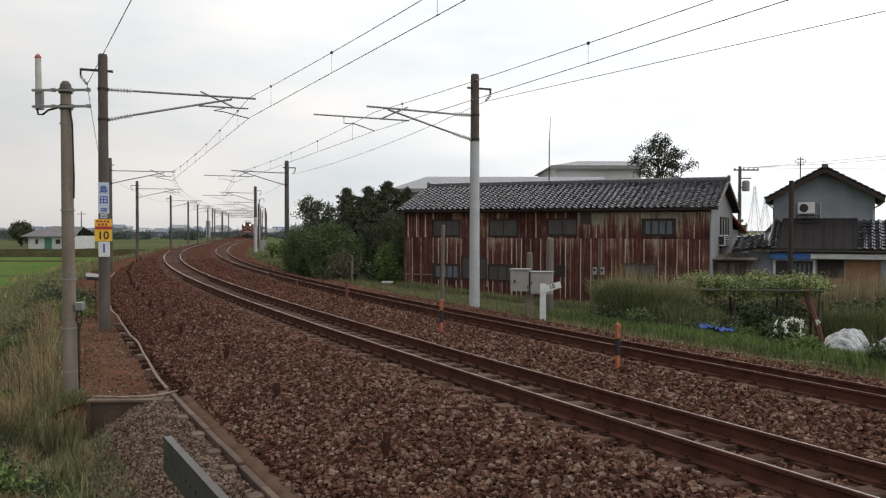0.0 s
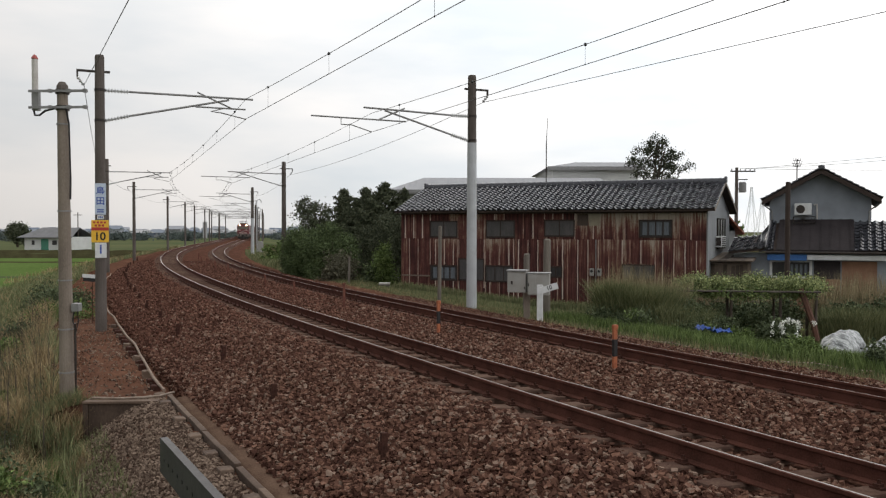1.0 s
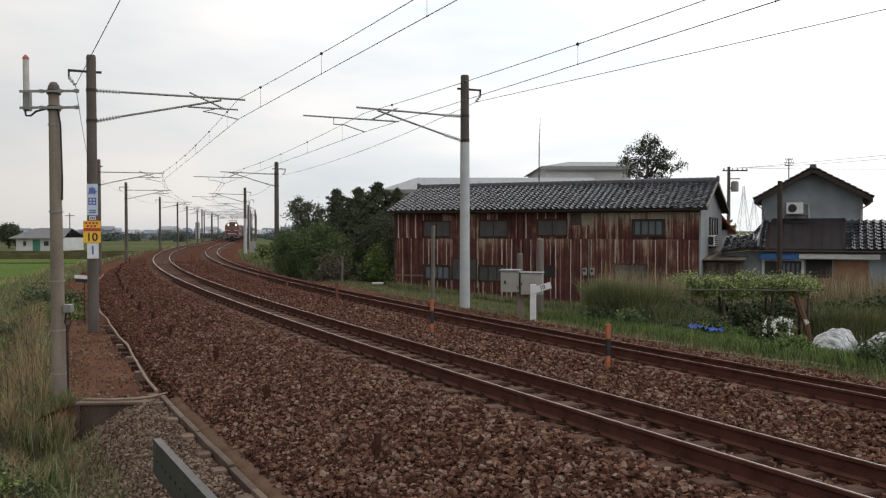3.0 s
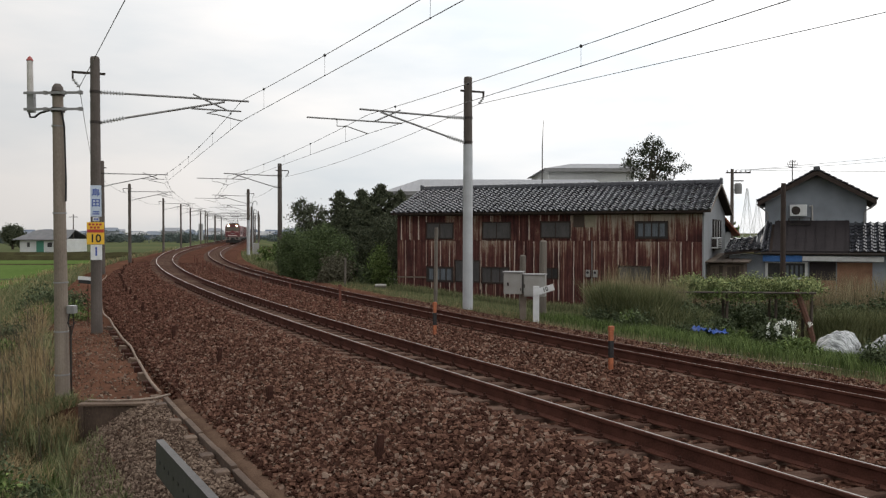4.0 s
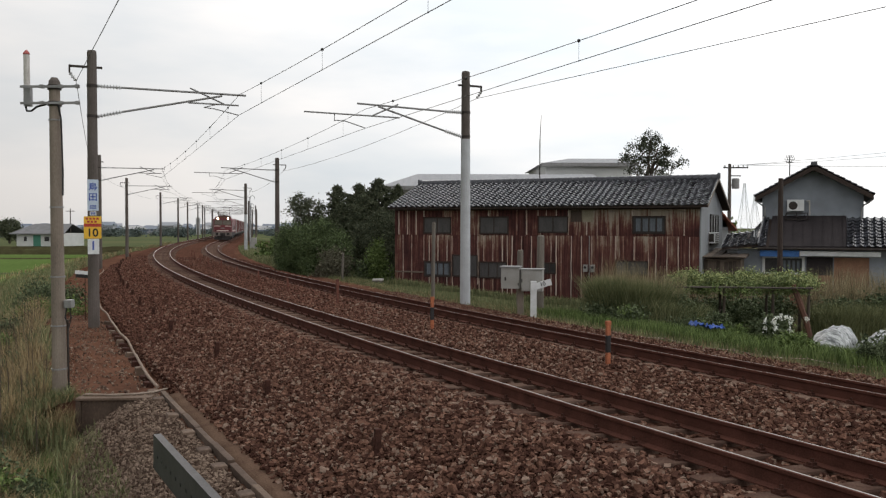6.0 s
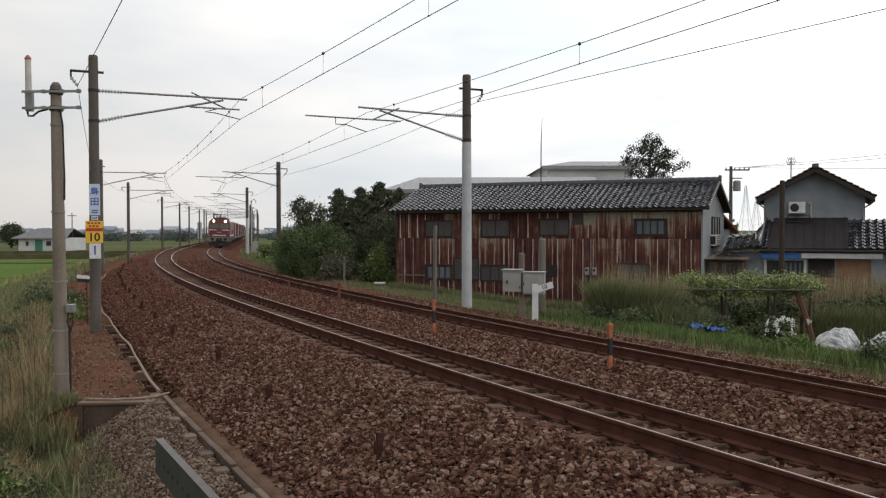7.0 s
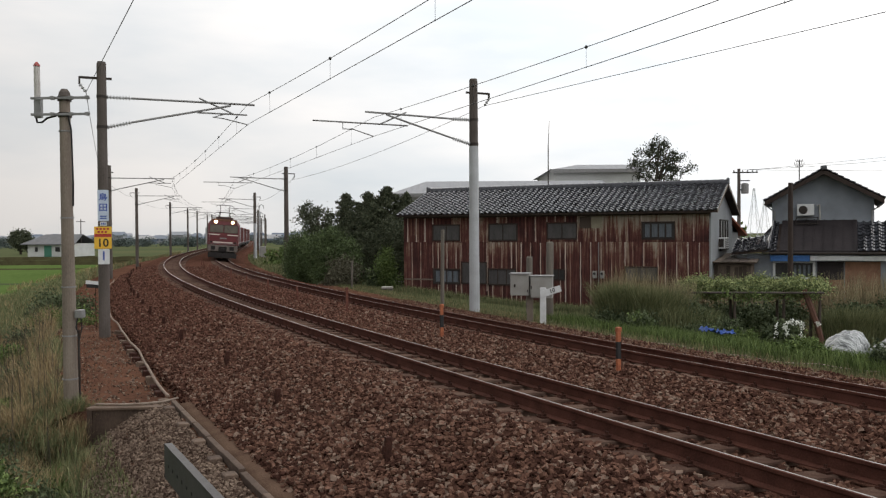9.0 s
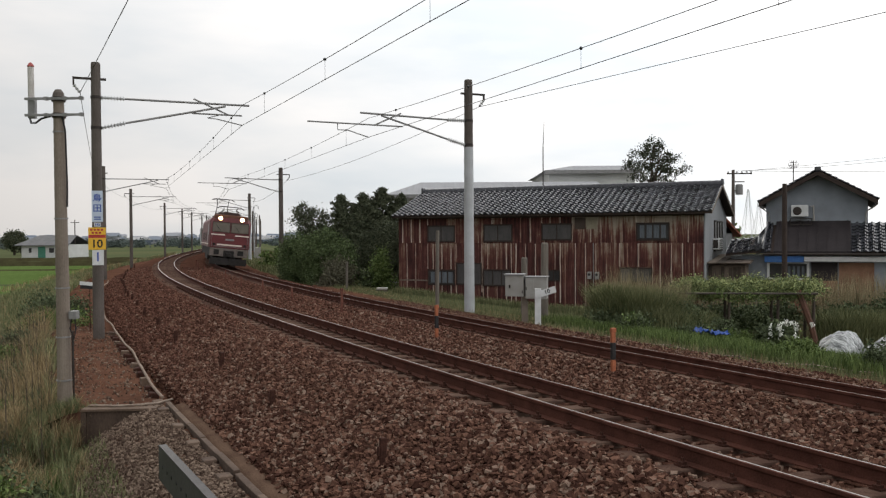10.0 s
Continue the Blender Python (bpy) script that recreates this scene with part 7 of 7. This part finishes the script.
def build_loco():
    """An old red electric locomotive; local y points backwards from its nose, z up from the rail."""
    th = thing("locomotive", Matrix(), "weathered red electric freight locomotive with lit headlights", "locomotive")
    W, L = 1.42, 18.0
    # hull: section loops along the length
    def sect(y, w, top, shoulder):
        return [(-w, y, 1.32), (-w, y, shoulder), (-w * 0.86, y, top - 0.16), (-w * 0.5, y, top - 0.03), (0, y, top), (w * 0.5, y, top - 0.03), (w * 0.86, y, top - 0.16), (w, y, shoulder), (w, y, 1.32)]
    bm = bmesh.new()
    loops = [sect(0.22, W * 0.93, 3.45, 2.95), sect(0.5, W, 3.62, 3.2), sect(L - 0.5, W, 3.62, 3.2), sect(L - 0.22, W * 0.93, 3.45, 2.95)]
    # the nose leans back above the belt
    rings = []
    for j, lp in enumerate(loops):
        ring = []
        for x, y, z in lp:
            if j == 0:
                y = max(0.0, 0.2 * (z - 2.36))
            if j == 3:
                y = L - max(0.0, 0.2 * (z - 2.36))
            ring.append(bm.verts.new((x, y, z)))
        rings.append(ring)
    for a, b in zip(rings, rings[1:]):
        for i in range(len(a)):
            bm.faces.new((a[i], a[(i + 1) % len(a)], b[(i + 1) % len(b)], b[i]))
    for ring, yb in ((rings[0], 0.0), (rings[-1], L)):
        m1 = bm.verts.new((ring[0].co.x, yb, 2.36))
        m2 = bm.verts.new((ring[-1].co.x, yb, 2.36))
        bm.faces.new((ring[0], m1, m2, ring[-1]))
        bm.faces.new([m1] + ring[1:-1] + [m2])
        bm.faces.new((ring[0], ring[1], m1))
        bm.faces.new((ring[-1], m2, ring[-2]))
    bmesh.ops.recalc_face_normals(bm, faces=bm.faces)
    part("body", bm, M_RED, th, "dull red body")
    # nose details
    for x0, x1 in ((-1.2, -0.06), (0.06, 1.2)):
        w = part("windscreen", boxm(x0, -0.03, 0, x1, 0.0, 0.66, bevel=0.02), M_SCREEN, th, "dark windscreen with its reflection mixed into the colour", pose(0, 0.022, 2.44, -11.3, 0, 0))
        bm = bmesh.new()
        for a, b, c, d in ((x0 - 0.04, -0.04, x1 + 0.04, 0.0), (x0 - 0.04, 0.66, x1 + 0.04, 0.71), (x0 - 0.04, 0, x0, 0.66), (x1, 0, x1 + 0.04, 0.66)):
            box(bm, a, -0.05, b, c, -0.005, d)
        part("frame", bm, M_ROOFDK, w)
        part("wiper", rod(bmesh.new(), ((x0 + x1) / 2, -0.06, 0.02), (x0 + 0.2, -0.06, 0.5), 0.012, seg=5), M_BLACKP, w)
    part("belt_band", boxm(-0.86, -0.02, 1.5, 0.86, -0.004, 1.6), M_CREAM, th, "cream belt band")
    for x0, x1 in ((-1.28, -0.35), (0.35, 1.28)):
        part("upper_band", boxm(x0, -0.018, 2.2, x1, -0.003, 2.28), M_CREAM, th, "thin cream band")
    bm = boxm(-0.3, -0.03, 1.86, 0.3, -0.005, 1.98)
    part("number_bars", bm, M_STEEL, th, "dull metal plate")
    for x in (-0.74, 0.74):
        h = part("headlight", lathe(bmesh.new(), [(0.17, 0), (0.17, 0.25), (0.12, 0.3)], 16), M_RED, th, "round headlight housing", pose(x, 0.1, 3.38, -90, 0, 0))
        part("glare_ring", lathe(bmesh.new(), [(0.16, 0), (0.155, 0.008)], 16), M_LAMP2, h, "warm glowing ring that stands for the headlight's glare", pose(0, 0, 0, 180, 0, 0))
        part("lens", lathe(bmesh.new(), [(0.115, 0.008), (0.095, 0.03), (0.03, 0.04)], 16), M_LAMP, h, "glowing lens", pose(0, 0, 0, 180, 0, 0))
    for x in (-1.05, 1.05):
        part("tail_lamp", lathe(bmesh.new(), [(0.09, 0), (0.09, 0.06)], 12), M_DARK, th, "", pose(x, -0.005, 1.56, 90, 0, 0))
    part("roof_brow", boxm(-1.16, 0.22, 3.1, 1.16, 0.9, 3.66, bevel=0.14), M_BROW, th, "dirty brown brow over the windscreens, headlight glare mixed into its colour")
    part("roof_box", boxm(-0.55, 0.35, 3.6, 0.55, 1.5, 3.86, bevel=0.06), M_ROOFDK, th, "sooty box on the roof edge")
    # buffer beam, steps, coupler, plough
    part("buffer_beam", boxm(-1.3, -0.06, 0.74, 1.3, 0.3, 1.3, bevel=0.02), M_BEAM, th, "dusty grey buffer beam")
    for x0, x1 in ((-1.02, -0.66), (0.6, 1.0)):
        part("beam_box", boxm(x0, -0.12, 0.86, x1, -0.062, 1.2, bevel=0.02), M_DARK, th, "dark box on the beam")
    part("beam_recess", boxm(-0.36, -0.09, 0.66, 0.36, -0.062, 1.16, bevel=0.03), M_DARK, th)
    cp = part("coupler", boxm(-0.16, -0.55, 0.72, 0.16, 0.0, 1.0, bevel=0.05), M_DARK, th, "black knuckle coupler")
    part("hose", tube(bmesh.new(), [(0.4, -0.08, 0.8), (0.42, -0.25, 0.55), (0.35, -0.3, 0.5)], 0.03), M_BLACKP, cp)
    bm = slab(bmesh.new(), [(-1.25, -0.1, 0.62), (0, -0.5, 0.62), (1.25, -0.1, 0.62), (1.25, 0.1, 0.62), (-1.25, 0.1, 0.62)], 0.45)
    part("plough", bm, M_DARK, th, "black snow plough")
    for x in (-1.22, 1.22):
        part("step", boxm(x - 0.16, -0.05, 0.4, x + 0.16, 0.25, 0.44), M_DARK, th)
        part("hand_rail", tube(bmesh.new(), [(x, -0.02, 1.38), (x, -0.09, 1.42), (x, -0.09, 2.1), (x, -0.02, 2.13)], 0.018), M_STEEL, th)
    part("front_rail", tube(bmesh.new(), [(-1.1, -0.02, 1.42), (-1.1, -0.1, 1.42), (1.1, -0.1, 1.42), (1.1, -0.02, 1.42)], 0.018), M_STEEL, th)
    # sides
    for x in (-W - 0.012, W + 0.002):
        for i in range(5):
            y = 4.2 + i * 2.1
            lv = part("side_louvre", boxm(x, y, 1.75, x + 0.01, y + 1.3, 2.35), M_DARK, th, "dark side louvre")
            for k in range(5):
                part("slat", boxm(x - 0.008, y, 1.8 + k * 0.11, x + 0.018, y + 1.3, 1.84 + k * 0.11), M_RED, lv)
        part("side_band", boxm(x, 0.1, 1.5, x + 0.01, L - 0.1, 1.58), M_CREAM, th, "cream band")
        part("cab_window", boxm(x, 1.0, 2.15, x + 0.01, 1.75, 2.75), M_GLASSDARK, th)
        part("cab_door", boxm(x, 2.1, 1.34, x + 0.01, 2.75, 3.0), M_GREYCON, th, "pale cab door")
    # roof gear
    for y0, y1, h in ((3.0, 4.6, 0.3), (6.8, 8.4, 0.34), (9.4, 11.2, 0.3), (13.5, 15, 0.3)):
        part("roof_hatch", boxm(-0.8, y0, 3.55, 0.8, y1, 3.58 + h, bevel=0.05), M_ROOFDK, th)
    for y in (5.4, 12.4):
        for x in (-0.6, 0.6):
            part("roof_insulator", insulator(bmesh.new(), (x, y, 3.6), (x, y, 3.95), 0.09, 4), M_PORC, th)
        part("roof_bar", rod(bmesh.new(), (-0.6, y, 3.96), (0.6, y, 3.96), 0.03), M_IRON, th)
    pantograph(th, 2.4, 0.3)
    pantograph(th, 15.4, 1.42)
    part("underframe", boxm(-1.3, 0.4, 0.75, 1.3, L - 0.4, 1.32), M_DARK, th)
    part("equipment_box", boxm(-1.2, 6.4, 0.35, 1.2, 11.6, 0.78, bevel=0.03), M_DARK, th)
    for y in (3.0, 9.0, 15.0):
        bogie(th, y)
    return th


def build_wagon():
    th = thing("container_wagon", Matrix(), "flat freight wagon carrying maroon and grey containers", "freight wagon", "wagons of the train")
    L = 20.0
    part("flat_frame", boxm(-1.3, 0.3, 0.82, 1.3, L - 0.3, 1.05, bevel=0.02), M_DARK, th)
    part("side_sill", boxm(-1.34, 1.0, 0.6, -1.27, L - 1, 0.85), M_DARK, th)
    for i in range(5):
        y = 0.7 + i * 3.75
        c = part("container", boxm(-1.22, y, 1.06, 1.22, y + 3.62, 3.52, bevel=0.03), M_GREYCON if i == 3 else M_MAROON, th, "grey container" if i == 3 else "maroon container")
        for k in range(8):
            for x in (-1.245, 1.222):
                part("rib", boxm(x, y + 0.2 + k * 0.44, 1.2, x + 0.023, y + 0.32 + k * 0.44, 3.4), M_GREYCON if i == 3 else M_MAROON, c)
    for y in (3.2, L - 3.2):
        bogie(th, y)
    return th


train = [build_loco()]
wagon_ = build_wagon()
train.append(wagon_)
for _k in range(4):
    train.append(copy_thing(wagon_, Matrix()))
OFFSETS = [0.0, 18.6, 39.0, 59.4, 79.8, 100.2]
LENGTHS = [18.0] + [20.0] * 5
# seconds and the nose's place along the line
TRAIN_ROWS = [(0, 219), (1, 205.5), (2, 191.5), (3, 177), (4, 162), (5, 146), (6, 129), (7, 111), (8, 92), (9, 73.5), (10, 55)]
Z_RAIL2 = Z2 + CANT2 / 2


def on_rails(s0, length):
    """The pose of a vehicle whose nose is at s0: it sits on the chord between its bogies."""
    a, b = tr(s0 + 3, GAP), tr(s0 + length - 3, GAP)
    d = b - a
    yaw = math.degrees(math.atan2(-d.x, d.y))
    p = a - d.normalized() * 3
    k = float(np.clip((132 - s0) / 80, 0, 1))
    return pose(p.x, p.y, Z_RAIL2, 0, TILT2 * 0.85 * k + 0.6, yaw)


def motions():
    for th, off, ln in zip(train, OFFSETS, LENGTHS):
        walk(th, [(t, on_rails(s + off, ln)) for t, s in TRAIN_ROWS])

# ---- sleepers and stones ----
def sleeper_mesh():
    bm = boxm(-1.0, -0.125, -0.365, 1.0, 0.125, -0.192, bevel=0.025)
    me = bpy.data.meshes.new("sleeper")
    bm.to_mesh(me)
    bm.free()
    me.materials.append(M_SLEEPER)
    return me


def clip_mesh():
    bm = bmesh.new()
    box(bm, -0.045, -0.06, -0.2, 0.045, 0.06, -0.172)
    box(bm, -0.04, -0.03, -0.172, 0.035, 0.03, -0.145)
    rod(bm, (0.005, 0, -0.145), (0.005, 0, -0.11), 0.018, seg=6)
    me = bpy.data.meshes.new("rail_fastening")
    bm.to_mesh(me)
    bm.free()
    me.materials.append(M_STAKE)
    return me


SLEEPER, CLIP = sleeper_mesh(), clip_mesh()


def lay_sleepers(parent, n0, z0, tilt):
    V, F = [], []
    sv = [v.co.copy() for v in SLEEPER.vertices]
    sf = [tuple(p.vertices) for p in SLEEPER.polygons]
    s = -11.0
    while s < 250:
        m = along(s, n0, z0, tilt)
        if s < 75:
            ob = part("sleeper", SLEEPER, None, parent)
            ob.matrix_basis = m
            if -4 < s < 32:
                for x in (-0.66, -0.47, 0.47, 0.66):
                    c = part("rail_fastening", CLIP, None, parent)
                    c.matrix_basis = m @ Matrix.Translation((x, 0, 0))
        else:
            b = len(V)
            V.extend(m @ v for v in sv)
            F.extend(tuple(i + b for i in f) for f in sf)
        s += 0.61
    o = part("sleeper_rest", mesh_from("sleeper_rest", V, F, M_SLEEPER), None, parent)
    o["kind"] = "stuff"


lay_sleepers(track_near, 0.0, CANT1 / 2, TILT1)
lay_sleepers(track_far, GAP, Z2 + CANT2 / 2, TILT2)


def stone_shapes(k):
    """A few broken stones: blocks with knocked-in corners."""
    base = np.array([(x, y, z) for x in (-1, 1) for y in (-1, 1) for z in (-1, 1)], float) * 0.72
    f = np.array([(0, 1, 3), (0, 3, 2), (4, 6, 7), (4, 7, 5), (0, 4, 5), (0, 5, 1), (2, 3, 7), (2, 7, 6), (0, 2, 6), (0, 6, 4), (1, 5, 7), (1, 7, 3)])
    out = []
    for i in range(k):
        v = base * nrg.uniform(0.45, 1.25, base.shape) * np.array([1.3, 1.0, 0.78])
        a, b, c = nrg.uniform(0, 6.28), nrg.normal() * 0.5, nrg.normal() * 0.5
        q = np.array(Euler((b, c, a)).to_matrix())
        out.append(v @ q.T)
    return out, f


def scatter(name, label, s, n, z, size, mat_):
    shapes, f = stone_shapes(48)
    k = len(s)
    h = np.interp(s, _S, _HD)
    x, y = np.interp(s, _S, _X) + n * np.cos(h), np.interp(s, _S, _Y) - n * np.sin(h)
    pick = nrg.integers(0, len(shapes), k)
    sh = np.array(shapes)[pick]
    a = nrg.uniform(0, 2 * np.pi, k)
    c, sn_ = np.cos(a)[:, None], np.sin(a)[:, None]
    v = np.stack([sh[:, :, 0] * c - sh[:, :, 1] * sn_, sh[:, :, 0] * sn_ + sh[:, :, 1] * c, sh[:, :, 2]], 2)
    v = v * size[:, None, None] + np.stack([x, y, z], 1)[:, None, :]
    nv = v.shape[1]
    tri = (f[None] + (np.arange(k) * nv)[:, None, None]).reshape(-1).astype(np.int32)
    me = bpy.data.meshes.new(name)
    me.vertices.add(k * nv)
    me.vertices.foreach_set("co", v.reshape(-1))
    me.loops.add(len(tri))
    me.loops.foreach_set("vertex_index", tri)
    me.polygons.add(len(tri) // 3)
    me.polygons.foreach_set("loop_start", np.arange(0, len(tri), 3, dtype=np.int32))
    me.update(calc_edges=True)
    me.shade_flat()
    me.materials.append(mat_)
    return tagged(new(name, me), label, "stones", kind="stuff")


def lay_stones():
    bn, bz = np.array([b[0] for b in BED]), np.array([b[1] for b in BED])
    for s0, s1, n0, n1, dens, r0, r1 in ((-3, 14, -3.6, -0.9, 1000, 0.017, 0.04), (-3, 14, -0.9, 6.4, 620, 0.017, 0.037), (14, 30, -3.6, 6.4, 230, 0.025, 0.045), (30, 60, -3.6, 6.4, 70, 0.03, 0.055)):
        k = int((s1 - s0) * (n1 - n0) * dens)
        s, n = nrg.uniform(s0, s1, k), nrg.uniform(n0, n1, k)
        # keep the rails and the tops of the sleepers mostly clear
        keep = np.ones(k, bool)
        for c in (0.0, GAP):
            d = np.abs(n - c)
            on = ((s + 11.0 + 0.305) % 0.61 - 0.305)
            keep &= ~(np.abs(d - 0.58) < 0.13)
            keep &= ~((np.abs(on) < 0.13) & (d < 0.98) & (nrg.uniform(0, 1, k) < np.where(d < 0.5, 0.97, 0.82)))
        s, n = s[keep], n[keep]
        size = nrg.uniform(r0, r1, len(s)) * (1 + 0.35 * (nrg.uniform(0, 1, len(s)) > 0.93))
        z = np.interp(n, bn, bz) + nrg.uniform(-0.025, 0.05, len(s))
        for c in (0.0, GAP):
            z = np.where(np.abs(n - c) < 0.5, z - 0.025, z)
        # the farther along the curve, the more of them are red with brake dust
        dusty = nrg.uniform(0, 1, len(s)) < np.clip((s - 6) / 22, 0, 0.85)
        keep = ~((n < -3.3) & (nrg.uniform(0, 1, len(s)) < 0.35))
        s, n, z, size, dusty = s[keep], n[keep], z[keep], size[keep], dusty[keep]
        scatter("ballast_stones", "loose angular rust-brown ballast stones", s[~dusty], n[~dusty], z[~dusty], size[~dusty], M_STONE)
        if dusty.any():
            scatter("ballast_stones", "ballast stones dusted red with rust", s[dusty], n[dusty], z[dusty], size[dusty], M_STONEDUST)
    # gravel below the kerb
    k = 26000
    s, n = nrg.uniform(-1, 9.0, k), nrg.uniform(-5.7, -3.9, k)
    h = np.interp(s, _S, _HD)
    x, y = np.interp(s, _S, _X) + n * np.cos(h), np.interp(s, _S, _Y) - n * np.sin(h)
    keep = np.array([noise.noise((a * 0.8, b * 0.8, 5)) for a, b in zip(s, n)]) > -0.25 - 0.35 * (n + 5.2)
    s, n, x, y = s[keep], n[keep], x[keep], y[keep]
    scatter("gravel", "grey gravel spread below the kerb", s, n, ground_height(x, y) + nrg.uniform(-0.01, 0.03, len(s)), nrg.uniform(0.014, 0.034, len(s)), M_GRAVEL)
    k = 15000
    s, n = nrg.uniform(-3, 26, k), 6.3 + 1.3 * nrg.uniform(0, 1, k) ** 1.4
    h = np.interp(s, _S, _HD)
    x, y = np.interp(s, _S, _X) + n * np.cos(h), np.interp(s, _S, _Y) - n * np.sin(h)
    scatter("gravel", "stones spilled along the edge of the far track", s, n, ground_height(x, y) + nrg.uniform(0.0, 0.04, k), nrg.uniform(0.018, 0.036, k), M_STONE)
    k = 1600
    s, n = nrg.uniform(9.2, 24, k), nrg.uniform(-6.0, -3.85, k)
    h = np.interp(s, _S, _HD)
    x, y = np.interp(s, _S, _X) + n * np.cos(h), np.interp(s, _S, _Y) - n * np.sin(h)
    scatter("gravel", "scattered gravel on the reddish path", s, n, ground_height(x, y) + 0.01, nrg.uniform(0.012, 0.03, len(s)), M_GRAVEL)


M_GRAVEL = material("grey_brown_gravel", (0.205, 0.15, 0.115), (0.07, 0.046, 0.035), 0.9, scale=1.2, fine=40, bump=0.4, island=0.6, contrast=0.5, spec=0.0)
lay_stones()

motions()
